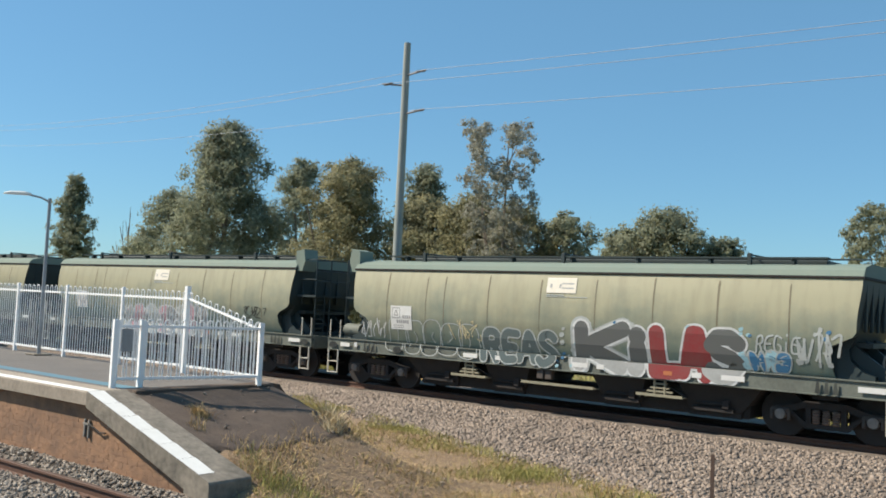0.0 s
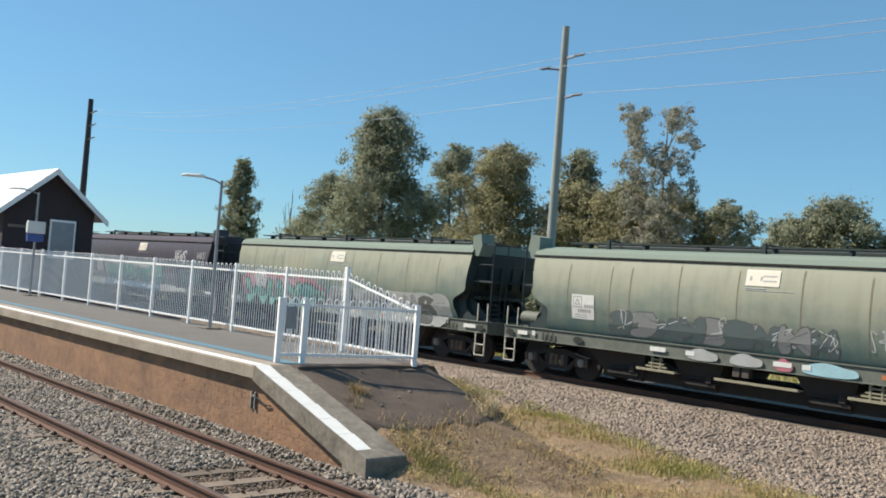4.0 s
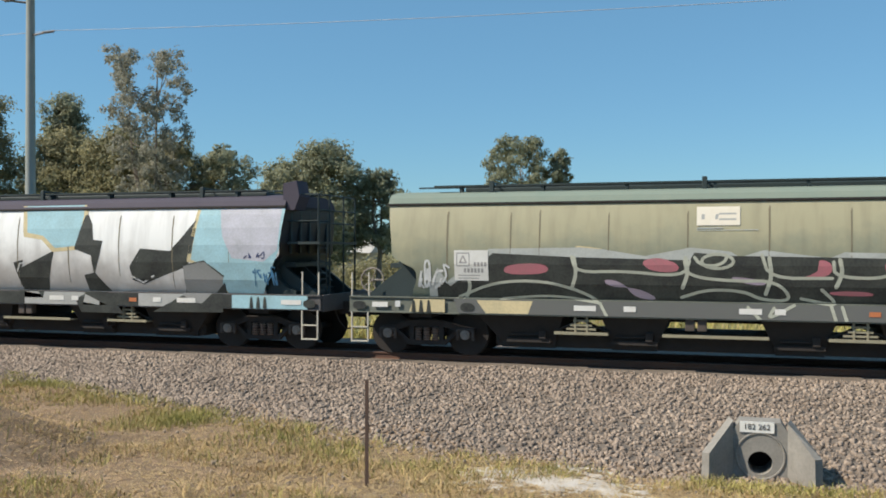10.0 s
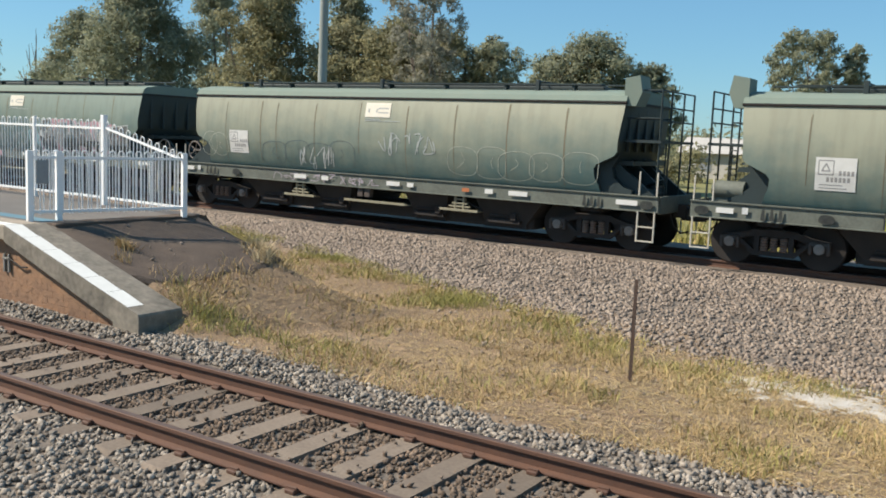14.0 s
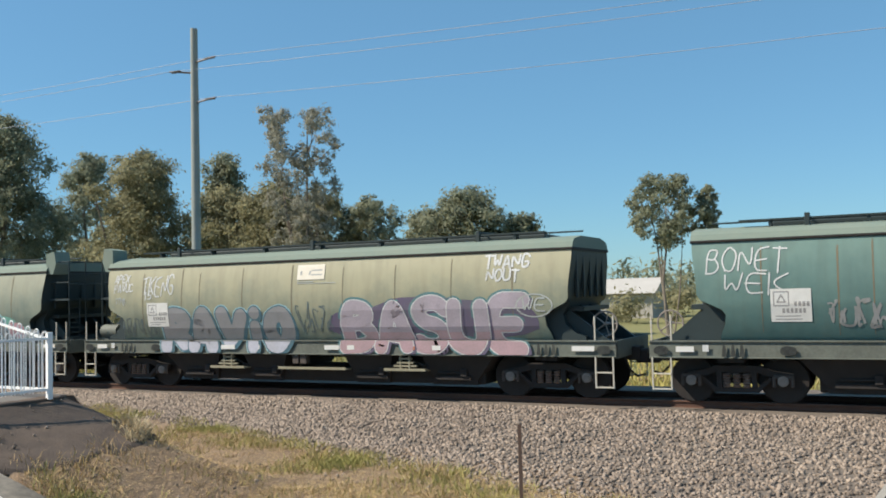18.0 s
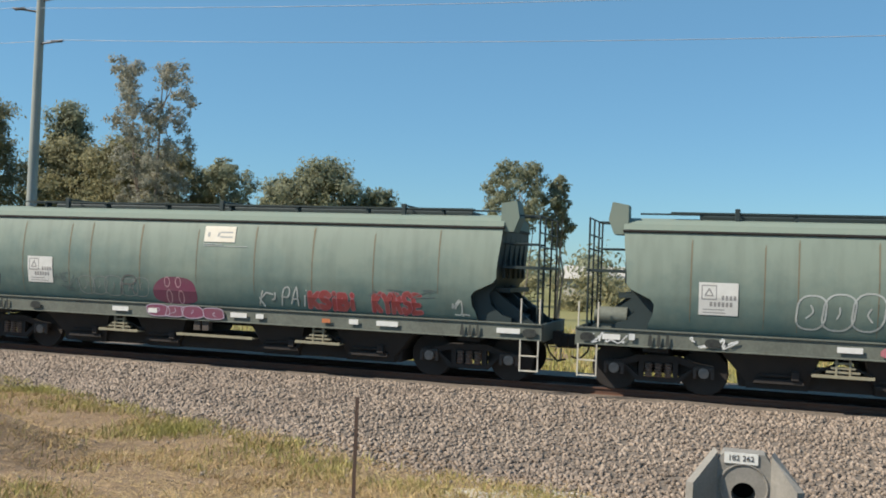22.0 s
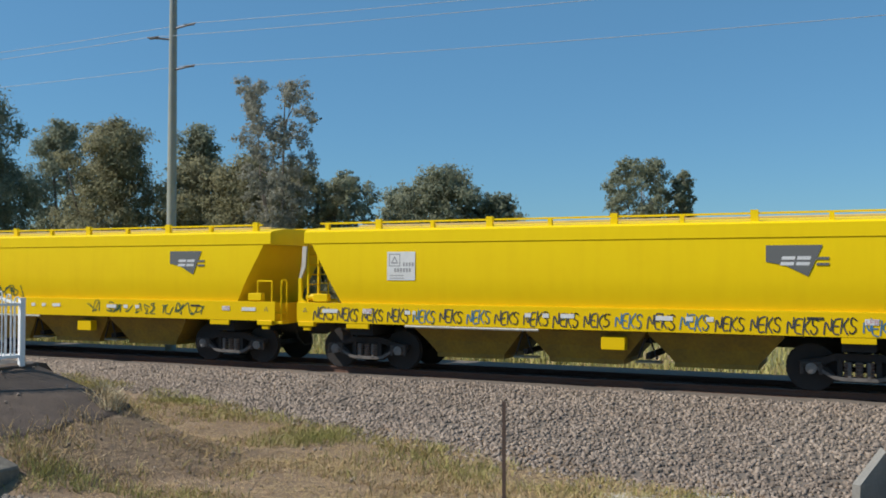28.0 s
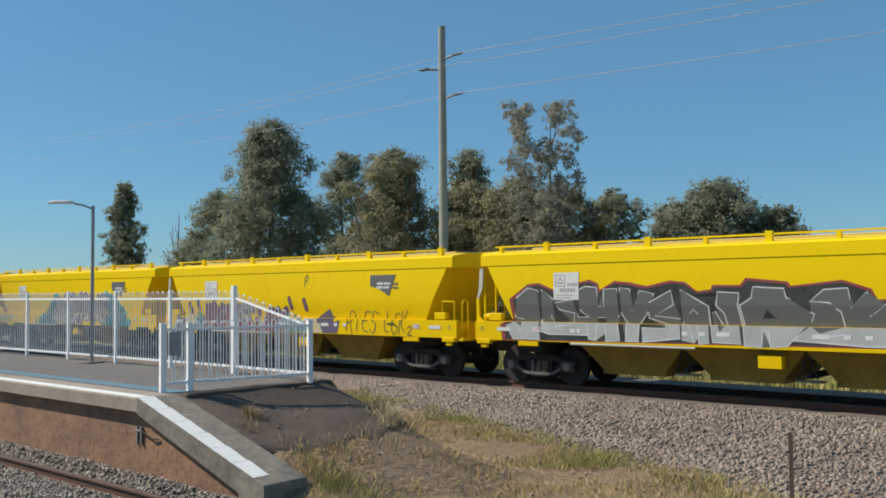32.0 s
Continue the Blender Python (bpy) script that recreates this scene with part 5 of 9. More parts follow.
def bogie_meshes():
    out = {}
    bm = bmesh.new()
    for y in (-0.753, 0.753):
        s = 1 if y > 0 else -1
        pts = [(0.0, 0.46), (0.02, 0.46)]
        for a, b, r in ((-0.065, 0.0, 0.46), (0.0, 0.03, 0.485)):
            rod(bm, (0, y - s * b, 0), (0, y - s * a, 0), r, 28)
    rod(bm, (0, -0.95, 0), (0, 0.95, 0), 0.075, 10)
    out["wheelset"] = mesh_of("wheelset", bm, M["wheel"], True)
    bm = bmesh.new()
    for s in (-1,):
        rod(bm, (0, s * 0.93, 0), (0, s * 1.10, 0), 0.105, 14)
        rod(bm, (0, s * 1.10, 0), (0, s * 1.125, 0), 0.06, 8)
        for k in range(3):
            a = 2 * math.pi * k / 3
            rod(bm, (0.07 * math.cos(a), s * 1.10, 0.07 * math.sin(a)), (0.07 * math.cos(a), s * 1.118, 0.07 * math.sin(a)), 0.017, 6)
    bm2 = bmesh.new()
    box(bm2, -0.20, 0.20, -1.075, -1.0, 0.03, 0.13, 0.02)
    for sx in (-1, 1):
        box(bm2, sx * 0.17 - 0.035, sx * 0.17 + 0.035, -1.085, -1.02, -0.12, 0.1, 0.015)
    out["axle_box"] = mesh_of("axle_box", bm2, M["axle_dust"])
    out["bearing_cap"] = mesh_of("bearing_cap", bm, M["hub"], True)
    for s in (-1, 1):
        bm = bmesh.new()
        y0, y1 = s * 0.90, s * 1.04
        # side frame as upper chord, lower chord and two columns
        prism(bm, [(-1.08, 0.60), (-1.08, 0.50), (-0.72, 0.52), (-0.4, 0.62), (0.4, 0.62), (0.72, 0.52), (1.08, 0.50), (1.08, 0.60), (0.74, 0.65), (0.4, 0.76), (-0.4, 0.76), (-0.74, 0.65)], y0, y1, "y")
        prism(bm, [(-0.74, 0.53), (-0.42, 0.22), (0.42, 0.22), (0.74, 0.53), (0.64, 0.53), (0.38, 0.32), (-0.38, 0.32), (-0.64, 0.53)], y0, y1, "y")
        for sx in (-1, 1):
            box(bm, sx * 0.34 - 0.05, sx * 0.34 + 0.05, y0, y1, 0.3, 0.66)
            box(bm, sx * 0.89 - 0.15, sx * 0.89 + 0.15, y0 - 0.01, y1 + 0.01, 0.42, 0.60, 0.03)
        out["side_frame" + str(s)] = mesh_of("side_frame", bm, M["bogie"])
        # dusty truss bar hung between the axle boxes
        bm = bmesh.new()
        prism(bm, [(-0.80, 0.47), (-0.46, 0.27), (-0.30, 0.24), (0.30, 0.24), (0.46, 0.27), (0.80, 0.47), (0.80, 0.53), (0.44, 0.335), (0.28, 0.31), (-0.28, 0.31), (-0.44, 0.335), (-0.80, 0.53)], y1 * 1.0 - 0.02 * s, y1 + 0.035 * s, "y")
        for sx in (-1, 1):
            box(bm, sx * 0.17 - 0.03, sx * 0.17 + 0.03, y1 + 0.01 * s, y1 + 0.04 * s, 0.28, 0.6)
        out["truss" + str(s)] = mesh_of("truss_bar", bm, M["pale_frame"])
    bm = bmesh.new()
    rings = []
    for k in range(11):
        rr = 0.088 if k % 2 else 0.058
        rings.append([(rr * math.cos(2 * math.pi * j / 10), rr * math.sin(2 * math.pi * j / 10), 0.32 + k * 0.028) for j in range(10)])
    loft(bm, rings)
    out["spring_nest"] = mesh_of("spring_nest", bm, M["spring"])
    bm = bmesh.new()
    box(bm, -0.22, 0.22, -0.95, 0.95, 0.56, 0.80, 0.03)
    out["bolster"] = mesh_of("bolster", bm, M["dark_steel"])
    bm = bmesh.new()
    for sx in (-1, 1):
        for sy in (-0.75, 0.75):
            box(bm, sx * 0.38, sx * 0.44, sy - 0.05, sy + 0.05, 0.34, 0.58, 0.01)
        rod(bm, (sx * 0.4, -0.8, 0.42), (sx * 0.4, 0.8, 0.42), 0.035, 6)
    out["brake_rigging"] = mesh_of("brake_rigging", bm, M["dark_steel"])
    return out


BOG = bogie_meshes()
WHEELS = []


def bogie(wagon, x, half, pale=False):
    b = piece("bogie", BOG["bolster"], wagon, pose(x, 0, 0))
    b["label"] = "three-piece bogie, brown with dust"
    for s in ("-1", "1"):
        piece("side_frame", BOG["side_frame" + s], b)
        if pale:
            piece("truss_bar", BOG["truss" + s], b)
    for sx in (-0.195, 0.0, 0.195):
        for sy in (-1.0, 1.0):
            piece("spring", BOG["spring_nest"], b, pose(sx, sy, 0))
    piece("brake_rigging", BOG["brake_rigging"], b)
    for sx in (-1, 1):
        w = piece("wheelset", BOG["wheelset"], b, pose(sx * half, 0, 0.46))
        piece("bearing_cap", BOG["bearing_cap"], b, pose(sx * half, 0, 0.46))
        piece("bearing_cap", BOG["bearing_cap"], b, pose(sx * half, 0, 0.46, 0, 0, 180))
        piece("axle_box", BOG["axle_box"], b, pose(sx * half, 0, 0.46))
        WHEELS.append((w, sx * half))
    return b


GREEN_ZS = [1.05, 1.28, 1.45, 1.6, 1.8, 1.9, 2.0, 2.1, 2.2, 2.4, 2.6, 2.8, 3.0, 3.15, 3.28]


def green_shell(mat, end_mat):
    """The hopper's sides and ends: full above, cut back below at both ends."""
    bm = bmesh.new()

    def length(z):
        return 6.78 - 0.08 * smooth01(3.2, 2.3, z) - 0.55 * smooth01(2.18, 1.82, z) + 0.14 * smooth01(1.7, 1.3, z)
    # columns along the wagon; the last columns follow the cut-back end
    us = [i / 24 for i in range(25)]
    grid = {}
    for side in (-1, 1):
        for j, z in enumerate(GREEN_ZS):
            for i, u in enumerate(us):
                x = (2 * u - 1) * length(z)
                grid[side, i, j] = bm.verts.new((x, side * green_width(z), z))
    nj = len(GREEN_ZS)
    for side in (-1, 1):
        for i in range(24):
            for j in range(nj - 1):
                bm.faces.new((grid[side, i, j], grid[side, i + 1, j], grid[side, i + 1, j + 1], grid[side, i, j + 1])).material_index = 0
    # ends and floor take the near-black colour that has the shade painted in
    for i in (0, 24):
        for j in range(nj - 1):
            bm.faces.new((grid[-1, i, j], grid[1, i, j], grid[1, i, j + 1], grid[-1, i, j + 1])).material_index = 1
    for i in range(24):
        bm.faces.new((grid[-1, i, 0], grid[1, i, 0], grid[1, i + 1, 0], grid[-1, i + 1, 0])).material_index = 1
    return mesh_of("hopper_body", bm, [mat, end_mat], True)


def green_meshes():
    o = {}
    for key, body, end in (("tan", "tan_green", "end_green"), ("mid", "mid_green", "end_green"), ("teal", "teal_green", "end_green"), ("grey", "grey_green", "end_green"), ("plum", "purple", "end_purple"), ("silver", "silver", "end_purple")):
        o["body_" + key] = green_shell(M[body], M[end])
    for key, mat in (("green", "roof_green"), ("plum", "roof_purple")):
        bm = bmesh.new()
        outline = [(-1.355, 3.27), (-1.375, 3.30), (-1.30, 3.42), (-1.20, 3.49), (-0.75, 3.57), (0.75, 3.57), (1.20, 3.49), (1.30, 3.42), (1.375, 3.30), (1.355, 3.27)]
        prism(bm, outline, -6.80, 6.80)
        o["roof_" + key] = mesh_of("roof", bm, M[mat])
        bm = bmesh.new()
        prism(bm, [(-1.37, 3.245), (-1.385, 3.262), (-1.385, 3.292), (-1.36, 3.30), (1.36, 3.30), (1.385, 3.292), (1.385, 3.262), (1.37, 3.245)], -6.81, 6.81)
        o["eave_" + key] = mesh_of("eave_strip", bm, M["dark_steel"])
    # roof hatch rail, one long cover with posts
    bm = bmesh.new()
    box(bm, -5.3, 5.9, -0.55, 0.55, 3.56, 3.66, 0.02)
    o["hatch"] = mesh_of("roof_hatch", bm, M["end_green"])
    bm = bmesh.new()
    box(bm, -5.9, 6.0, -0.95, -0.70, 3.665, 3.70)
    for x in (-5.3, -3.5, -1.75, 0.0, 1.75, 3.5, 5.3):
        box(bm, x - 0.03, x + 0.03, -0.92, -0.74, 3.5, 3.67)
    o["walkway"] = mesh_of("roof_walkway", bm, M["end_green"])
    bm = bmesh.new()
    rod(bm, (-6.6, 0.1, 3.72), (6.6, 0.1, 3.72), 0.02, 6)
    for x in (-4.6, -0.2, 4.4):
        box(bm, x - 0.05, x + 0.05, -0.98, -0.9, 3.5, 3.78, 0.01)
        rod(bm, (x, -0.95, 3.75), (x, 0.1, 3.75), 0.02, 6)
    o["hatch_gear"] = mesh_of("hatch_gear", bm, M["end_green"])
    # frame
    for key, mat in (("green", "sill_green"), ("plum", "sill_purple")):
        bm = bmesh.new()
        prism(bm, [(-1.34, 0.935), (-1.45, 0.935), (-1.45, 0.955), (-1.425, 0.96), (-1.425, 1.255), (-1.46, 1.26), (-1.46, 1.285), (-1.34, 1.285)], -7.7, 7.7)
        o["sill_" + key] = mesh_of("side_sill", bm, M[mat])
        bm = bmesh.new()
        box(bm, -0.03, 0.03, -1.33, 1.33, 0.9, 1.28, 0.01)
        o["beam_" + key] = mesh_of("end_beam", bm, M[mat])
    bm = bmesh.new()
    box(bm, -7.9, 7.9, -0.2, 0.2, 0.78, 1.08)
    for s in (-1, 1):
        box(bm, s * 7.7, s * 5.9, -1.39, 1.39, 1.14, 1.20)
        box(bm, s * 6.1 - 0.25, s * 6.1 + 0.25, -1.3, 1.3, 0.84, 1.14)
    o["underframe"] = mesh_of("underframe", bm, M["dark_steel"])
    # discharge hoppers: an inner and an outer one at each end, with open bays between them
    for key, t0, t1, b0, b1 in (("inner", 0.78, 2.28, 1.12, 2.02), ("outer", 2.95, 5.0, 3.2, 4.35)):
        bm = bmesh.new()
        loft(bm, [[(x, y * w, z) for x, y in ((xa, -1), (xb, -1), (xb, 1), (xa, 1))] for xa, xb, w, z in ((t0, t1, 1.30, 1.10), (b0, b1, 1.05, 0.36), (b0, b1, 1.05, 0.24))])
        o["hopper_" + key] = mesh_of("discharge_hopper", bm, M["dark_steel"])
    bm = bmesh.new()
    for x in (-0.47, -0.24):
        box(bm, x - 0.09, x + 0.09, -1.39, -1.22, 0.70, 0.935, 0.01)
    o["control_box"] = mesh_of("control_box", bm, M["axle_dust"])
    bm = bmesh.new()
    for z, q in ((0.66, 0.30), (0.74, 0.22), (0.83, 0.16)):
        box(bm, -q, q, -1.36, -1.28, z, z + 0.04)
    for x in (-0.12, 0.12):
        box(bm, x - 0.02, x + 0.02, -1.37, -1.31, 0.60, 0.935)
    # dark block added for the black shade under the ledge, with gate links
    b2 = bmesh.new()
    box(b2, -4.5, 4.5, -0.98, 0.98, 0.25, 0.56, 0.03)
    for sx in (-1, 1):
        for x in (2.05, 3.2):
            rod(b2, (sx * x, -1.2, 0.60), (sx * 2.62, -1.2, 0.86), 0.025, 6)
    o["tray"] = mesh_of("discharge_tray", b2, M["dark_steel"])
    o["gate_ladder"] = mesh_of("gate_ladder", bm, M["pale_ledge"])
    bm = bmesh.new()
    box(bm, -0.62, 0.62, -1.16, -1.06, 0.36, 0.44)
    rod(bm, (-0.5, -1.12, 0.52), (0.45, -1.12, 0.52), 0.03, 6)
    box(bm, 0.3, 0.5, -1.2, -1.05, 0.44, 0.62, 0.01)
    o["gate"] = mesh_of("hopper_gate", bm, M["bogie"])
    bm = bmesh.new()
    prism(bm, [(-1.40, 0.565), (-1.12, 0.565), (-1.12, 0.59), (-1.37, 0.59), (-1.37, 0.625), (-1.40, 0.625)], -1.0, 1.0)
    o["ledge"] = mesh_of("gate_ledge", bm, M["pale_ledge"])
    bm = bmesh.new()
    rod(bm, (0, 0, 0.88), (0.35, 0, 0.88), 0.09, 8)
    box(bm, 0.3, 0.58, -0.15, 0.15, 0.72, 1.03, 0.04)
    o["coupler"] = mesh_of("coupler", bm, M["dark_steel"])
    bm = bmesh.new()
    pts = [(0.05, -0.4, 0.9), (0.15, -0.4, 0.62), (0.32, -0.38, 0.45), (0.5, -0.34, 0.5)]
    for p0, p1 in zip(pts, pts[1:]):
        rod(bm, p0, p1, 0.02, 6)
    o["hose"] = mesh_of("air_hose", bm, M["dark_steel"])
    # corner step ladder
    bm = bmesh.new()
    for x in (-0.19, 0.19):
        box(bm, x - 0.014, x + 0.014, -0.02, 0.02, 0.28, 0.94)
    for z in (0.29, 0.60):
        box(bm, -0.19, 0.19, -0.03, 0.03, z, z + 0.025)
    o["ladder"] = mesh_of("step_ladder", bm, M["step_paint"])
    bm = bmesh.new()
    box(bm, -0.016, 0.016, -0.016, 0.016, 1.285, 1.80, 0.004)
    o["grab_post"] = mesh_of("grab_post", bm, M["step_paint"])
    # sloping end bracing
    bm = bmesh.new()
    for s in (-1, 1):
        prism(bm, [(6.2, 2.0), (6.5, 2.0), (7.55, 1.20), (7.0, 1.20)], s * 0.95, s * 1.05, "y")
        prism(bm, [(6.2, 2.05), (6.62, 2.05), (7.2, 1.55), (6.35, 1.2)], s * 0.30, s * 0.38, "y")
    box(bm, 6.4, 6.9, -1.0, 1.0, 1.9, 2.0)
    o["end_brace"] = mesh_of("end_brace", bm, M["end_green"])
    # fills the cut-back end; its shade comes from the near-black end colour
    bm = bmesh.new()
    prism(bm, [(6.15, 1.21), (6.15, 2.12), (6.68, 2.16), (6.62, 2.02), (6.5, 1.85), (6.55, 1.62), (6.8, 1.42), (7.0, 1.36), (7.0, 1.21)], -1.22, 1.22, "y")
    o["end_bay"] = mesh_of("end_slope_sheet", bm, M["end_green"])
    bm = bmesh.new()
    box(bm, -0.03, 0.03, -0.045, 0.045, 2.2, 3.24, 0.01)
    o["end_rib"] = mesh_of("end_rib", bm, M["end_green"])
    # handbrake wheel
    bm = bmesh.new()
    for k in range(16):
        a, b = 2 * math.pi * k / 16, 2 * math.pi * (k + 1) / 16
        rod(bm, (0.27 * math.cos(a), 0, 0.27 * math.sin(a)), (0.27 * math.cos(b), 0, 0.27 * math.sin(b)), 0.018, 6)
    for k in range(5):
        a = 2 * math.pi * k / 5
        rod(bm, (0, 0.03, 0), (0.27 * math.cos(a), 0, 0.27 * math.sin(a)), 0.013, 6)
    rod(bm, (0, -0.03, 0), (0, 0.3, 0), 0.03, 8)
    o["brake_wheel"] = mesh_of("brake_wheel", bm, M["hub"])
    bm = bmesh.new()
    rod(bm, (6.75, -1.05, 1.52), (7.35, -1.05, 1.52), 0.19, 14)
    rod(bm, (6.68, -1.05, 1.52), (6.75, -1.05, 1.52), 0.13, 12)
    box(bm, 6.8, 7.3, -1.15, -0.95, 1.2, 1.36)
    rod(bm, (7.35, -1.05, 1.5), (7.5, -1.0, 1.25), 0.03, 6)
    o["air_tank"] = mesh_of("air_tank", bm, M["sill_green"], True)
    # tall end frame: platform with handrails and a ladder
    bm = bmesh.new()
    box(bm, 6.78, 7.6, -1.25, 0.9, 2.42, 2.48)
    o["end_bars"] = []

    def bar(name, p0, p1, r):
        b2 = bmesh.new()
        rod(b2, p0, p1, r, 6)
        o["end_bars"].append((name, mesh_of(name, b2, M["end_green"])))
    for y in (-1.2, -0.6, 0.2, 0.9):
        bar("post", (7.55, y, 1.2), (7.55, y, 3.55), 0.022)
    for z in (3.55, 3.2, 2.9):
        bar("rail", (7.55, -1.2, z), (7.55, 0.9, z), 0.018)
    for y in (-1.2, -0.6):
        bar("rail", (6.78, y, 3.55), (7.55, y, 3.55), 0.018)
        bar("rail", (6.78, y, 2.95), (7.55, y, 2.95), 0.018)
    for k in range(8):
        bar("rung", (7.58, -1.2, 1.35 + 0.14 * k), (7.58, -0.85, 1.35 + 0.14 * k), 0.014)
    bar("stile", (7.58, -0.85, 1.2), (7.58, -0.85, 2.5), 0.018)
    o["end_ladder"] = mesh_of("end_ladder", bm, M["end_green"])
    bm = bmesh.new()
    prism(bm, [(6.72, 3.2), (6.72, 3.80), (7.05, 3.86), (7.12, 3.5), (7.0, 3.2)], -1.30, -0.75, "y")
    o["end_cover_green"] = mesh_of("end_cover", bm, M["roof_green"])
    o["end_cover_plum"] = o["end_cover_green"].copy()
    o["end_cover_plum"].materials[0] = M["roof_purple"]
    return o


GM = green_meshes()


def end_railing(w, m):
    e = piece("end_platform", GM["end_ladder"], w, m)
    e["label"] = "dark green end platform with ladder and railing"
    for name, me in GM["end_bars"]:
        piece(name, me, e)


def green_wagon(k, body, frame_end, label):
    plum = body in ("plum", "silver")
    key = "plum" if plum else "green"
    w = thing("grain_hopper_wagon", label, "freight wagon", "wagons of the grain train")
    piece("hopper_body", GM["body_" + body], w)
    piece("roof", GM["roof_" + key], w)
    piece("eave_strip", GM["eave_" + key], w)
    piece("roof_hatch", GM["hatch"], w)
    piece("roof_walkway", GM["walkway"], w)
    piece("hatch_gear", GM["hatch_gear"], w)
    piece("side_sill", GM["sill_" + key], w)
    piece("side_sill", GM["sill_" + key], w, pose(0, 0, 0, 0, 0, 180))
    for x in (-7.69, 7.69):
        piece("end_beam", GM["beam_" + key], w, pose(x, 0, 0))
    piece("underframe", GM["underframe"], w)
    for turn in (0, 180):
        for which in ("inner", "outer"):
            piece("discharge_hopper", GM["hopper_" + which], w, pose(0, 0, 0, 0, 0, turn))
    for x in (-3.75, -1.57, 1.57, 3.75):
        piece("hopper_gate", GM["gate"], w, pose(x, 0, 0) @ Matrix.Diagonal((0.75, 1, 1, 1)))
    for x, wide in ((-2.62, 0.55), (0.0, 1.0), (2.62, 0.55)):
        piece("gate_ledge", GM["ledge"], w, pose(x, 0, 0) @ Matrix.Diagonal((wide, 1, 1, 1)))
        if wide < 1:
            piece("gate_ladder", GM["gate_ladder"], w, pose(x, 0, 0))
    piece("control_box", GM["control_box"], w)
    piece("discharge_tray", GM["tray"], w)
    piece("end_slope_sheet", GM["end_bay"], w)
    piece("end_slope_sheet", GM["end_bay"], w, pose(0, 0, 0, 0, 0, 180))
    for sx in (-1, 1):
        for y in (-0.98, -0.5, 0.0, 0.5, 0.98):
            piece("end_rib", GM["end_rib"], w, pose(sx * 6.75, y, 0))
    piece("coupler", GM["coupler"], w, pose(7.49, 0, 0))
    piece("coupler", GM["coupler"], w, pose(-7.49, 0, 0, 0, 0, 180))
    piece("air_hose", GM["hose"], w, pose(7.55, 0, 0))
    piece("air_hose", GM["hose"], w, pose(-7.55, 0, 0, 0, 0, 180))
    for x in (-7.45, 7.45):
        for sy in (-1.44, 1.44):
            piece("step_ladder", GM["ladder"], w, pose(x, sy, 0))
        for dx in (-0.2, 0.2):
            piece("grab_post", GM["grab_post"], w, pose(x + dx, -1.4, 0))
    piece("end_brace", GM["end_brace"], w)
    piece("end_brace", GM["end_brace"], w, pose(0, 0, 0, 0, 0, 180))
    flip = 1 if frame_end > 0 else -1
    if flip > 0:
        end_railing(w, pose(0, 0, 0))
        piece("end_cover", GM["end_cover_" + key], w)
        piece("brake_wheel", GM["brake_wheel"], w, pose(-7.35, -0.95, 1.62))
    else:
        end_railing(w, pose(0, 0, 0, 0, 0, 180))
        piece("end_cover", GM["end_cover_" + key], w, pose(0, -2.05, 0) @ pose(0, 0, 0, 0, 0, 180))
        piece("brake_wheel", GM["brake_wheel"], w, pose(7.35, -0.95, 1.62))
        piece("air_tank", GM["air_tank"], w, pose(-14.05, 0, 0))
    bogie(w, -6.05, 0.89)
    bogie(w, 6.05, 0.89)
    return w


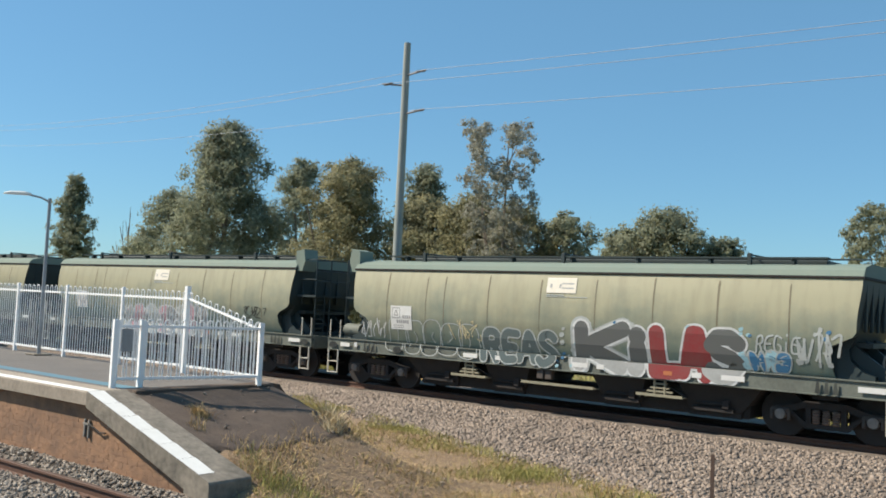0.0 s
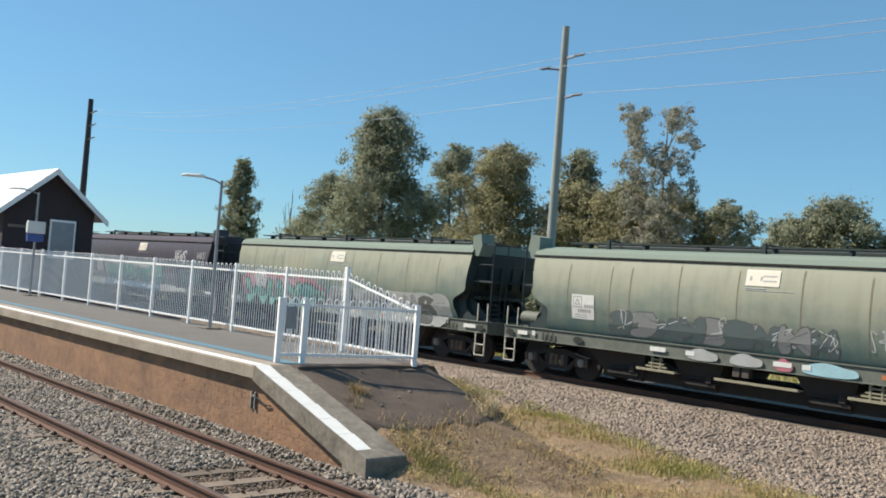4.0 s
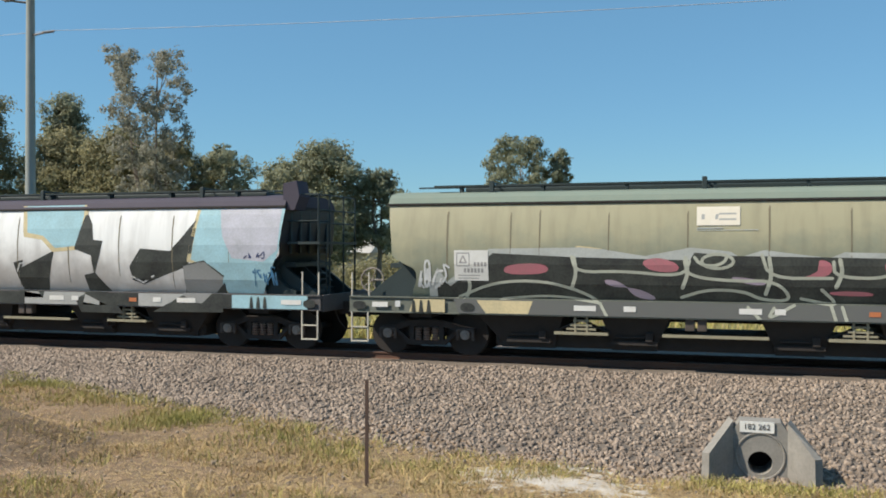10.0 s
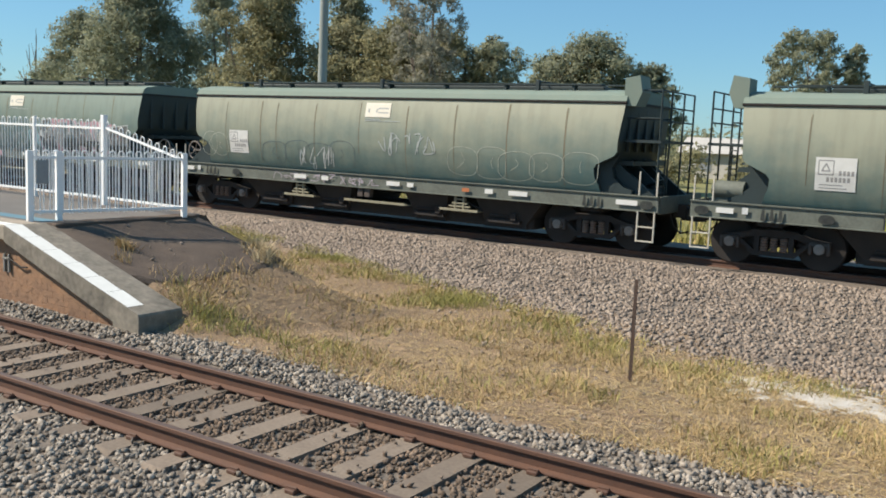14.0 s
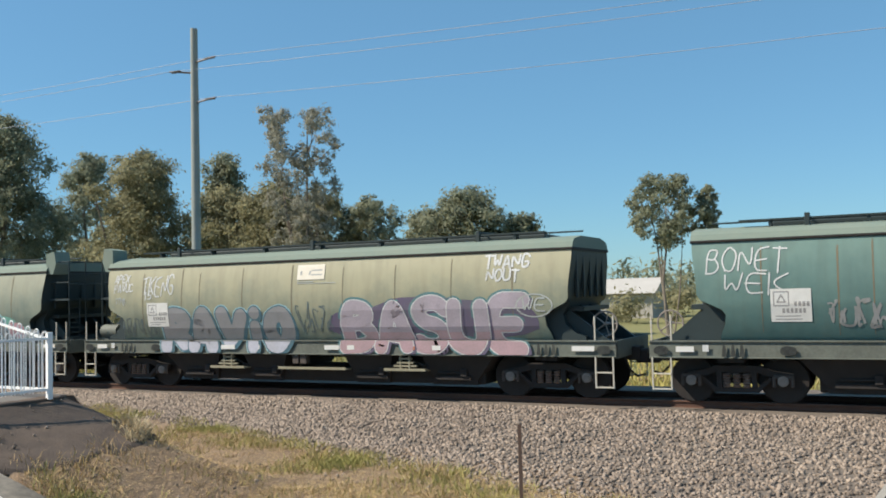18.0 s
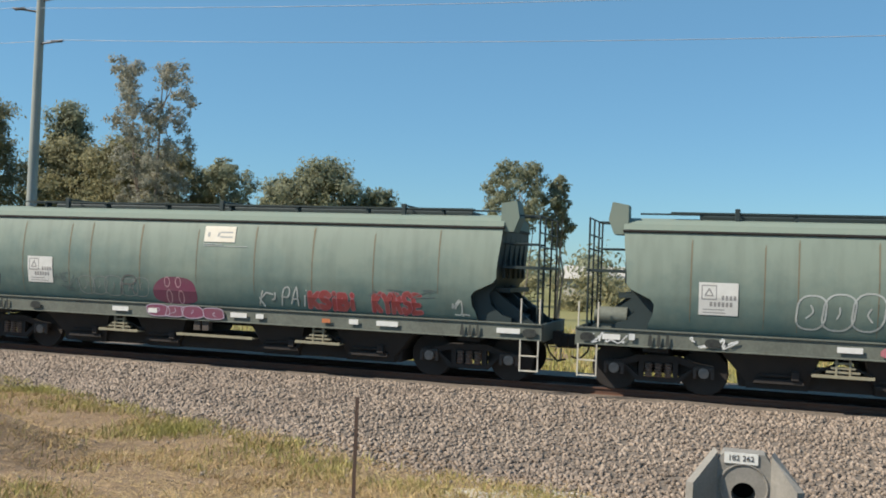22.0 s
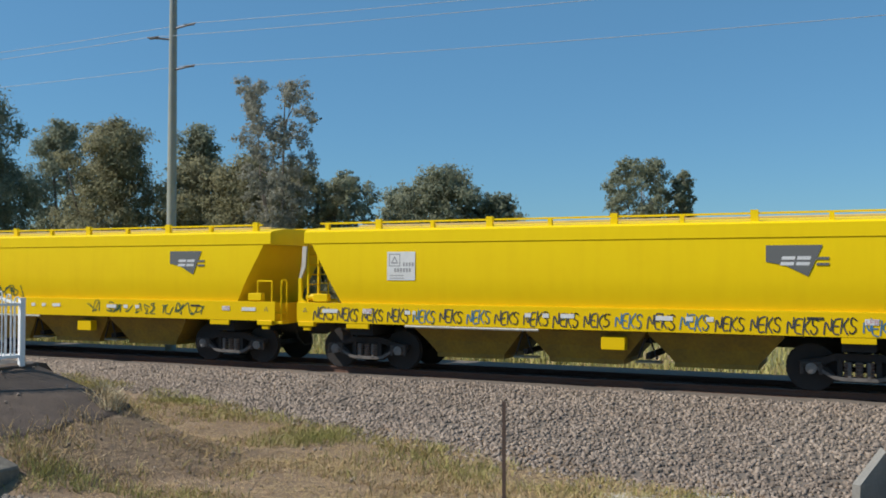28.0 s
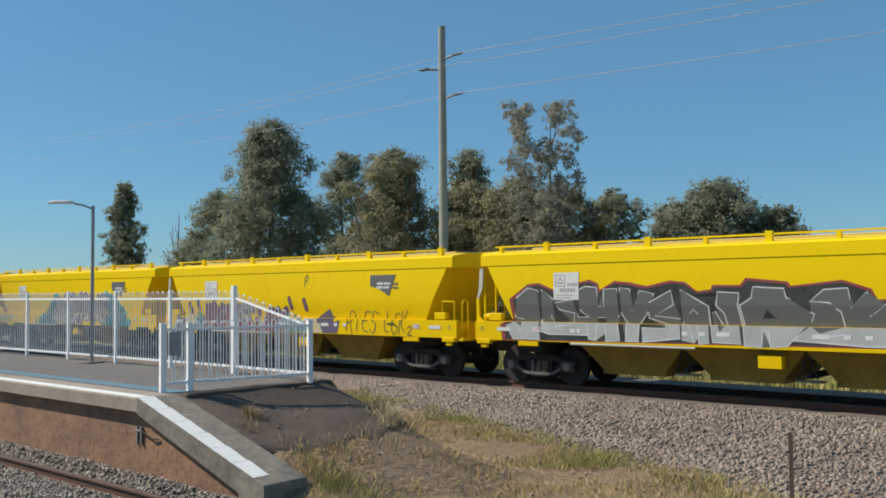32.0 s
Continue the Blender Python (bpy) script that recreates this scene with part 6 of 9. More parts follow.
def yellow_meshes():
    o = {}
    bm = bmesh.new()
    zs = [1.2, 1.57, 1.8, 2.0, 2.2, 2.5, 2.8, 3.0]

    def length(z):
        return 5.80 + 0.86 * max(0.0, (z - 1.5) / 1.5)
    us = [i / 20 for i in range(21)]
    g = {}
    for side in (-1, 1):
        for j, z in enumerate(zs):
            for i, u in enumerate(us):
                g[side, i, j] = bm.verts.new(((2 * u - 1) * length(z), side * yellow_width(z), z))
    for side in (-1, 1):
        for i in range(20):
            for j in range(len(zs) - 1):
                bm.faces.new((g[side, i, j], g[side, i + 1, j], g[side, i + 1, j + 1], g[side, i, j + 1]))
    for i in (0, 20):
        for j in range(len(zs) - 1):
            bm.faces.new((g[-1, i, j], g[1, i, j], g[1, i, j + 1], g[-1, i, j + 1]))
    for i in range(20):
        bm.faces.new((g[-1, i, 0], g[1, i, 0], g[1, i + 1, 0], g[-1, i + 1, 0]))
    o["body"] = mesh_of("hopper_body", bm, M["yellow"], True)
    bm = bmesh.new()
    prism(bm, [(-1.44, 2.985), (-1.458, 3.0), (-1.45, 3.27), (-1.40, 3.31), (-0.8, 3.40), (0.8, 3.40), (1.40, 3.31), (1.45, 3.27), (1.458, 3.0), (1.44, 2.985)], -6.86, 6.86)
    o["roof"] = mesh_of("roof", bm, M["yellow"])
    bm = bmesh.new()
    prism(bm, [(-1.46, 1.10), (-1.50, 1.105), (-1.50, 1.57), (-1.36, 1.575), (-1.36, 1.545), (-1.46, 1.54)], -7.03, 7.03)
    o["sill"] = mesh_of("side_sill", bm, M["yellow"])
    bm = bmesh.new()
    box(bm, -0.025, 0.025, -1.455, 1.455, 1.02, 1.535)
    o["beam"] = mesh_of("end_beam", bm, M["yellow"])
    bm = bmesh.new()
    box(bm, -7.2, 7.2, -0.22, 0.22, 0.78, 1.1)
    for s in (-1, 1):
        box(bm, s * 5.35 - 0.3, s * 5.35 + 0.3, -1.3, 1.3, 0.82, 1.5)
    o["underframe"] = mesh_of("underframe", bm, M["dark_steel"])
    bm = bmesh.new()
    for x in (0.0,):
        loft(bm, [[(x + sx * a, sy * b, z) for sx, sy in ((-1, -1), (1, -1), (1, 1), (-1, 1))] for a, b, z in ((1.33, 1.24, 1.3), (1.31, 1.18, 1.02), (1.06, 1.04, 0.74), (0.82, 0.96, 0.46), (0.82, 0.96, 0.36))])
    o["hoppers"] = mesh_of("discharge_hopper", bm, M["yellow_grime"])
    bm = bmesh.new()
    box(bm, -6.5, 6.5, -1.30, -1.24, 3.46, 3.50)
    for i in range(10):
        x = -6.3 + 1.4 * i
        e = 0.075 if i % 2 else 0.045
        box(bm, x - e, x + e, -1.32, -1.22, 3.31, 3.55 if i % 2 else 3.47)
    o["roof_rail"] = mesh_of("roof_rail", bm, M["yellow"])
    bm = bmesh.new()
    box(bm, -5.9, 6.2, -0.5, 0.5, 3.40, 3.47, 0.02)
    o["hatch"] = mesh_of("roof_hatch", bm, M["dusty_hatch"])
    bm = bmesh.new()
    rod(bm, (-4.1, -1.475, 1.07), (-0.9, -1.475, 1.07), 0.032, 8)
    o["pipe"] = mesh_of("brake_pipe", bm, M["step_paint"])
    bm = bmesh.new()
    prism(bm, [(-7.03, 1.57), (-6.80, 1.57), (-6.93, 1.68), (-6.955, 2.16), (-7.03, 2.16)], -1.44, -1.37, "y")
    o["end_post"] = mesh_of("end_post", bm, M["yellow"])
    bm = bmesh.new()
    prism(bm, [(-7.02, 2.16), (-6.96, 2.16), (-6.84, 2.42), (-6.80, 2.93), (-6.92, 2.93), (-6.95, 2.44)], -1.43, -1.38, "y")
    o["brake_lever"] = mesh_of("brake_lever", bm, M["step_paint"])
    bm = bmesh.new()
    rod(bm, (-6.86, -1.3, 1.70), (-6.45, -1.3, 1.70), 0.085, 10)
    o["brake_cylinder"] = mesh_of("brake_cylinder", bm, M["yellow"], True)
    bm = bmesh.new()
    pts = [(7.16, -1.40, 1.08), (7.16, -1.40, 2.02), (7.16, -1.36, 2.10), (7.16, -1.20, 2.10), (7.16, -1.16, 2.02), (7.16, -1.16, 1.08)]
    for p0, p1 in zip(pts, pts[1:]):
        rod(bm, p0, p1, 0.022, 6)
    rod(bm, (7.16, -1.40, 1.3), (7.02, -1.40, 1.3), 0.02, 6)
    rod(bm, (7.16, -1.16, 1.3), (7.02, -1.16, 1.3), 0.02, 6)
    o["end_handrail"] = mesh_of("end_handrail", bm, M["yellow"])
    bm = bmesh.new()
    box(bm, 7.0, 7.24, -1.46, -1.12, 1.03, 1.1, 0.01)
    o["end_step"] = mesh_of("end_step", bm, M["yellow"])
    bm = bmesh.new()
    box(bm, -0.05, 0.05, -1.02, 1.02, 0.50, 0.62)
    for q in (-1, 1):
        rod(bm, (q * 0.2, -1.1, 0.5), (q * 0.05, -1.1, 0.95), 0.02, 5)
    o["gate_gear"] = mesh_of("gate_gear", bm, M["dark_steel"])
    bm = bmesh.new()
    box(bm, -0.26, 0.26, -1.08, -0.8, 0.42, 0.46, 0.006)
    o["gate_ledge"] = mesh_of("gate_ledge", bm, M["pale_ledge"])
    bm = bmesh.new()
    for y in (-1.36, -0.9):
        box(bm, 6.78, 6.82, y - 0.02, y + 0.02, 1.55, 3.0)
    box(bm, 6.78, 6.82, -1.36, -0.9, 1.60, 1.64)
    b2 = bmesh.new()
    box(b2, 6.79, 6.81, -1.36, -0.9, 0.0, 0.03)
    o["rung"] = mesh_of("rung", b2, M["yellow"])
    b2 = bmesh.new()
    pts = [(6.9, -1.42, 1.57), (6.9, -1.42, 2.08), (6.48, -1.42, 2.08), (6.48, -1.42, 1.57)]
    for p0, p1 in zip(pts, pts[1:]):
        rod(b2, p0, p1, 0.02, 6)
    o["grab_rail"] = mesh_of("grab_rail", b2, M["yellow"])
    o["end_ladder"] = mesh_of("end_ladder", bm, M["yellow"])
    bm = bmesh.new()
    box(bm, -0.2, 0.2, -1.46, -1.30, 1.60, 1.78, 0.01)
    o["tool_box"] = mesh_of("tool_box", bm, M["yellow"])
    bm = bmesh.new()
    box(bm, -0.3, 0.3, -1.495, -1.44, 0.98, 1.1, 0.008)
    o["pad"] = mesh_of("sill_bracket", bm, M["yellow"])
    bm = bmesh.new()
    box(bm, -0.22, 0.22, -1.53, -1.40, 1.0, 1.115, 0.01)
    box(bm, -0.10, 0.10, -1.50, -1.42, 0.90, 1.0, 0.01)
    o["brackets"] = mesh_of("step_bracket", bm, M["yellow"])
    bm = bmesh.new()
    box(bm, 0.45, 0.95, -1.42, -1.2, 0.70, 0.97, 0.01)
    o["gate_box"] = mesh_of("gate_box", bm, M["yellow"])
    return o


YM = yellow_meshes()


def yellow_wagon(k, label):
    w = thing("grain_hopper_wagon", label, "freight wagon", "wagons of the grain train")
    for name, key in (("hopper_body", "body"), ("roof", "roof"), ("side_sill", "sill"), ("underframe", "underframe"), ("roof_rail", "roof_rail"), ("roof_hatch", "hatch")):
        piece(name, YM[key], w)
    piece("coupler", GM["coupler"], w, pose(6.8, 0, 0))
    piece("coupler", GM["coupler"], w, pose(-6.8, 0, 0, 0, 0, 180))
    piece("air_hose", GM["hose"], w, pose(6.85, 0, 0))
    piece("air_hose", GM["hose"], w, pose(-6.85, 0, 0, 0, 0, 180))
    piece("side_sill", YM["sill"], w, pose(0, 0, 0, 0, 0, 180))
    for x in (-7.0, 7.0):
        piece("end_beam", YM["beam"], w, pose(x, 0, 0))
    for x in (-2.7, 0.0, 2.7):
        piece("discharge_hopper", YM["hoppers"], w, pose(x, 0, 0))
    piece("roof_rail", YM["roof_rail"], w, pose(0, 0, 0, 0, 0, 180))
    for turn, sx in ((0, -1), (180, 1)):
        l = piece("end_ladder", YM["end_ladder"], w, Matrix.Diagonal((sx, -sx, 1, 1)) if sx > 0 else Matrix.Diagonal((-1, 1, 1, 1)))
        for z in (1.75, 1.99, 2.23, 2.47, 2.71):
            piece("rung", YM["rung"], l, pose(0, 0, z))
        piece("grab_rail", YM["grab_rail"], w, pose(0, 0, 0, 0, 0, turn))
    for s in (-1, 1):
        piece("step_bracket", YM["brackets"], w, pose(s * 6.75, 0, 0))
        piece("step_bracket", YM["brackets"], w, pose(s * 6.75, 0, 0, 0, 0, 180))
        piece("sill_bracket", YM["pad"], w, pose(s * 5.35, 0, 0))
        piece("tool_box", YM["tool_box"], w, pose(s * 6.4, 0, 0))
    piece("gate_box", YM["gate_box"], w)
    for key in ("brake_pipe", "end_post", "brake_lever", "brake_cylinder", "end_handrail", "end_step"):
        piece(key, YM["pipe" if key == "brake_pipe" else key], w)
    for x in (-1.35, 1.35):
        piece("gate_gear", YM["gate_gear"], w, pose(x, 0, 0))
        piece("gate_ledge", YM["gate_ledge"], w, pose(x, 0, 0))
    bogie(w, -5.35, 0.85, True)
    bogie(w, 5.35, 0.85, True)
    return w


BODIES = ["tan", "tan", "tan", "plum", "mid", "mid", "plum", "mid", "teal", "silver", "tan", "grey", "mid", "mid", "mid", "tan", "teal", "teal", "grey", "grey"]
FRAME = "-+-++-++-++-+-+-+-+-"   # the end that carries the ladder frame
TRAIN = []
for k, body in enumerate(BODIES):
    TRAIN.append((green_wagon(k, body, 1 if FRAME[k] == "+" else -1, "weathered round-sided grain hopper wagon"), JOINT0 + GREEN_L * (k + 0.5)))
for k in range(7):
    TRAIN.append((yellow_wagon(k, "bright yellow grain hopper wagon"), JOINT0 + GREEN_L * 20 + YELLOW_L * (k + 0.5)))


# ---- painted marks on the wagon sides ----
def paint(name, rgb, rough=0.5):
    M[name] = material("spray_" + name, rgb, rough, second=tuple(c * 0.5 + g * 0.32 for c, g in zip(rgb, (0.22, 0.24, 0.20))), scale=2.2, fine=22, spec=0.25)


for nm, rgb in dict(p_white=(0.74, 0.74, 0.73), p_pale=(0.50, 0.52, 0.50), p_black=(0.018, 0.018, 0.02), p_grey=(0.30, 0.30, 0.30), p_dgrey=(0.13, 0.13, 0.13), p_silver=(0.45, 0.45, 0.44),
                    p_red=(0.30, 0.035, 0.04), p_maroon=(0.20, 0.035, 0.09), p_pink=(0.62, 0.36, 0.40), p_rose=(0.52, 0.16, 0.20), p_lilac=(0.42, 0.33, 0.42), p_purple=(0.13, 0.10, 0.17),
                    p_mint=(0.20, 0.52, 0.43), p_teal=(0.06, 0.30, 0.27), p_cyan=(0.05, 0.36, 0.38), p_sky=(0.38, 0.62, 0.70), p_blue=(0.05, 0.20, 0.38), p_navy=(0.05, 0.06, 0.17),
                    p_orange=(0.55, 0.17, 0.06), p_cream=(0.70, 0.58, 0.34), p_yellow=(0.50, 0.46, 0.14), p_lime=(0.32, 0.36, 0.05), p_forest=(0.02, 0.085, 0.035), p_ink=(0.03, 0.03, 0.06), p_slate=(0.115, 0.15, 0.155), p_mist=(0.56, 0.56, 0.64), p_cream_pale=(0.52, 0.53, 0.44),
                    p_lilac_pale=(0.46, 0.39, 0.45), p_bluegrey=(0.06, 0.15, 0.20), p_teal_grey=(0.10, 0.23, 0.25), p_dust=(0.28, 0.275, 0.29), p_rose_dust=(0.50, 0.33, 0.36), p_turquoise=(0.06, 0.42, 0.44), p_deep_teal=(0.025, 0.17, 0.22)).items():
    paint(nm, rgb)


class Side:
    """Lays flat shapes, drawn in metres along and up the wagon, onto its near side."""

    def __init__(self, wagon, width, sill_y, sill_top):
        self.wagon, self.width, self.sill_y, self.sill_top = wagon, width, sill_y, sill_top
        self.cuts = [sill_top] + [z for z in (1.45, 1.6, 1.8, 2.0, 2.2, 2.4, 2.6, 2.8, 3.0, 3.1) if z > sill_top + 0.01]
        self.low, self.high = (0.965, 3.25) if sill_top < 1.5 else (1.115, 2.98)

    def y(self, z, layer):
        d = 0.002 + 0.0012 * layer + 0.00005 * (len(self.faces) % 20)
        return -(self.width(z) + d) if z > self.sill_top else -(self.sill_y + d)

    def begin(self):
        self.verts, self.faces, self.mats, self.index = [], [], [], {}

    def slot(self, mat):
        if mat not in self.index:
            self.index[mat] = len(self.index)
        return self.index[mat]

    def quad(self, pts, mat, layer):
        mid = sum(p[1] for p in pts) / len(pts)
        on_body = mid > self.sill_top
        k = len(self.verts)
        for x, z in pts:
            zz = max(z, self.sill_top + 0.003) if on_body else min(z, self.sill_top - 0.003)
            self.verts.append((x, self.y(zz, layer), zz))
        self.faces.append(tuple(range(k, k + len(pts))))
        self.mats.append(self.slot(mat))

    def polygon(self, pts, mat, layer=0):
        """Fill, cut into strips so that it follows the curved side."""
        bm = bmesh.new()
        bm.faces.new([bm.verts.new((x, 0, z)) for x, z in pts])
        bmesh.ops.triangulate(bm, faces=bm.faces[:])
        zs = [p[1] for p in pts]
        for c in self.cuts:
            if min(zs) < c < max(zs):
                bmesh.ops.bisect_plane(bm, geom=bm.verts[:] + bm.edges[:] + bm.faces[:], plane_co=(0, 0, c), plane_no=(0, 0, 1))
        for f in bm.faces:
            self.quad([(v.co.x, v.co.z) for v in f.verts], mat, layer)
        bm.free()

    def convex(self, pts, mat, layer):
        """A convex patch, kept between the bottom of the sill and the eave and cut where the side bends."""
        if max(p[1] for p in pts) < self.low or min(p[1] for p in pts) > self.high:
            return
        pts = above(below(pts, self.high), self.low)
        if len(pts) < 3:
            return
        lo, hi = min(p[1] for p in pts), max(p[1] for p in pts)
        for c in self.cuts:
            if lo < c < hi:
                under = below(pts, c)
                if len(under) > 2:
                    self.quad(under, mat, layer)
                pts = above(pts, c)
                if len(pts) < 3:
                    return
        self.quad(pts, mat, layer)

    def stroke(self, pts, w, mat, layer=0, top=None):
        """A thick line with round ends and joints; top: paint only what lies under this height."""
        patches = []
        for (x0, z0), (x1, z1) in zip(pts, pts[1:]):
            n = math.hypot(x1 - x0, z1 - z0) or 1e-6
            px, pz = -(z1 - z0) / n * w / 2, (x1 - x0) / n * w / 2
            patches.append([(x0 - px, z0 - pz), (x1 - px, z1 - pz), (x1 + px, z1 + pz), (x0 + px, z0 + pz)])
        m = 12 if w > 0.1 else 6
        for x, z in pts:
            patches.append([(x + w / 2 * math.cos(2 * math.pi * j / m), z + w / 2 * math.sin(2 * math.pi * j / m)) for j in range(m)])
        for p in patches:
            if top is not None:
                p = below(p, top)
                if len(p) < 3:
                    continue
            self.convex(p, mat, layer)

    def ribbon(self, pts, w, mat, layer=0, closed=False):
        if closed:
            pts = pts + pts[:1]
        edge = []
        for i, (x, z) in enumerate(pts):
            (xa, za), (xb, zb) = pts[max(0, i - 1)], pts[min(len(pts) - 1, i + 1)]
            if closed and i in (0, len(pts) - 1):
                (xa, za), (xb, zb) = pts[-2], pts[1]
            n = math.hypot(xb - xa, zb - za) or 1e-6
            px, pz = -(zb - za) / n * w / 2, (xb - xa) / n * w / 2
            edge.append(((x - px, z - pz), (x + px, z + pz)))
        for (a0, b0), (a1, b1) in zip(edge, edge[1:]):
            self.quad([a0, a1, b1, b0], mat, layer)

    def end(self, name, label=""):
        if not self.faces:
            return None
        me = bpy.data.meshes.new(name)
        me.from_pydata(self.verts, [], self.faces)
        for m in self.index:
            me.materials.append(M[m])
        me.polygons.foreach_set("material_index", self.mats)
        # every face looks outwards
        flip = [p.index for p in me.polygons if p.normal.y > 0]
        if flip or name == "scrawled_sign":
            bm = bmesh.new()
            bm.from_mesh(me)
            bm.faces.ensure_lookup_table()
            bmesh.ops.reverse_faces(bm, faces=[bm.faces[i] for i in flip])
            if name == "scrawled_sign":
                bmesh.ops.remove_doubles(bm, verts=bm.verts, dist=0.0005)
            bm.to_mesh(me)
            bm.free()
        ob = new(name, me)
        ob.parent = self.wagon
        if label:
            ob["label"] = label
        return ob


def rounded(pts, times=2):
    for _ in range(times):
        out = []
        for (ax, az), (bx, bz) in zip(pts, pts[1:] + pts[:1]):
            out += [(ax * 0.75 + bx * 0.25, az * 0.75 + bz * 0.25), (ax * 0.25 + bx * 0.75, az * 0.25 + bz * 0.75)]
        pts = out
    return pts


def below(pts, level):
    """The part of an outline that lies under a level."""
    out = []
    for (ax, az), (bx, bz) in zip(pts, pts[1:] + pts[:1]):
        if az < level:
            out.append((ax, az))
        if (az < level) != (bz < level):
            out.append((ax + (bx - ax) * (level - az) / (bz - az), level))
    return out


def above(pts, level):
    """The part of an outline that lies over a level."""
    return [(x, -z) for x, z in below([(x, -z) for x, z in pts], -level)]


def grown(pts, d):
    area = sum(a[0] * b[1] - b[0] * a[1] for a, b in zip(pts, pts[1:] + pts[:1]))
    s = 1 if area > 0 else -1
    out = []
    for i, p in enumerate(pts):
        a, b = pts[i - 1], pts[(i + 1) % len(pts)]
        dx, dz = b[0] - a[0], b[1] - a[1]
        n = math.hypot(dx, dz) or 1e-6
        out.append((p[0] + s * d * dz / n, p[1] - s * d * dx / n))
    return out


GLYPHS = [
    [(0.05, 0), (0.0, 0.95), (0.35, 1.0), (0.55, 0.62), (0.62, 1.0), (0.98, 0.92), (0.72, 0.45), (1.0, 0.05), (0.66, 0.0), (0.42, 0.38), (0.36, 0.0)],
    [(0.0, 0.05), (0.12, 0.9), (0.45, 1.05), (0.85, 0.9), (0.95, 0.0), (0.66, 0.0), (0.62, 0.30), (0.36, 0.30), (0.32, 0.0)],
    [(0.0, 0.35), (0.08, 0.98), (0.95, 1.0), (0.98, 0.72), (0.42, 0.70), (0.46, 0.58), (0.95, 0.55), (0.98, 0.08), (0.5, -0.03), (0.04, 0.08), (0.05, 0.28), (0.55, 0.28), (0.55, 0.36)],
    [(0.05, 0.0), (0.0, 0.95), (0.30, 1.02), (0.52, 0.55), (0.72, 1.02), (1.0, 0.95), (0.95, 0.0), (0.70, 0.02), (0.68, 0.45), (0.52, 0.2), (0.34, 0.45), (0.32, 0.0)],
    [(0.0, 0.02), (0.05, 1.0), (0.92, 0.98), (0.9, 0.74), (0.40, 0.72), (0.42, 0.60), (0.8, 0.60), (0.78, 0.42), (0.38, 0.40), (0.40, 0.26), (0.96, 0.28), (1.0, 0.0)],
    [(0.1, 0.0), (0.0, 0.6), (0.2, 1.0), (0.75, 1.03), (1.0, 0.7), (0.8, 0.62), (0.55, 0.78), (0.38, 0.58), (0.42, 0.3), (0.62, 0.26), (0.6, 0.42), (0.98, 0.44), (0.92, 0.05), (0.5, -0.04)],
]


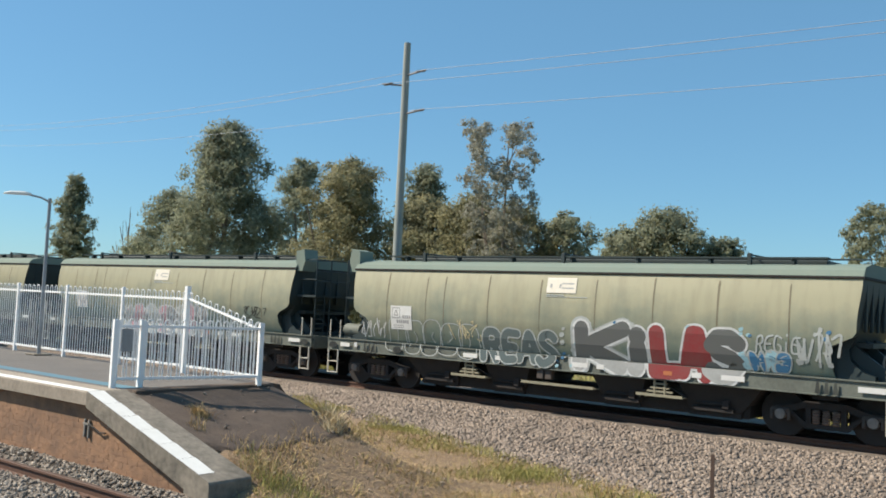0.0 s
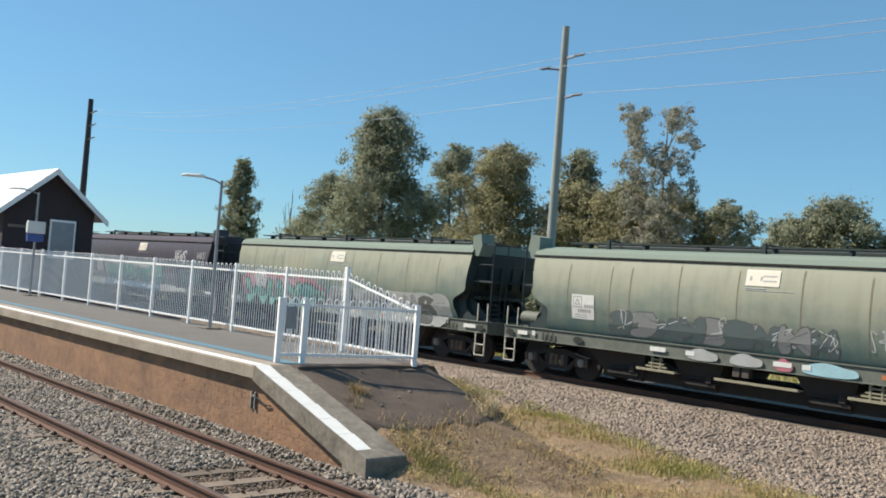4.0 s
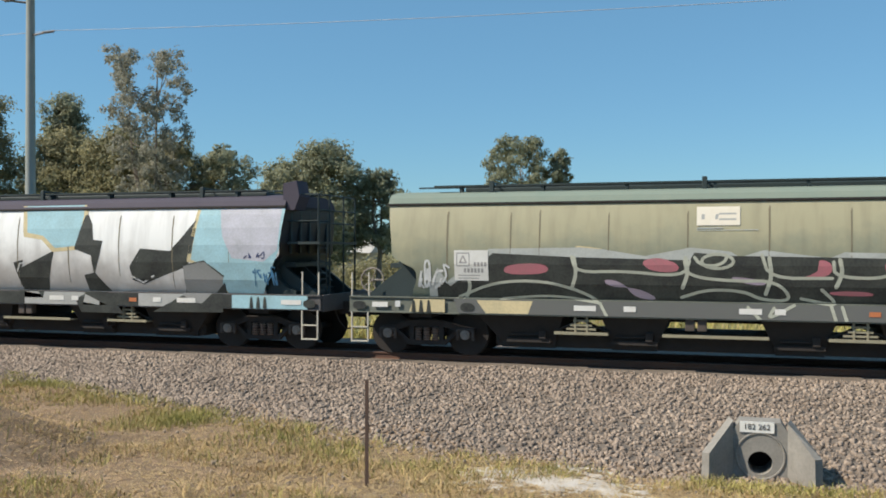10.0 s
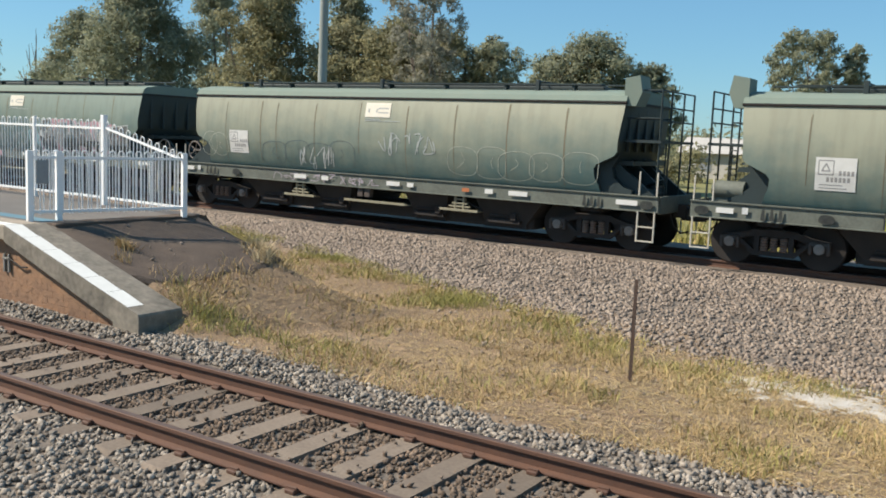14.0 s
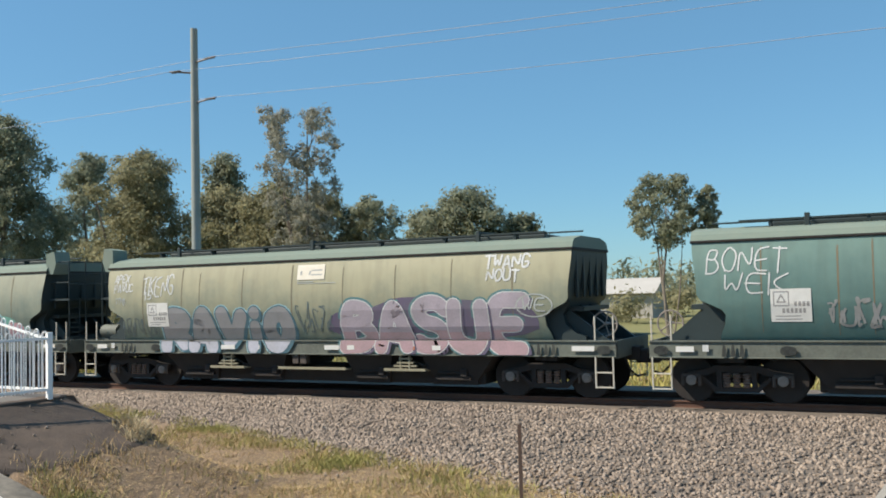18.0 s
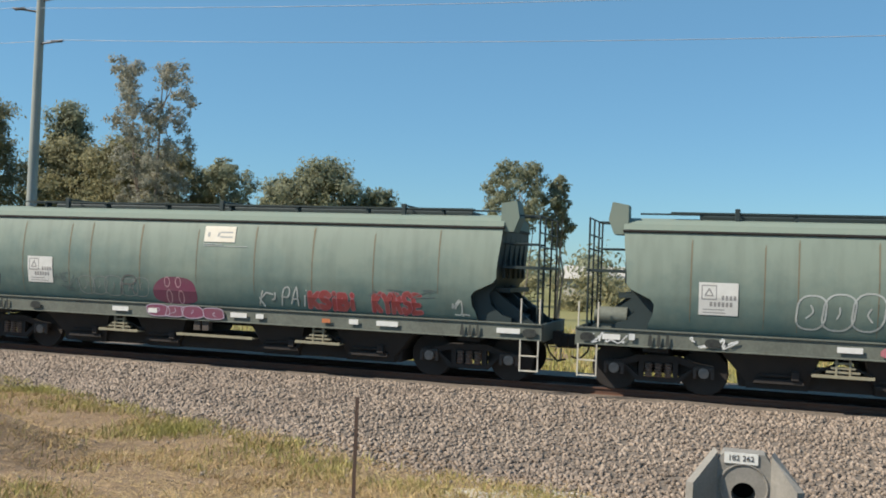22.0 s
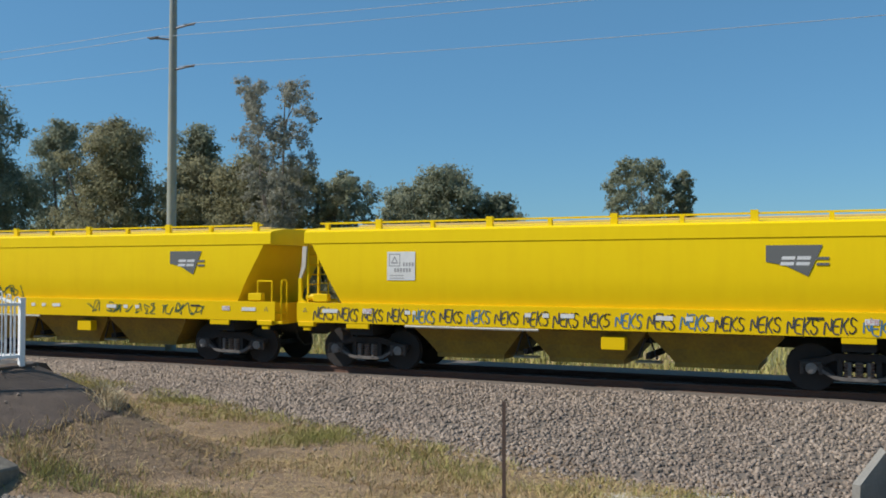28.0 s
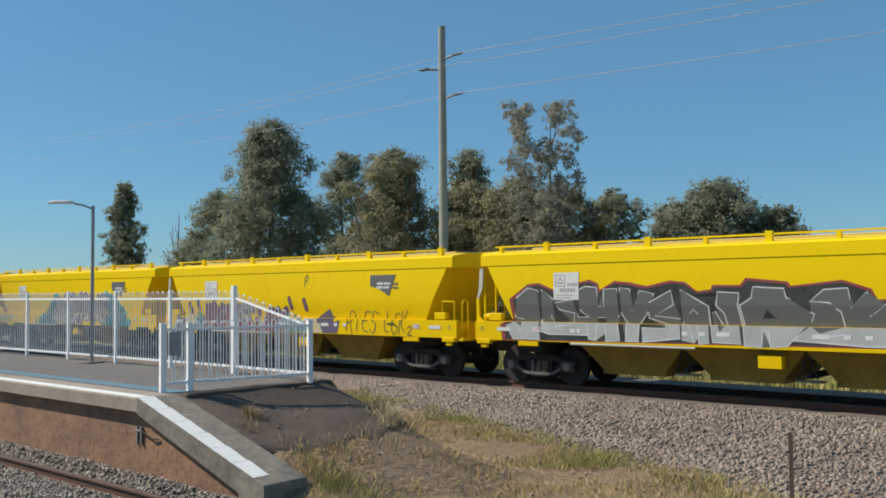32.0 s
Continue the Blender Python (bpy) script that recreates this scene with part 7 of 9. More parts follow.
def graffiti(side, x0, x1, z0, z1, n, fill, line, seed, halo=None, halo2=None, soft=True, gap=0.0, low=None, w=0.05, holes=True, outline_only=False):
    """A painted piece: a row of fat interlocking shapes with outlines, on a cloud of colour. It spells nothing."""
    r = random.Random(seed)
    side.begin()
    n = max(n, int(n * 1.3 + 0.5))
    step = (x1 - x0) / n
    fills = fill if isinstance(fill, (list, tuple)) else [fill]
    if halo:
        for k, (h, d) in enumerate(((halo, 0.16), (halo2, 0.30)) if halo2 else ((halo, 0.16),)):
            top, m = [], max(8, n * 3)
            for i in range(m + 1):
                u = i / m
                top.append((x0 - d + (x1 - x0 + 2 * d) * u, z1 + d * (0.15 + 0.75 * r.random()) - (0.5 * (z1 - z0) * max(0, abs(2 * u - 1) - 0.75) / 0.25)))
            pts = [(x0 - d, z0), *top, (x1 + d, z0)]
            pts = [(x, min(z, 3.2)) for x, z in pts]
            side.polygon(rounded(pts, 1) if soft else pts, h, 0 if k == 0 and not halo2 else 1 - k)
        side.end("painted_cloud", "sprayed ground colour behind graffiti")
    for i in range(n):
        side.begin()
        g = GLYPHS[r.randrange(len(GLYPHS))]
        wob = r.uniform(-0.06, 0.06) * (z1 - z0)
        a, b = x0 + i * step - 0.16 * step, x0 + (i + 1) * step + (0.18 - gap) * step
        top = z1 + wob + r.uniform(-0.05, 0.06) * (z1 - z0)
        sk = r.uniform(-0.16, 0.16)
        g = [(px + r.uniform(-0.11, 0.11), pz + r.uniform(-0.09, 0.09)) for px, pz in g]
        if r.random() < 0.5:
            g = [(1 - px, pz) for px, pz in g]
        if r.random() < 0.35:
            g = [(px, 1 - pz) for px, pz in g]
        pts = [(a + (b - a) * (px + sk * pz), z0 + (top - z0) * pz) for px, pz in g]
        pts = [(x, max(0.955 if z0 < 1.25 else z0, z)) for x, z in pts]
        if soft:
            pts = rounded(pts, 1)
        if outline_only:
            side.ribbon(pts, w, line, 2 + i % 2, True)
            side.end("graffiti", "sprayed outline shape")
            continue
        side.polygon(grown(pts, w), line, 2 + 2 * (i % 2))
        side.polygon(pts, fills[i % len(fills)], 3 + 2 * (i % 2))
        if low:
            zc = z0 + (top - z0) * 0.42
            lo = [(x, z) for x, z in pts if z < zc]
            if len(lo) > 4:
                side.polygon(below(pts, z0 + (top - z0) * r.uniform(0.3, 0.5)), low, 6)
        if holes:
            cx, cz = a + (b - a) * (0.45 + 0.12 * r.random()), z0 + (top - z0) * (0.55 + 0.2 * r.random())
            side.polygon([(cx - 0.06 * (b - a), cz), (cx, cz + 0.09 * (top - z0)), (cx + 0.08 * (b - a), cz + 0.02), (cx, cz - 0.07 * (top - z0))], line, 6)
        # thin shines and drips inside the shape
        for _ in range(3):
            cx, cz = a + (b - a) * r.uniform(0.15, 0.85), z0 + (top - z0) * r.uniform(0.25, 0.9)
            l, q = r.uniform(0.08, 0.3) * (b - a), r.uniform(-0.7, 0.7)
            side.ribbon([(cx - l, cz - l * q * 0.5), (cx, cz + l * 0.2), (cx + l, cz + l * q)], w * r.uniform(0.3, 0.6), r.choice((line, line, halo or line, fills[(i + 1) % len(fills)])), 7)
        side.end("graffiti", "spray-painted graffiti shape")


# single strokes of each letter in a unit box
LETTERS = {
    "A": [[(0, 0), (0.4, 1), (0.6, 1), (1, 0)], [(0.2, 0.34), (0.8, 0.34)]],
    "B": [[(0, 0), (0, 1), (0.65, 1), (0.85, 0.8), (0.65, 0.54), (0, 0.54)], [(0.65, 0.54), (1, 0.28), (0.75, 0), (0, 0)]],
    "C": [[(1, 0.82), (0.7, 1), (0.25, 1), (0, 0.7), (0, 0.3), (0.25, 0), (0.7, 0), (1, 0.18)]],
    "D": [[(0, 0), (0, 1), (0.6, 1), (1, 0.7), (1, 0.3), (0.6, 0), (0, 0)]],
    "E": [[(1, 1), (0, 1), (0, 0), (1, 0)], [(0, 0.5), (0.8, 0.5)]],
    "F": [[(1, 1), (0, 1), (0, 0)], [(0, 0.5), (0.8, 0.5)]],
    "G": [[(1, 0.82), (0.7, 1), (0.25, 1), (0, 0.7), (0, 0.3), (0.25, 0), (0.75, 0), (1, 0.2), (1, 0.45), (0.55, 0.45)]],
    "H": [[(0, 0), (0, 1)], [(1, 0), (1, 1)], [(0, 0.5), (1, 0.5)]],
    "I": [[(0.5, 0), (0.5, 0.62)], [(0.5, 0.98), (0.5, 1)]],
    "J": [[(0.2, 1), (0.8, 1), (0.8, 0.25), (0.5, 0), (0.1, 0.15)]],
    "K": [[(0, 0), (0, 1)], [(1, 1), (0.1, 0.5), (1, 0)]],
    "L": [[(0.1, 1), (0.1, 0), (0.9, 0)]],
    "M": [[(0, 0), (0.1, 1), (0.5, 0.3), (0.9, 1), (1, 0)]],
    "N": [[(0, 0), (0, 1), (1, 0), (1, 1)]],
    "O": [[(0.3, 0), (0, 0.3), (0, 0.7), (0.3, 1), (0.7, 1), (1, 0.7), (1, 0.3), (0.7, 0), (0.3, 0)]],
    "P": [[(0, 0), (0, 1), (0.7, 1), (1, 0.75), (0.7, 0.48), (0, 0.48)]],
    "R": [[(0, 0), (0, 1), (0.7, 1), (1, 0.76), (0.7, 0.5), (0, 0.5)], [(0.5, 0.5), (1, 0)]],
    "S": [[(1, 0.85), (0.7, 1), (0.25, 1), (0, 0.78), (0.25, 0.56), (0.75, 0.46), (1, 0.24), (0.75, 0), (0.25, 0), (0, 0.15)]],
    "T": [[(0, 1), (1, 1)], [(0.5, 1), (0.5, 0)]],
    "U": [[(0, 1), (0, 0.25), (0.25, 0), (0.75, 0), (1, 0.25), (1, 1)]],
    "V": [[(0, 1), (0.5, 0), (1, 1)]],
    "W": [[(0, 1), (0.2, 0), (0.5, 0.7), (0.8, 0), (1, 1)]],
    "X": [[(0, 0), (1, 1)], [(0, 1), (1, 0)]],
    "Y": [[(0, 1), (0.5, 0.5), (1, 1)], [(0.5, 0.5), (0.5, 0)]],
    "Z": [[(0, 1), (1, 1), (0, 0), (1, 0)]],
    "!": [[(0.5, 0.35), (0.5, 1)], [(0.5, 0.0), (0.5, 0.02)]],
    "0": [[(0.3, 0), (0, 0.3), (0, 0.7), (0.3, 1), (0.7, 1), (1, 0.7), (1, 0.3), (0.7, 0), (0.3, 0)]],
    "1": [[(0.2, 0.75), (0.55, 1), (0.55, 0)]],
    "2": [[(0, 0.75), (0.3, 1), (0.7, 1), (1, 0.75), (0, 0), (1, 0)]],
    "5": [[(1, 1), (0.1, 1), (0.05, 0.55), (0.6, 0.6), (1, 0.3), (0.6, 0), (0, 0.1)]],
}


def open_round(pts):
    """A bent line with its corners cut twice; the ends stay."""
    for _ in range(2):
        out = [pts[0]]
        for (ax, az), (bx, bz) in zip(pts, pts[1:]):
            out += [(ax * 0.75 + bx * 0.25, az * 0.75 + bz * 0.25), (ax * 0.25 + bx * 0.75, az * 0.25 + bz * 0.75)]
        pts = out + [pts[-1]]
    return pts


def letter_strokes(ch, x0, x1, z0, z1, r, soft, wob, slant):
    out = []
    for st in LETTERS.get(ch, ()):
        pts = [(px + r.uniform(-wob, wob), pz + r.uniform(-wob, wob)) for px, pz in st]
        if soft:
            pts = open_round(pts)
        out.append([(x0 + (x1 - x0) * px + slant * (pz - 0.5) * (z1 - z0), z0 + (z1 - z0) * pz) for px, pz in pts])
    return out


def fat_word(side, word, x0, x1, z0, z1, fill, line, seed, weight=0.42, edge=0.045, halo=None, halo_w=0.14, low=None, low_at=0.45, shade=None, shine=None, soft=True, wob=0.06, slant=0.0, fall=0.0, widths=None):
    """Fat outlined letters: each a painted part of its own, lapping over the one before it."""
    r = random.Random(seed)
    fills = fill if isinstance(fill, (list, tuple)) else [fill]
    ws = widths or [0.55 if c in "I!1" else (1.25 if c in "MW" else 1.0) for c in word]
    unit, at = (x1 - x0) / sum(ws), x0
    cells = []
    for i, c in enumerate(word):
        a, b = at, at + ws[i] * unit
        at = b
        w = weight * min(ws[i] * unit, (z1 - z0) * 0.8) * (1.5 if c in "I!1" else 1.0)
        top = z1 + fall * (a - x0) + r.uniform(-0.05, 0.05) * (z1 - z0)
        m = w / 2 - 0.04 * unit
        cells.append((w, letter_strokes(c, a + m, max(b - m, a + m + 0.02), z0 + w / 2, top - w / 2, r, soft, wob, slant), z0 + (top - z0) * low_at))
    if halo:
        side.begin()
        for w, strokes, _ in cells:
            for p in strokes:
                side.stroke(p, w + 2 * edge + 2 * halo_w * r.uniform(0.7, 1.2), halo, 0)
        side.end("painted_cloud", "sprayed edge colour round letters")
    for i, (w, strokes, level) in enumerate(cells):
        side.begin()
        k = 1 + 5 * (i % 2)
        for p in strokes:
            if shade:
                side.stroke([(x + 0.07, z - 0.06) for x, z in p], w + edge, shade, k)
            side.stroke(p, w + 2 * edge, line, k + 1)
        for p in strokes:
            side.stroke(p, w, fills[i % len(fills)], k + 2)
            if low:
                side.stroke(p, w, low, k + 3, level)
            if shine:
                side.stroke([(x - w * 0.24, z + w * 0.2) for x, z in p[:max(2, len(p) // 3)]], w * 0.1, shine, k + 4)
        side.end("painted_letter", "fat spray-painted letter")


def thin_word(side, word, x0, x1, z0, z1, mat, seed, w=0.035, slant=0.12, wob=0.07, soft=True, layer=5):
    """A word written in single strokes with a spray can or a marker."""
    r = random.Random(seed)
    unit = (x1 - x0) / len(word)
    for i, c in enumerate(word):
        if c == " ":
            continue
        side.begin()
        dz = r.uniform(-0.06, 0.06) * (z1 - z0)
        for p in letter_strokes(c, x0 + unit * (i + 0.08), x0 + unit * (i + 0.86), z0 + dz, z1 + dz, r, soft, wob, slant):
            side.stroke(p, w, mat, layer)
        side.end("sprayed_letter", "thin sprayed letter")


def bubble_word(side, word, x0, x1, z0, z1, line, seed, weight=0.5, edge=0.03, ground=None):
    """Hollow bubble letters: only their outline is painted; inside stays the wagon's own colour or a thin wash."""
    r = random.Random(seed)
    unit = (x1 - x0) / len(word)
    for i, c in enumerate(word):
        mid, half = x0 + unit * (i + 0.5 + r.uniform(-0.1, 0.1)), unit * r.uniform(0.56, 0.74)
        a, b = mid - half, mid + half
        top, foot = z1 + r.uniform(-0.1, 0.04) * (z1 - z0), z0 + r.uniform(0.0, 0.06) * (z1 - z0)
        lean, pinch, turn = r.uniform(-0.1, 0.14), r.uniform(0.0, 0.22), r.uniform(0.0, 6.28)
        side.begin()
        arch = []
        for j in range(23):
            q = 6.2832 * j / 22
            c, d = math.cos(q), math.sin(q)
            wide = half * (1.0 - pinch * math.cos(2 * q + turn)) * (0.86 + 0.14 * abs(d))
            arch.append((mid + wide * math.copysign(abs(c) ** 0.8, c) + lean * half * d, (top + foot) / 2 + (top - foot) / 2 * math.copysign(abs(d) ** 0.75, d)))
        if ground:
            side.polygon(arch, ground, 1 + i % 2)
        side.stroke(arch, edge, line, 3)
        if word[i] == " ":
            lo, hi = foot + (top - foot) * r.uniform(0.2, 0.4), foot + (top - foot) * r.uniform(0.6, 0.8)
            bow = half * r.uniform(-0.35, 0.35)
            side.stroke(open_round([(mid - bow, lo), (mid + bow * 0.6, (lo + hi) / 2), (mid - bow * 0.3 + 0.06 * half, hi)]), edge * 0.9, line, 4)
        for p in letter_strokes(word[i], a + 0.3 * (b - a), b - 0.3 * (b - a), z0 + 0.2 * (top - z0), top - 0.3 * (top - z0), r, True, 0.08, 0.0):
            side.stroke(p, edge * 0.9, line, 4)
        side.end("graffiti", "sprayed hollow bubble letter")


def cloud(side, x0, x1, z0, z1, mat, seed, layer=0, bumps=7):
    r = random.Random(seed)
    pts = [(x0, z0)]
    for i in range(bumps + 1):
        u = i / bumps
        pts.append((x0 + (x1 - x0) * u, z0 + (z1 - z0) * (0.45 + 0.55 * math.sin(math.pi * (0.12 + 0.76 * u))) * r.uniform(0.75, 1.05)))
    pts.append((x1, z0))
    side.polygon(rounded(pts, 2), mat, layer)


def scrawl(side, x0, x1, z0, z1, n, mat, seed, w=0.028, layer=4):
    """Quick handwriting: each sign is a bent stroke or two, leaning its own way."""
    r = random.Random(seed)
    n = max(2, int(n * 1.4))
    step = (x1 - x0) / n
    for i in range(n):
        a, lean = x0 + i * step, r.uniform(0.05, 0.3)
        hi = r.uniform(0.75, 1.05)
        for _ in range(2 if r.random() < 0.6 else 1):
            knots = [(r.uniform(-0.1, 1.1), r.choice((0.0, 0.15, 0.5, 0.85, 1.0)) * hi + r.uniform(-0.06, 0.06)) for _ in range(r.randint(3, 5))]
            pts = []
            for k in range(len(knots) - 1):
                q = [knots[max(0, min(len(knots) - 1, k + d))] for d in (-1, 0, 1, 2)]
                for j in range(5):
                    u = j / 5
                    c = [0.5 * (2 * q[1][e] + (q[2][e] - q[0][e]) * u + (2 * q[0][e] - 5 * q[1][e] + 4 * q[2][e] - q[3][e]) * u * u + (3 * q[1][e] - q[0][e] - 3 * q[2][e] + q[3][e]) * u ** 3) for e in (0, 1)]
                    pts.append((a + step * (c[0] + lean * c[1]), z0 + (z1 - z0) * c[1]))
            side.begin()
            side.ribbon(pts, w * r.uniform(0.75, 1.1), mat, layer)
            side.end("scrawled_sign", "thin scrawled spray stroke")


def alone(side, draw, *shape):
    """One painted shape as a part of its own."""
    side.begin()
    draw(*shape)
    side.end("graffiti", "painted shape of a large graffiti")


def tagging(side, *strokes):
    for s in strokes:
        scrawl(side, *s)


def marks(side, yellow=False, seed=0, sign=True):
    """Placard, owner's sign, small labels on the sill, and the rust-stained weld seams."""
    r = random.Random(seed)
    side.begin()
    xa, xb, za, zb = (-4.58, -3.86, 2.12, 2.78) if yellow else (-5.29, -4.55, 1.65, 2.29)
    side.polygon([(xa, za), (xb, za), (xb, zb), (xa, zb)], "white_sign", 8)
    bx, bz, s = xa + 0.06, zb - 0.33, 0.27
    side.stroke([(bx, bz), (bx + s, bz), (bx + s, bz + s), (bx, bz + s), (bx, bz)], 0.022, "grey_ink", 9)
    side.stroke([(bx + 0.06, bz + 0.07), (bx + s - 0.06, bz + 0.07), (bx + s / 2, bz + s - 0.06), (bx + 0.06, bz + 0.07)], 0.03, "grey_ink", 9)
    for k, (l, z) in enumerate(((0.26, 0.30), (0.48, 0.43))):
        x = xb - 0.05 - l
        while x < xb - 0.08:
            side.polygon([(x, zb - z - 0.04), (x + 0.05, zb - z - 0.04), (x + 0.05, zb - z + 0.05), (x, zb - z + 0.05)], "grey_ink", 9)
            x += 0.075
    for k in range(2):
        z = za + 0.05 + 0.06 * k
        side.ribbon([(xa + 0.08, z), (xb - 0.1 - 0.2 * r.random(), z)], 0.018, "grey_ink", 9)
    side.end("placard", "white placard with a boxed triangle and printed bars")
    if yellow:
        for x in (-6.85, 6.72):
            thin_word(side, "A", x, x + 0.13, 1.34, 1.44, "p_dgrey", 3, 0.012, 0.0, 0.0, False, 9)
        for x in (-5.2, 5.45):
            side.begin()
            side.polygon([(x, 1.34), (x + 0.24, 1.34), (x + 0.24, 1.45), (x, 1.45)], "white_sign", 8)
            side.end("sill_label", "small white label")
            thin_word(side, "LFB", x + 0.02, x + 0.24, 1.36, 1.43, "p_rose", 4, 0.012, 0.0, 0.0, False, 9)
        side.begin()
        side.polygon([(3.72, 2.52), (3.72, 2.84), (4.74, 2.84), (4.48, 2.24), (4.05, 2.46)], "p_dgrey", 8)
        for x in (3.98, 4.26):
            for z in (2.45, 2.56):
                side.polygon([(x + 0.2 * (z - 2.45), z), (x + 0.24 + 0.2 * (z - 2.45), z), (x + 0.255 + 0.2 * (z - 2.45), z + 0.065), (x + 0.015 + 0.2 * (z - 2.45), z + 0.065)], "p_white", 9)
        for z in (2.45, 2.56):
            side.polygon([(4.62, z), (4.84, z), (4.855, z + 0.05), (4.635, z + 0.05)], "p_dgrey", 9)
        side.end("owner_mark", "black and white owner's emblem")
        for x, l in ((-6.3, 0.42), (-4.1, 0.14), (-3.9, 0.08), (-1.2, 0.14), (-0.8, 0.14), (-0.4, 0.3), (1.6, 0.34), (2.2, 0.14), (2.6, 0.14), (6.05, 0.42)):
            side.begin()
            side.polygon([(x, 1.34), (x + l, 1.34), (x + l, 1.43), (x, 1.43)], "white_sign", 8)
            side.end("sill_label", "small white label")
        side.begin()
        side.polygon([(4.45, 1.42), (4.75, 1.42), (4.75, 1.47), (4.45, 1.47)], "p_black", 8)
        side.end("maker_plate", "small black plate")
        return
    if sign:
        side.begin()
        side.polygon([(-0.34, 2.78), (0.47, 2.78), (0.47, 3.15), (-0.34, 3.15)], "cream_sign", 8)
        side.end("owner_sign", "cream sign with worn print")
        for pts, mat, lay in (([(0.08, 2.8825), (0.4, 2.8825), (0.4, 2.9175), (0.08, 2.9175)], "p_silver", 9), ([(0.08, 2.9925), (0.4, 2.9925), (0.4, 3.0275), (0.08, 3.0275)], "p_silver", 9),
                              ([(-0.25, 2.9), (-0.19, 2.9), (-0.19, 3.0), (-0.25, 3.0)], "p_silver", 9), ([(0.0, 2.9), (0.05, 2.9), (0.08, 3.0), (0.02, 3.0)], "p_silver", 9),
                              ([(-0.34, 2.72), (0.15, 2.72), (0.15, 2.74), (-0.34, 2.74)], "p_pale", 8), ([(-0.34, 2.683), (0.8, 2.683), (0.8, 2.697), (-0.34, 2.697)], "p_pale", 8)):
            side.begin()
            side.polygon(pts, mat, lay)
            side.end("printed_bar", "worn printed bar")
    for x in (-5.45, -4.07, -3.46, -2.05, -0.51, 1.0, 2.45, 3.92, 5.42):
        side.begin()
        zt, zb = 3.2 - 0.15 * r.random(), 1.45 + 0.5 * r.random() ** 2
        wide, deep = 0.014 + 0.022 * r.random(), zt - zb
        side.convex([(x, zb), (x + wide * 0.5, zb + deep * 0.3), (x + wide, zt), (x, zt)], "grime", 1)
        side.convex([(x - 0.012, zb - 0.1), (x, zb - 0.1), (x, zt - 0.05), (x - 0.012, zt - 0.05)], "seam_shade", 1)
        side.end("weld_seam", "rust-stained vertical weld seam")
    for x, l in ((-7.15, 0.36), (-2.75, 0.45), (-1.75, 0.24), (0.45, 0.42), (1.1, 0.2), (3.4, 0.22), (4.05, 0.5), (6.75, 0.5)):
        side.begin()
        side.polygon([(x, 1.06), (x + l, 1.06), (x + l, 1.17), (x, 1.17)], "white_sign", 8)
        side.end("sill_label", "small white label")
    def spot(pts, mat, name, label):
        side.begin()
        side.polygon(pts, mat, 8)
        side.end(name, label)
    spot([(-6.62, 1.07), (-6.5, 1.07), (-6.5, 1.2), (-6.62, 1.2)], "p_white", "sill_label", "small white label")
    spot([(2.75, 1.06), (2.95, 1.06), (2.95, 1.15), (2.75, 1.15)], "p_orange", "reflector", "small orange reflector")
    for s in (-6.25, 5.95):
        for k in range(3):
            spot([(s + 0.17 * k, 0.97), (s + 0.17 * k + 0.1, 0.97), (s + 0.17 * k + 0.07, 1.22), (s + 0.17 * k + 0.03, 1.22)], "p_black", "sill_slot", "dark slot")
    for x in (-5.0, -7.45, 7.45):
        spot(rounded([(x - 0.16, 1.0), (x + 0.16, 1.0), (x + 0.14, 1.18), (x - 0.14, 1.18)], 2), "p_black", "sill_hole", "dark oval hole")


SIDES = [Side(w, green_width, 1.46, 1.287) if i < 20 else Side(w, yellow_width, 1.50, 1.577) for i, (w, _) in enumerate(TRAIN)]
for i, s in enumerate(SIDES):
    marks(s, i >= 20, i, i != 9)
S = SIDES
# from the front of the train to the last wagon seen; a blank in a word stands for a sign that cannot be read
bubble_word(S[0], "     ", 0.5, 3.6, 1.3, 1.95, "p_pale", 1, ground="p_grey")
graffiti(S[1], -2.0, 2.5, 0.98, 1.9, 7, ["p_pale", "p_pink", "p_grey"], "p_white", 2)
tagging(S[1], (4.6, 5.6, 1.7, 2.1, 3, "p_black", 3), (3.2, 4.4, 1.4, 1.9, 3, "p_pale", 4))
# tan wagon with the red and grey letters
bubble_word(S[2], "     ", -5.4, -2.4, 1.0, 1.95, "p_pale", 5, edge=0.028)
fat_word(S[2], "REAS", -2.2, 0.0, 1.0, 1.85, "p_slate", "p_pale", 6, weight=0.34, edge=0.035)
tagging(S[2], (-3.3, -2.2, 1.5, 1.98, 4, "p_cream", 7, 0.03), (-6.45, -5.5, 1.4, 1.9, 4, "p_white", 10, 0.03))
for k, (c, a, b, f) in enumerate((("K", 0.5, 1.85, "p_dgrey"), ("I", 1.75, 2.4, "p_dgrey"), ("L", 2.35, 3.25, "p_red"), ("A", 3.05, 3.85, "p_red"), ("S", 3.65, 4.5, "p_dgrey"))):
    fat_word(S[2], c, a, b, 0.97, 2.12, f, "p_white", 20 + k, weight=0.40 if c != "I" else 0.44, edge=0.05, halo="p_pale" if k == 0 else None, halo_w=0.05, low="p_silver" if f == "p_dgrey" else None, low_at=0.27, soft=False, wob=0.03)
thin_word(S[2], "REGIE", 4.75, 5.65, 1.72, 2.05, "p_pale", 8, 0.04)
graffiti(S[2], 4.45, 5.4, 1.3, 1.72, 3, ["p_sky", "p_blue"], "p_pale", 8, w=0.03)
tagging(S[2], (5.55, 6.4, 1.5, 2.15, 4, "p_pale", 9, 0.05))
dots = random.Random(22)
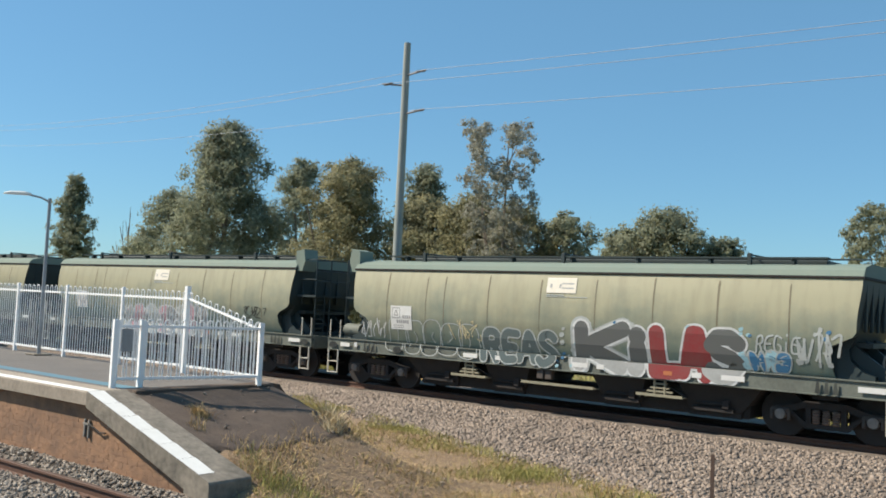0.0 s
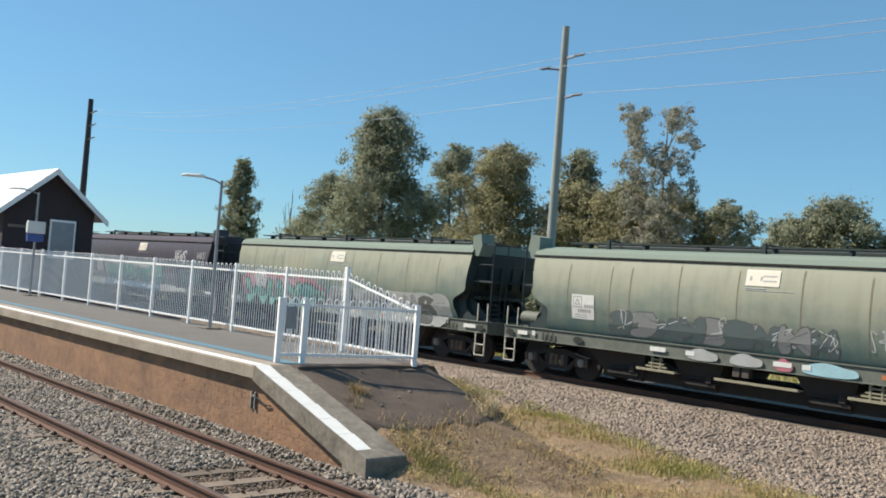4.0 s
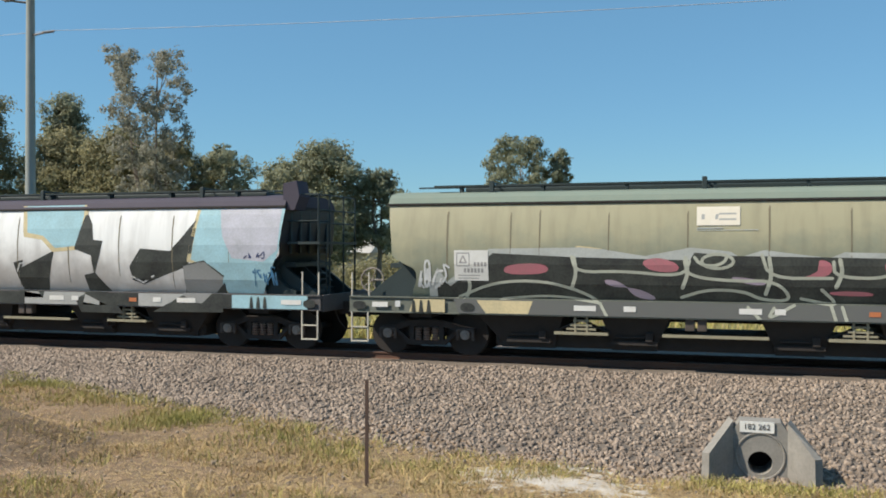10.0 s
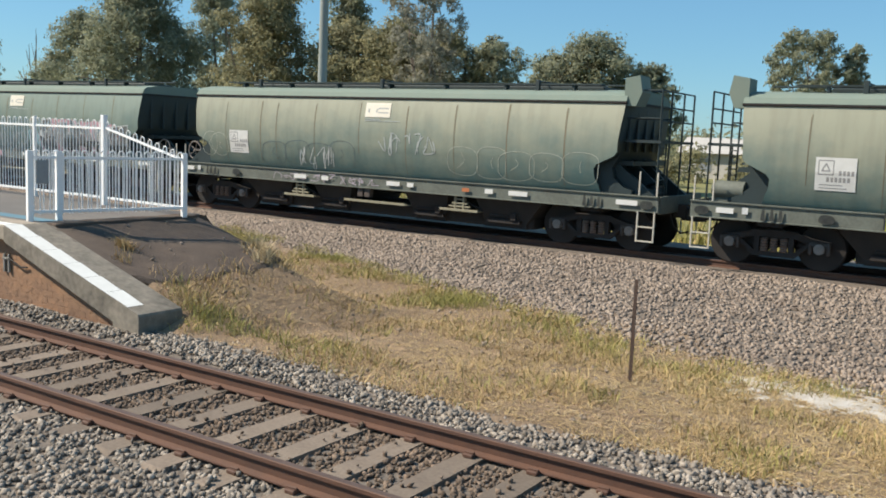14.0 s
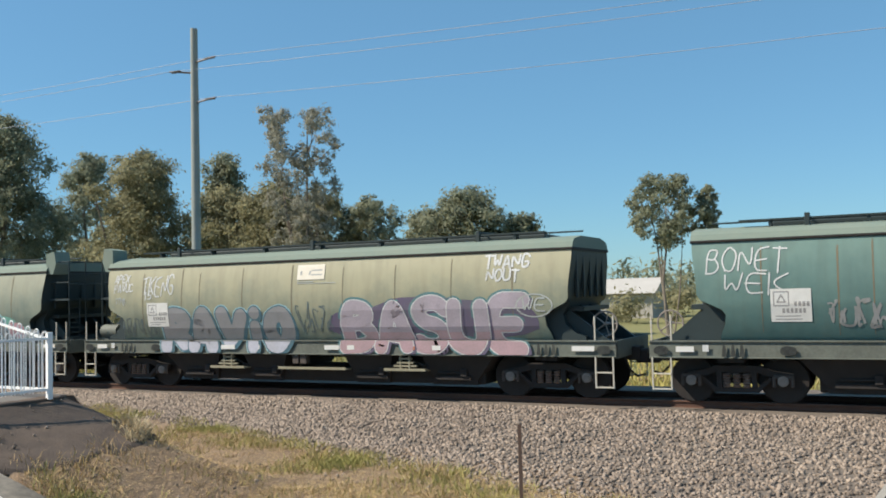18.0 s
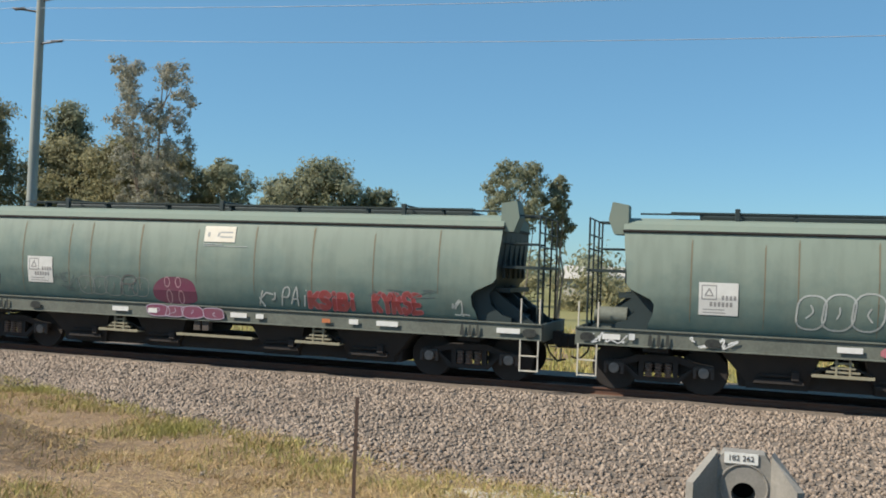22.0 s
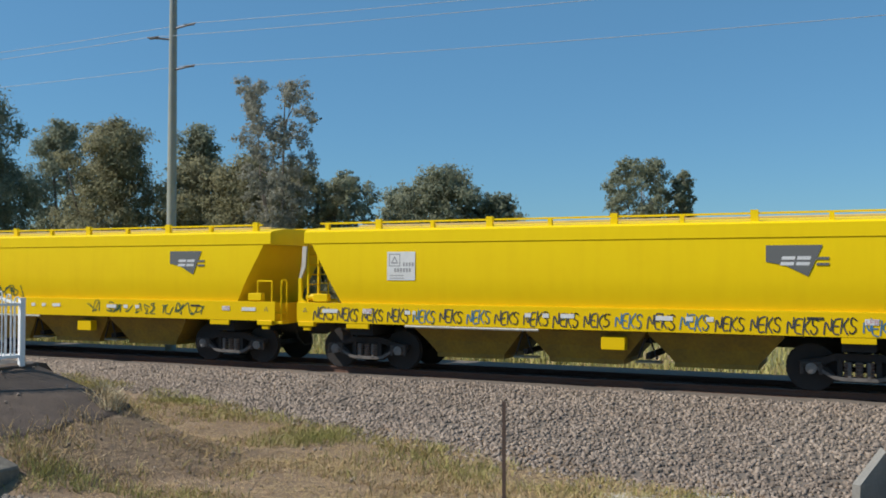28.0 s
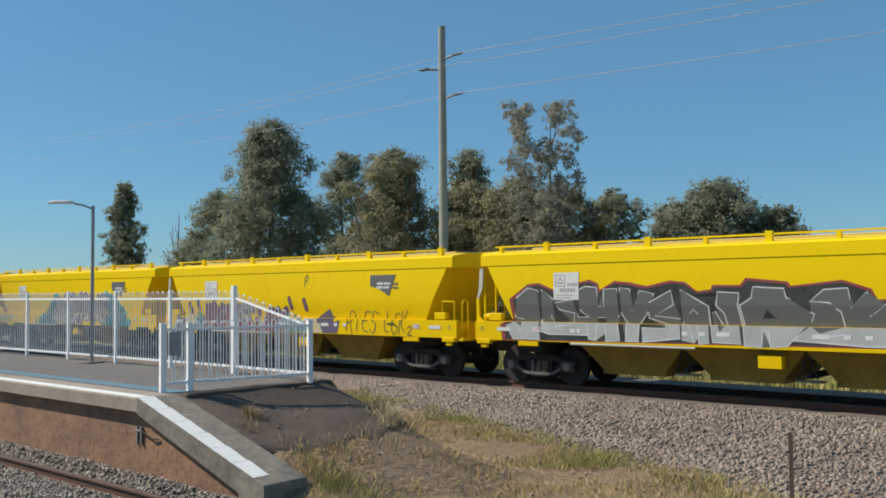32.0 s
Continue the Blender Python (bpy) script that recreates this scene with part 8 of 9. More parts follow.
for k in range(26):
    cx, cz, q = (dots.uniform(-0.1, 0.55), dots.uniform(1.0, 2.0), 0.05) if k < 14 else (dots.choice((dots.uniform(4.4, 4.8), dots.uniform(5.9, 6.4), dots.uniform(1.2, 3.8))), dots.uniform(1.95, 2.18), 0.045)
    S[2].begin()
    S[2].stroke([(cx, cz), (cx + 0.03, cz + 0.02)], q * dots.uniform(1.2, 2.2), dots.choice(("p_sky", "p_blue", "p_pale")), 3)
    S[2].end("paint_dot", "small sprayed dot")
# plum wagon with the mint piece
S[3].begin()
cloud(S[3], -6.2, -4.0, 1.29, 1.68, "p_grey", 3, 0)
S[3].end("painted_cloud", "grey sprayed ground")
S[3].begin()
cloud(S[3], 2.0, 3.9, 1.29, 1.95, "p_grey", 4, 0)
S[3].end("painted_cloud", "grey sprayed ground")
for a, b, c in ((-5.8, -4.05, "p_pale"), (-4.0, 2.25, "p_blue"), (2.3, 4.0, "p_pale")):
    S[3].begin()
    S[3].polygon([(a, 0.97), (b, 0.97), (b - 0.04, 1.26), (a + 0.03, 1.26)], c, 0)
    S[3].end("painted_band", "painted band on the sill")
tagging(S[3], (-3.4, -0.8, 1.0, 1.22, 5, "p_white", 12, 0.035), (0.6, 2.2, 1.0, 1.22, 3, "p_white", 13, 0.04), (3.3, 4.9, 1.02, 1.25, 4, "p_white", 14, 0.05))
S[3].begin()
S[3].polygon([(-4.25, 1.3), (-4.2, 2.05), (-3.2, 2.28), (-1.6, 2.12), (-0.4, 2.2), (0.6, 2.1), (1.2, 2.25), (1.7, 2.12), (2.3, 2.15), (2.35, 1.75), (2.2, 1.3)], "p_white", 0)
S[3].end("painted_cloud", "white sprayed edge of a painted piece")
graffiti(S[3], -3.9, 2.15, 1.30, 2.02, 6, ["p_mint", "p_mint", "p_teal"], "p_black", 14, soft=False, low="p_teal", w=0.035)
thin_word(S[3], "VENS", 3.6, 4.7, 2.3, 2.8, "p_white", 15, 0.06)
thin_word(S[3], "WAKS", 5.7, 6.45, 2.55, 2.82, "p_silver", 16, 0.04)
tagging(S[3], (5.75, 6.35, 2.25, 2.5, 3, "p_silver", 17, 0.04))
graffiti(S[3], 4.1, 6.0, 1.42, 1.95, 5, "p_dgrey", "p_mint", 18, outline_only=True, w=0.03)
# green wagon with the rose-edged letters
S[4].begin()
S[4].polygon([(-6.4, 1.3), (-6.4, 1.9), (-6.1, 2.08), (-5.4, 2.25), (-4.3, 2.05), (-3.8, 2.18), (-3.3, 2.02), (-2.6, 2.04), (-2.0, 2.14), (-1.6, 2.0), (-1.3, 2.14), (-1.0, 1.85), (-0.6, 1.8), (-0.4, 1.3)], "p_rose", 0)
S[4].polygon([(-6.28, 1.3), (-6.28, 1.85), (-5.4, 2.12), (-3.8, 2.06), (-1.6, 1.92), (-1.1, 1.75), (-0.62, 1.65), (-0.55, 1.3)], "p_pink", 1)
S[4].end("painted_cloud", "rose and pink sprayed edge")
fat_word(S[4], "WAYS", -6.1, -1.15, 0.97, 1.98, ["p_mint", "p_teal", "p_mint", "p_teal"], "p_black", 18, weight=0.40, edge=0.07, soft=False, wob=0.03, shine="p_pale", low="p_mint", low_at=0.3, widths=[1.9, 0.95, 0.95, 0.95], fall=-0.02)
for x in (-1.0, -0.72):
    S[4].begin()
    S[4].stroke([(x, 1.65), (x + 0.03, 1.35)], 0.25, "p_black", 4)
    S[4].stroke([(x, 1.65), (x + 0.03, 1.38)], 0.14, "p_mint", 5)
    S[4].end("painted_letter", "short painted stroke")
graffiti(S[4], -0.3, 5.9, 0.98, 1.85, 7, ["p_grey", "p_dgrey", "p_silver"], "p_pale", 19, halo="p_pale")
# tan wagon with a half-faded grey piece
graffiti(S[5], -4.1, 1.9, 1.35, 1.92, 7, ["p_slate", "p_grey", "p_slate"], "p_dgrey", 20, w=0.03, holes=False, gap=0.12)
tagging(S[5], (2.3, 4.9, 1.62, 2.0, 6, "p_pale", 21, 0.035), (4.6, 6.0, 1.4, 1.65, 5, "p_pale", 23, 0.025), (-3.9, 1.8, 1.5, 2.0, 8, "p_white", 24, 0.02))
for a, b, c in ((-1.7, -0.9, "p_silver"), (-0.6, 0.2, "p_silver"), (0.5, 0.9, "p_rose"), (1.1, 2.3, "p_sky"), (4.3, 5.2, "p_grey")):
    S[5].begin()
    cloud(S[5], a, b, 0.97, 1.26, c, 25, 1, 4)
    S[5].end("painted_blot", "faded painted blot on the sill")
# plum wagon with two pieces
thin_word(S[6], "SEMZ", -6.5, -5.45, 2.72, 3.15, "p_white", 26, 0.06, 0.18)
for a, b, c in ((-5.6, -0.5, "p_pale"), (-0.3, 4.5, "p_navy")):
    S[6].begin()
    S[6].polygon([(a, 0.97), (b, 0.97), (b, 1.26), (a, 1.26)], c, 0)
    S[6].end("painted_band", "painted band on the sill")
tagging(S[6], (-6.5, -5.4, 2.58, 2.66, 1, "p_white", 27, 0.05), (-5.3, -0.8, 0.99, 1.22, 8, "p_dgrey", 24, 0.03), (0.2, 4.3, 0.99, 1.24, 9, "p_sky", 25, 0.05))
for x, z, q in ((-0.8, 2.05, 0.3), (1.5, 2.25, 0.3), (2.5, 2.3, 0.34), (3.3, 2.2, 0.3), (4.5, 2.05, 0.5), (5.0, 1.75, 0.6), (5.45, 1.65, 0.45), (4.7, 1.5, 0.6)):
    S[6].begin()
    S[6].stroke([(x - 0.1, z - 0.05), (x + 0.15, z)], q, "p_orange", 0)
    S[6].end("painted_blot", "orange sprayed blot")
tagging(S[6], (4.7, 5.5, 1.5, 1.8, 3, "p_white", 28, 0.09), (5.2, 5.95, 1.35, 1.6, 3, "p_grey", 29, 0.05))
alone(S[6], cloud, S[6], -6.4, -3.6, 1.29, 2.05, "p_pale", 27, 0, 8)
alone(S[6], cloud, S[6], -3.8, -0.6, 1.29, 2.12, "p_lilac_pale", 30, 0, 9)
graffiti(S[6], -6.3, -0.75, 1.30, 2.12, 6, ["p_silver", "p_silver", "p_grey"], "p_black", 28, halo="p_cream_pale", low="p_grey", w=0.06, soft=False, gap=0.08)
graffiti(S[6], -0.5, 4.5, 1.30, 2.2, 6, ["p_maroon", "p_maroon", "p_purple"], "p_sky", 29, halo="p_cyan", w=0.06, low="p_navy")
# chalky wagon with white bubble outlines
bubble_word(S[7], "      ", 0.95, 4.0, 1.05, 2.2, "p_pale", 31, edge=0.045)
thin_word(S[7], "TREA", 4.15, 5.15, 1.48, 1.78, "p_pale", 32, 0.04)
tagging(S[7], (1.1, 4.0, 1.5, 1.7, 6, "p_white", 33, 0.035), (-3.6, -1.2, 1.02, 1.2, 5, "p_pale", 34, 0.025))
# teal wagon
thin_word(S[8], "KR", -1.85, -1.15, 1.88, 2.15, "p_white", 35, 0.045)
tagging(S[8], (-1.85, -0.55, 1.5, 1.82, 5, "p_white", 35, 0.045), (4.6, 5.3, 1.45, 1.85, 2, "p_slate", 36, 0.035), (5.3, 6.0, 1.6, 1.95, 3, "p_pale", 37, 0.03), (-3.2, -2.3, 1.6, 1.9, 2, "p_pale", 38, 0.02))
bubble_word(S[8], "    ", 1.75, 4.5, 1.3, 2.1, "p_pale", 39, edge=0.055, ground="p_slate")
tagging(S[8], (2.0, 4.35, 1.35, 1.98, 3, "p_black", 41, 0.045), (2.3, 4.2, 1.4, 1.9, 3, "p_dgrey", 43, 0.04))
S[8].begin()
cloud(S[8], 2.3, 4.2, 0.97, 1.26, "p_grey", 40, 1, 5)
S[8].end("painted_blot", "faded painted blot on the sill")
# silver-painted wagon with huge black shapes
for mat, lay, pts in (
        ("p_black", 0, [(-6.95, 2.87), (-6.61, 2.92), (-5.94, 2.24), (-5.35, 1.86), (-4.29, 1.76), (-4, 0.91), (-4.76, 0.6), (-6.57, 0.85), (-6.84, 1.5), (-6.97, 2.28)]),
        ("p_black", 0, [(-3.34, 1.91), (-2.11, 2), (-1.82, 1.64), (-1.83, 0.76), (-2.98, 0.77)]),
        ("p_black", 0, [(-2.11, 2), (-1.9, 2.68), (-1.66, 3.25), (-1.44, 3.28), (-1.52, 2.77), (-1.81, 2.62), (-1.98, 1.88)]),
        ("p_cream", 1, [(-1.71, 2.74), (-1.69, 3.15), (-1.46, 3.18), (-1.53, 2.79)]),
        ("p_black", 0, [(-0.65, 1.97), (-0.34, 2.04), (-0.41, 1.85), (0.59, 2.27), (0.12, 1.64), (0.36, 1.59), (0.25, 1.11), (-0.42, 1.11)]),
        ("p_cream", 1, [(-0.43, 3.37), (-0.33, 2.61), (0.22, 2.53), (0.55, 2.23), (1.4, 2.3), (1.52, 3.24), (1.45, 3.38)]),
        ("p_sky", 2, [(-0.32, 3.37), (-0.22, 2.71), (0.26, 2.63), (0.62, 2.33), (1.31, 2.39), (1.41, 3.24), (1.38, 3.38)]),
        ("p_black", 3, [(1.48, 3.22), (1.67, 2.9), (1.72, 2.53), (1.99, 2.5), (1.88, 2.09), (1.71, 1.69), (1.66, 2.15), (1.18, 2.31), (1.4, 2.45), (1.43, 2.78)]),
        ("p_black", 0, [(1.43, 1.68), (1.74, 1.74), (1.77, 1.23), (2.58, 0.77), (1.38, 0.78), (1.2, 1.1), (1.49, 1.22)]),
        ("p_black", 0, [(2.73, 1.89), (3.05, 2.32), (4.03, 2.25), (4.13, 2.53), (4.55, 3.01), (4.53, 2.68), (4.4, 2.02), (4.2, 1.87), (3.07, 1.47), (2.79, 1.57)]),
        ("p_cream", 0, [(4.55, 3.23), (6.81, 3.24), (6.68, 2.25), (6.2, 1.86), (6.2, 1.29), (5.2, 1.29), (5.19, 1.68), (4.99, 1.82), (4.31, 2.02), (4.45, 2.7)]),
        ("p_sky", 1, [(4.64, 3.23), (6.81, 3.24), (6.68, 2.25), (6.22, 1.86), (6.22, 1.29), (5.31, 1.29), (5.3, 1.68), (5.05, 1.86), (4.42, 2.06), (4.54, 2.7)]),
        ("p_mist", 2, [(5.15, 3.23), (6.73, 3.24), (6.66, 2.3), (6.3, 2.02), (5.5, 2.1), (5.25, 2.6)]),
        ("p_grey", 2, [(4.2, 1.93), (4.77, 2.03), (5.25, 1.66), (5.15, 1.3), (4.69, 1.04), (4.21, 1.21)]),
        ("p_black", 3, [(4.21, 1.23), (4.69, 1.02), (5.27, 1.54), (5.28, 0.85), (3.41, 0.83)]),
        ("p_silver", 0, [(-4.01, 1.26), (-3.02, 1.24), (-2.98, 0.89), (-3.93, 0.88)]),
):
    alone(S[9], S[9].polygon, pts, mat, lay)
for mat, lay, wide, pts in (
        ("p_white", 5, 0.04, [(-1.75, 1.7), (-1.61, 2.01), (-1.54, 1.65)]),
        ("p_white", 5, 0.035, [(-0.56, 1.74), (-0.46, 1.94), (-0.31, 1.97)]),
        ("p_white", 5, 0.04, [(2.76, 1.66), (3.07, 1.51), (3.4, 1.68)]),
        ("p_black", 4, 0.04, [(4.21, 1.15), (4.17, 1.92), (4.77, 2.03), (5.25, 1.68), (5.2, 1.3)]),
        ("p_black", 4, 0.03, [(-1.48, 2.77), (-1.77, 2.59), (-1.85, 1.95)]),
):
    alone(S[9], S[9].ribbon, pts, wide, mat, lay)
for a, b, mat in ((-7.6, -4.6, "p_dgrey"), (-2.6, -1.8, "p_pale"), (-1.8, -0.3, "p_black"), (-0.3, 1.9, "p_silver"), (1.9, 3.0, "p_black"), (3.0, 4.6, "p_silver"), (4.6, 5.5, "p_black"), (5.5, 7.4, "p_sky")):
    alone(S[9], S[9].polygon, [(a, 0.96), (b, 0.96), (b, 1.26), (a, 1.26)], mat, 0)
scrawl(S[9], -2.8, -2.1, 1.5, 1.75, 3, "p_yellow", 41, 0.03, 6)
scrawl(S[9], -6.2, -5.0, 1.4, 1.75, 4, "p_yellow", 42, 0.03, 6)
scrawl(S[9], 6.0, 6.6, 1.5, 1.85, 4, "p_blue", 43, 0.03, 6)
scrawl(S[9], 5.8, 6.3, 2.1, 2.25, 3, "p_navy", 44, 0.025, 6)
# black piece with white edges
alone(S[10], S[10].polygon, [(-5.2, 0.96), (5.4, 0.96), (5.2, 1.26), (-5.3, 1.26)], "p_dgrey", 0)
alone(S[10], cloud, S[10], 4.6, 5.6, 1.35, 2.05, "p_cream", 45, 1, 5)
alone(S[10], S[10].polygon, [(-6.3, 0.97), (-5.5, 0.97), (-5.5, 1.24), (-6.2, 1.24)], "p_cream", 1)
alone(S[10], S[10].polygon, [(-4.6, 0.97), (-3.7, 0.97), (-3.6, 1.24), (-4.8, 1.24)], "p_cream", 1)
scrawl(S[10], -6.2, -5.4, 1.5, 2.0, 3, "p_white", 46, 0.06, 5)
alone(S[10], S[10].polygon, [(-5.87, 1.54), (-5.67, 1.92), (-5.45, 1.6), (-4.75, 1.82), (-4.54, 2.32), (-2.83, 2.17), (-2.62, 2.35), (-2.15, 2.31), (-1.23, 2.16), (-0.56, 2.19), (-0.45, 2.35), (0.29, 2.27), (0.47, 2.16), (0.9, 2.3), (2.08, 2.15), (2.32, 2.26), (3.77, 2.23), (4.31, 2.07), (4.43, 1.83), (4.23, 1.62), (4.41, 1.41), (4.5, 1.295), (-5.89, 1.295)], "p_pale", 1)
alone(S[10], S[10].polygon, [(-5.7, 1.49), (-5.6, 1.69), (-5.34, 1.48), (-4.65, 1.75), (-4.45, 2.23), (-2.89, 2.1), (-2.67, 2.15), (-1.24, 2.07), (-0.47, 2.1), (-0.38, 2.25), (0.26, 2.19), (0.47, 2.07), (0.9, 2.18), (2.02, 2.07), (2.31, 2.16), (3.71, 2.13), (4.2, 1.99), (4.3, 1.83), (4.13, 1.62), (4.3, 1.4), (4.35, 1.29), (-5.7, 1.29)], "p_black", 2)
alone(S[10], S[10].polygon, [(-2.9, 2.15), (-2.68, 2.39), (-2.21, 2.33), (-2.02, 2.15), (-1.63, 2.09)], "p_cream", 0)
alone(S[10], S[10].polygon, rounded([(4.3, 1.81), (4.47, 2.02), (4.73, 1.95), (4.82, 1.6), (5.02, 1.4), (4.96, 1.25), (4.33, 1.41), (4.23, 1.62)], 2), "p_cream", 2)
for mat, lay, pts in (
        ("p_rose", 3, [(-4.17, 2), (-3.32, 2.03), (-3.26, 1.8), (-4.25, 1.78)]),
        ("p_rose", 3, [(-1.43, 2.09), (-1.04, 2.16), (-0.66, 2.01), (-0.71, 1.85), (-1.25, 1.88)]),
        ("p_rose", 3, [(1.85, 2.14), (2.13, 2.06), (2.09, 1.79), (1.41, 1.71), (1.93, 1.9)]),
        ("p_rose", 3, [(2.99, 2.07), (3.21, 2.05), (3.22, 1.79), (3.07, 1.8)]),
        ("p_lilac", 3, [(0.27, 1.8), (1, 1.7), (0.87, 1.6), (0.39, 1.69)]),
        ("p_rose", 3, [(2.05, 1.52), (2.74, 1.53), (2.9, 1.43), (2.11, 1.44)]),
        ("p_lilac", 3, [(-2.18, 1.72), (-1.78, 1.66), (-1.53, 1.32), (-1.02, 1.29), (-1.46, 1.54), (-2.05, 1.55)]),
):
    alone(S[10], S[10].polygon, rounded(pts, 2), mat, lay)
for wide, pts in (
        (0.05, [(-5.22, 1.3), (-4.4, 1.63), (-3.41, 1.67), (-2.59, 1.45), (-2.2, 1.2)]),
        (0.05, [(-2.8, 2.17), (-2.71, 1.84), (-1.77, 1.88), (-0.61, 1.77), (-0.47, 2.08)]),
        (0.05, [(-0.38, 2.16), (-0.28, 2.02), (-0.03, 1.98), (0.18, 2.06), (0.23, 2.19)]),
        (0.05, [(-0.57, 2.08), (-0.51, 1.78), (0.39, 1.69), (1.12, 1.72), (1.46, 1.32), (0.86, 1.33), (0.56, 1.5), (-0.12, 1.53), (-0.63, 1.36)]),
        (0.05, [(0.87, 2.21), (1, 1.76), (2.12, 1.77)]),
        (0.05, [(2.14, 2.08), (2.16, 1.79), (3.11, 1.77), (3.19, 2.05)]),
        (0.06, [(3.77, 2.19), (3.96, 2.1), (3.64, 1.65)]),
        (0.05, [(3.46, 2.04), (3.6, 1.75), (3.79, 2.03)]),
        (0.06, [(3.85, 1.61), (4.11, 1.26), (4.36, 1.26), (4.53, 0.96)]),
        (0.05, [(1.94, 1.55), (2.27, 1.23), (1.58, 1.37)]),
        (0.04, [(-4.27, 1.28), (-3.15, 1.37), (-2.2, 1.22)]),
        (0.05, [(-2.2, 1.18), (-2.06, 0.91)]),
        (0.05, [(0.61, 1.2), (0.84, 0.96)]),
        (0.05, [(1.09, 1.19), (0.96, 0.96), (1.45, 1.25)]),
        (0.05, [(2.1, 1.24), (2.2, 0.9)]),
        (0.05, [(2.29, 1.23), (2.39, 0.89)]),
):
    alone(S[10], S[10].stroke, open_round(pts), wide * 1.2, "p_cream_pale", 4)
for x, top, low in ((-5.0, 1.75, 1.3), (-2.75, 2.15, 1.5), (-0.55, 2.15, 1.55), (1.0, 2.15, 1.45), (2.25, 2.12, 1.6), (3.9, 2.1, 1.35)):
    alone(S[10], S[10].stroke, open_round([(x, top), (x + 0.05, (top + low) / 2), (x - 0.06, low)]), 0.075, "p_cream_pale", 5)
alone(S[10], S[10].stroke, [(0.05 + 0.3 * math.cos(a), 2.08 + 0.14 * math.sin(a)) for a in [2 * math.pi * k / 14 for k in range(15)]], 0.06, "p_cream_pale", 5)
# grey-green wagon with the silver piece
graffiti(S[11], 1.5, 5.95, 1.30, 2.25, 5, ["p_dgrey", "p_grey", "p_slate"], "p_white", 48, halo="p_pink", w=0.035, low="p_black", soft=False)
bubble_word(S[11], "DO", -6.3, -5.35, 1.42, 2.0, "p_pale", 49, edge=0.03)
thin_word(S[11], "WRAP", -6.35, -5.6, 2.15, 2.35, "p_pale", 52, 0.03)
thin_word(S[11], "DB", -0.75, 0.75, 1.42, 2.12, "p_pale", 50, 0.035, wob=0.04)
tagging(S[11], (-2.75, -0.9, 1.4, 2.05, 5, "p_pale", 51, 0.03), (-5.6, -4.6, 1.0, 1.22, 4, "p_pale", 53, 0.03), (0.6, 2.2, 1.0, 1.22, 4, "p_white", 54, 0.03), (0.8, 1.4, 1.45, 2.0, 3, "p_sky", 55, 0.06))
S[11].begin()
cloud(S[11], -2.3, -0.8, 0.97, 1.27, "p_pink", 51, 1)
S[11].end("painted_blot", "pink blot on the sill")
# faint outlines
bubble_word(S[12], "  ", -6.4, -5.5, 1.5, 2.25, "p_cream_pale", 56, edge=0.014)
bubble_word(S[12], "    ", -3.9, -0.7, 1.35, 2.1, "p_slate", 57, edge=0.016)
bubble_word(S[12], "     ", 2.3, 6.2, 1.4, 2.15, "p_cream_pale", 58, edge=0.014)
tagging(S[12], (0.1, 1.9, 1.9, 2.4, 4, "p_pale", 59, 0.03), (-2.6, -1.2, 1.4, 2.0, 4, "p_white", 60, 0.02), (-3.6, 0.2, 1.0, 1.23, 8, "p_lilac_pale", 61, 0.02))
# lime blot and dark tags
S[13].begin()
S[13].stroke([(-3.75, 1.0), (-3.75, 1.8), (-3.55, 1.95), (-3.35, 1.8)], 0.45, "p_lime", 1)
S[13].stroke([(-3.3, 1.0), (-3.2, 1.8), (-2.95, 1.95), (-2.8, 1.75), (-2.75, 1.0)], 0.4, "p_lime", 1)
S[13].stroke([(-3.98, 1.0), (-3.98, 1.8), (-3.6, 2.15), (-3.2, 1.95), (-3.25, 1.35)], 0.035, "p_black", 4)
S[13].stroke([(-3.2, 1.9), (-2.9, 2.16), (-2.58, 1.95), (-2.55, 1.0)], 0.035, "p_black", 4)
S[13].end("painted_blot", "lime green painted shape with black edge")
thin_word(S[13], "PBI", 2.7, 3.8, 1.98, 2.42, "p_black", 62, 0.05)
thin_word(S[13], "KR", 4.1, 5.7, 1.75, 2.4, "p_black", 63, 0.055)
tagging(S[13], (-2.5, -1.8, 1.75, 2.0, 3, "p_black", 64, 0.03), (-0.3, 1.4, 1.35, 1.95, 6, "p_pale", 65, 0.03), (-0.5, 1.2, 1.0, 1.22, 4, "p_pink", 66, 0.05), (5.6, 6.1, 1.5, 1.8, 1, "p_black", 67, 0.03))
# wagon with the mint and red letters
S[14].begin()
cloud(S[14], -4.0, 0.1, 1.29, 1.98, "p_pink", 65, 0)
S[14].end("painted_cloud", "pink sprayed ground")
fat_word(S[14], "KLEV!", -3.15, 0.0, 1.3, 2.3, "p_teal_grey", "p_rose", 66, weight=0.30, edge=0.07, shade="p_cream_pale", soft=False, wob=0.04, slant=0.08, shine="p_pale")
graffiti(S[14], 0.0, 1.85, 1.32, 2.28, 2, ["p_black", "p_pink", "p_black"], "p_black", 66, halo="p_white", low="p_red")
fat_word(S[14], "AREA", 1.75, 5.15, 1.3, 2.1, ["p_lilac_pale", "p_dust"], "p_dgrey", 67, weight=0.52, edge=0.022, halo="p_sky", halo_w=0.04, wob=0.1, low="p_grey", low_at=0.4)
for k, (x, z, q, c) in enumerate(((5.2, 1.75, 0.5, "p_mint"), (5.55, 1.6, 0.45, "p_pink"), (5.9, 1.5, 0.4, "p_mint"), (6.2, 1.45, 0.35, "p_pale"), (1.6, 2.2, 0.2, "p_red"), (3.0, 2.2, 0.2, "p_white"))):
    S[14].begin()
    S[14].stroke([(x - 0.15, z), (x + 0.15, z - 0.05)], q, c, k % 2)
    S[14].end("painted_blot", "sprayed blot of colour")
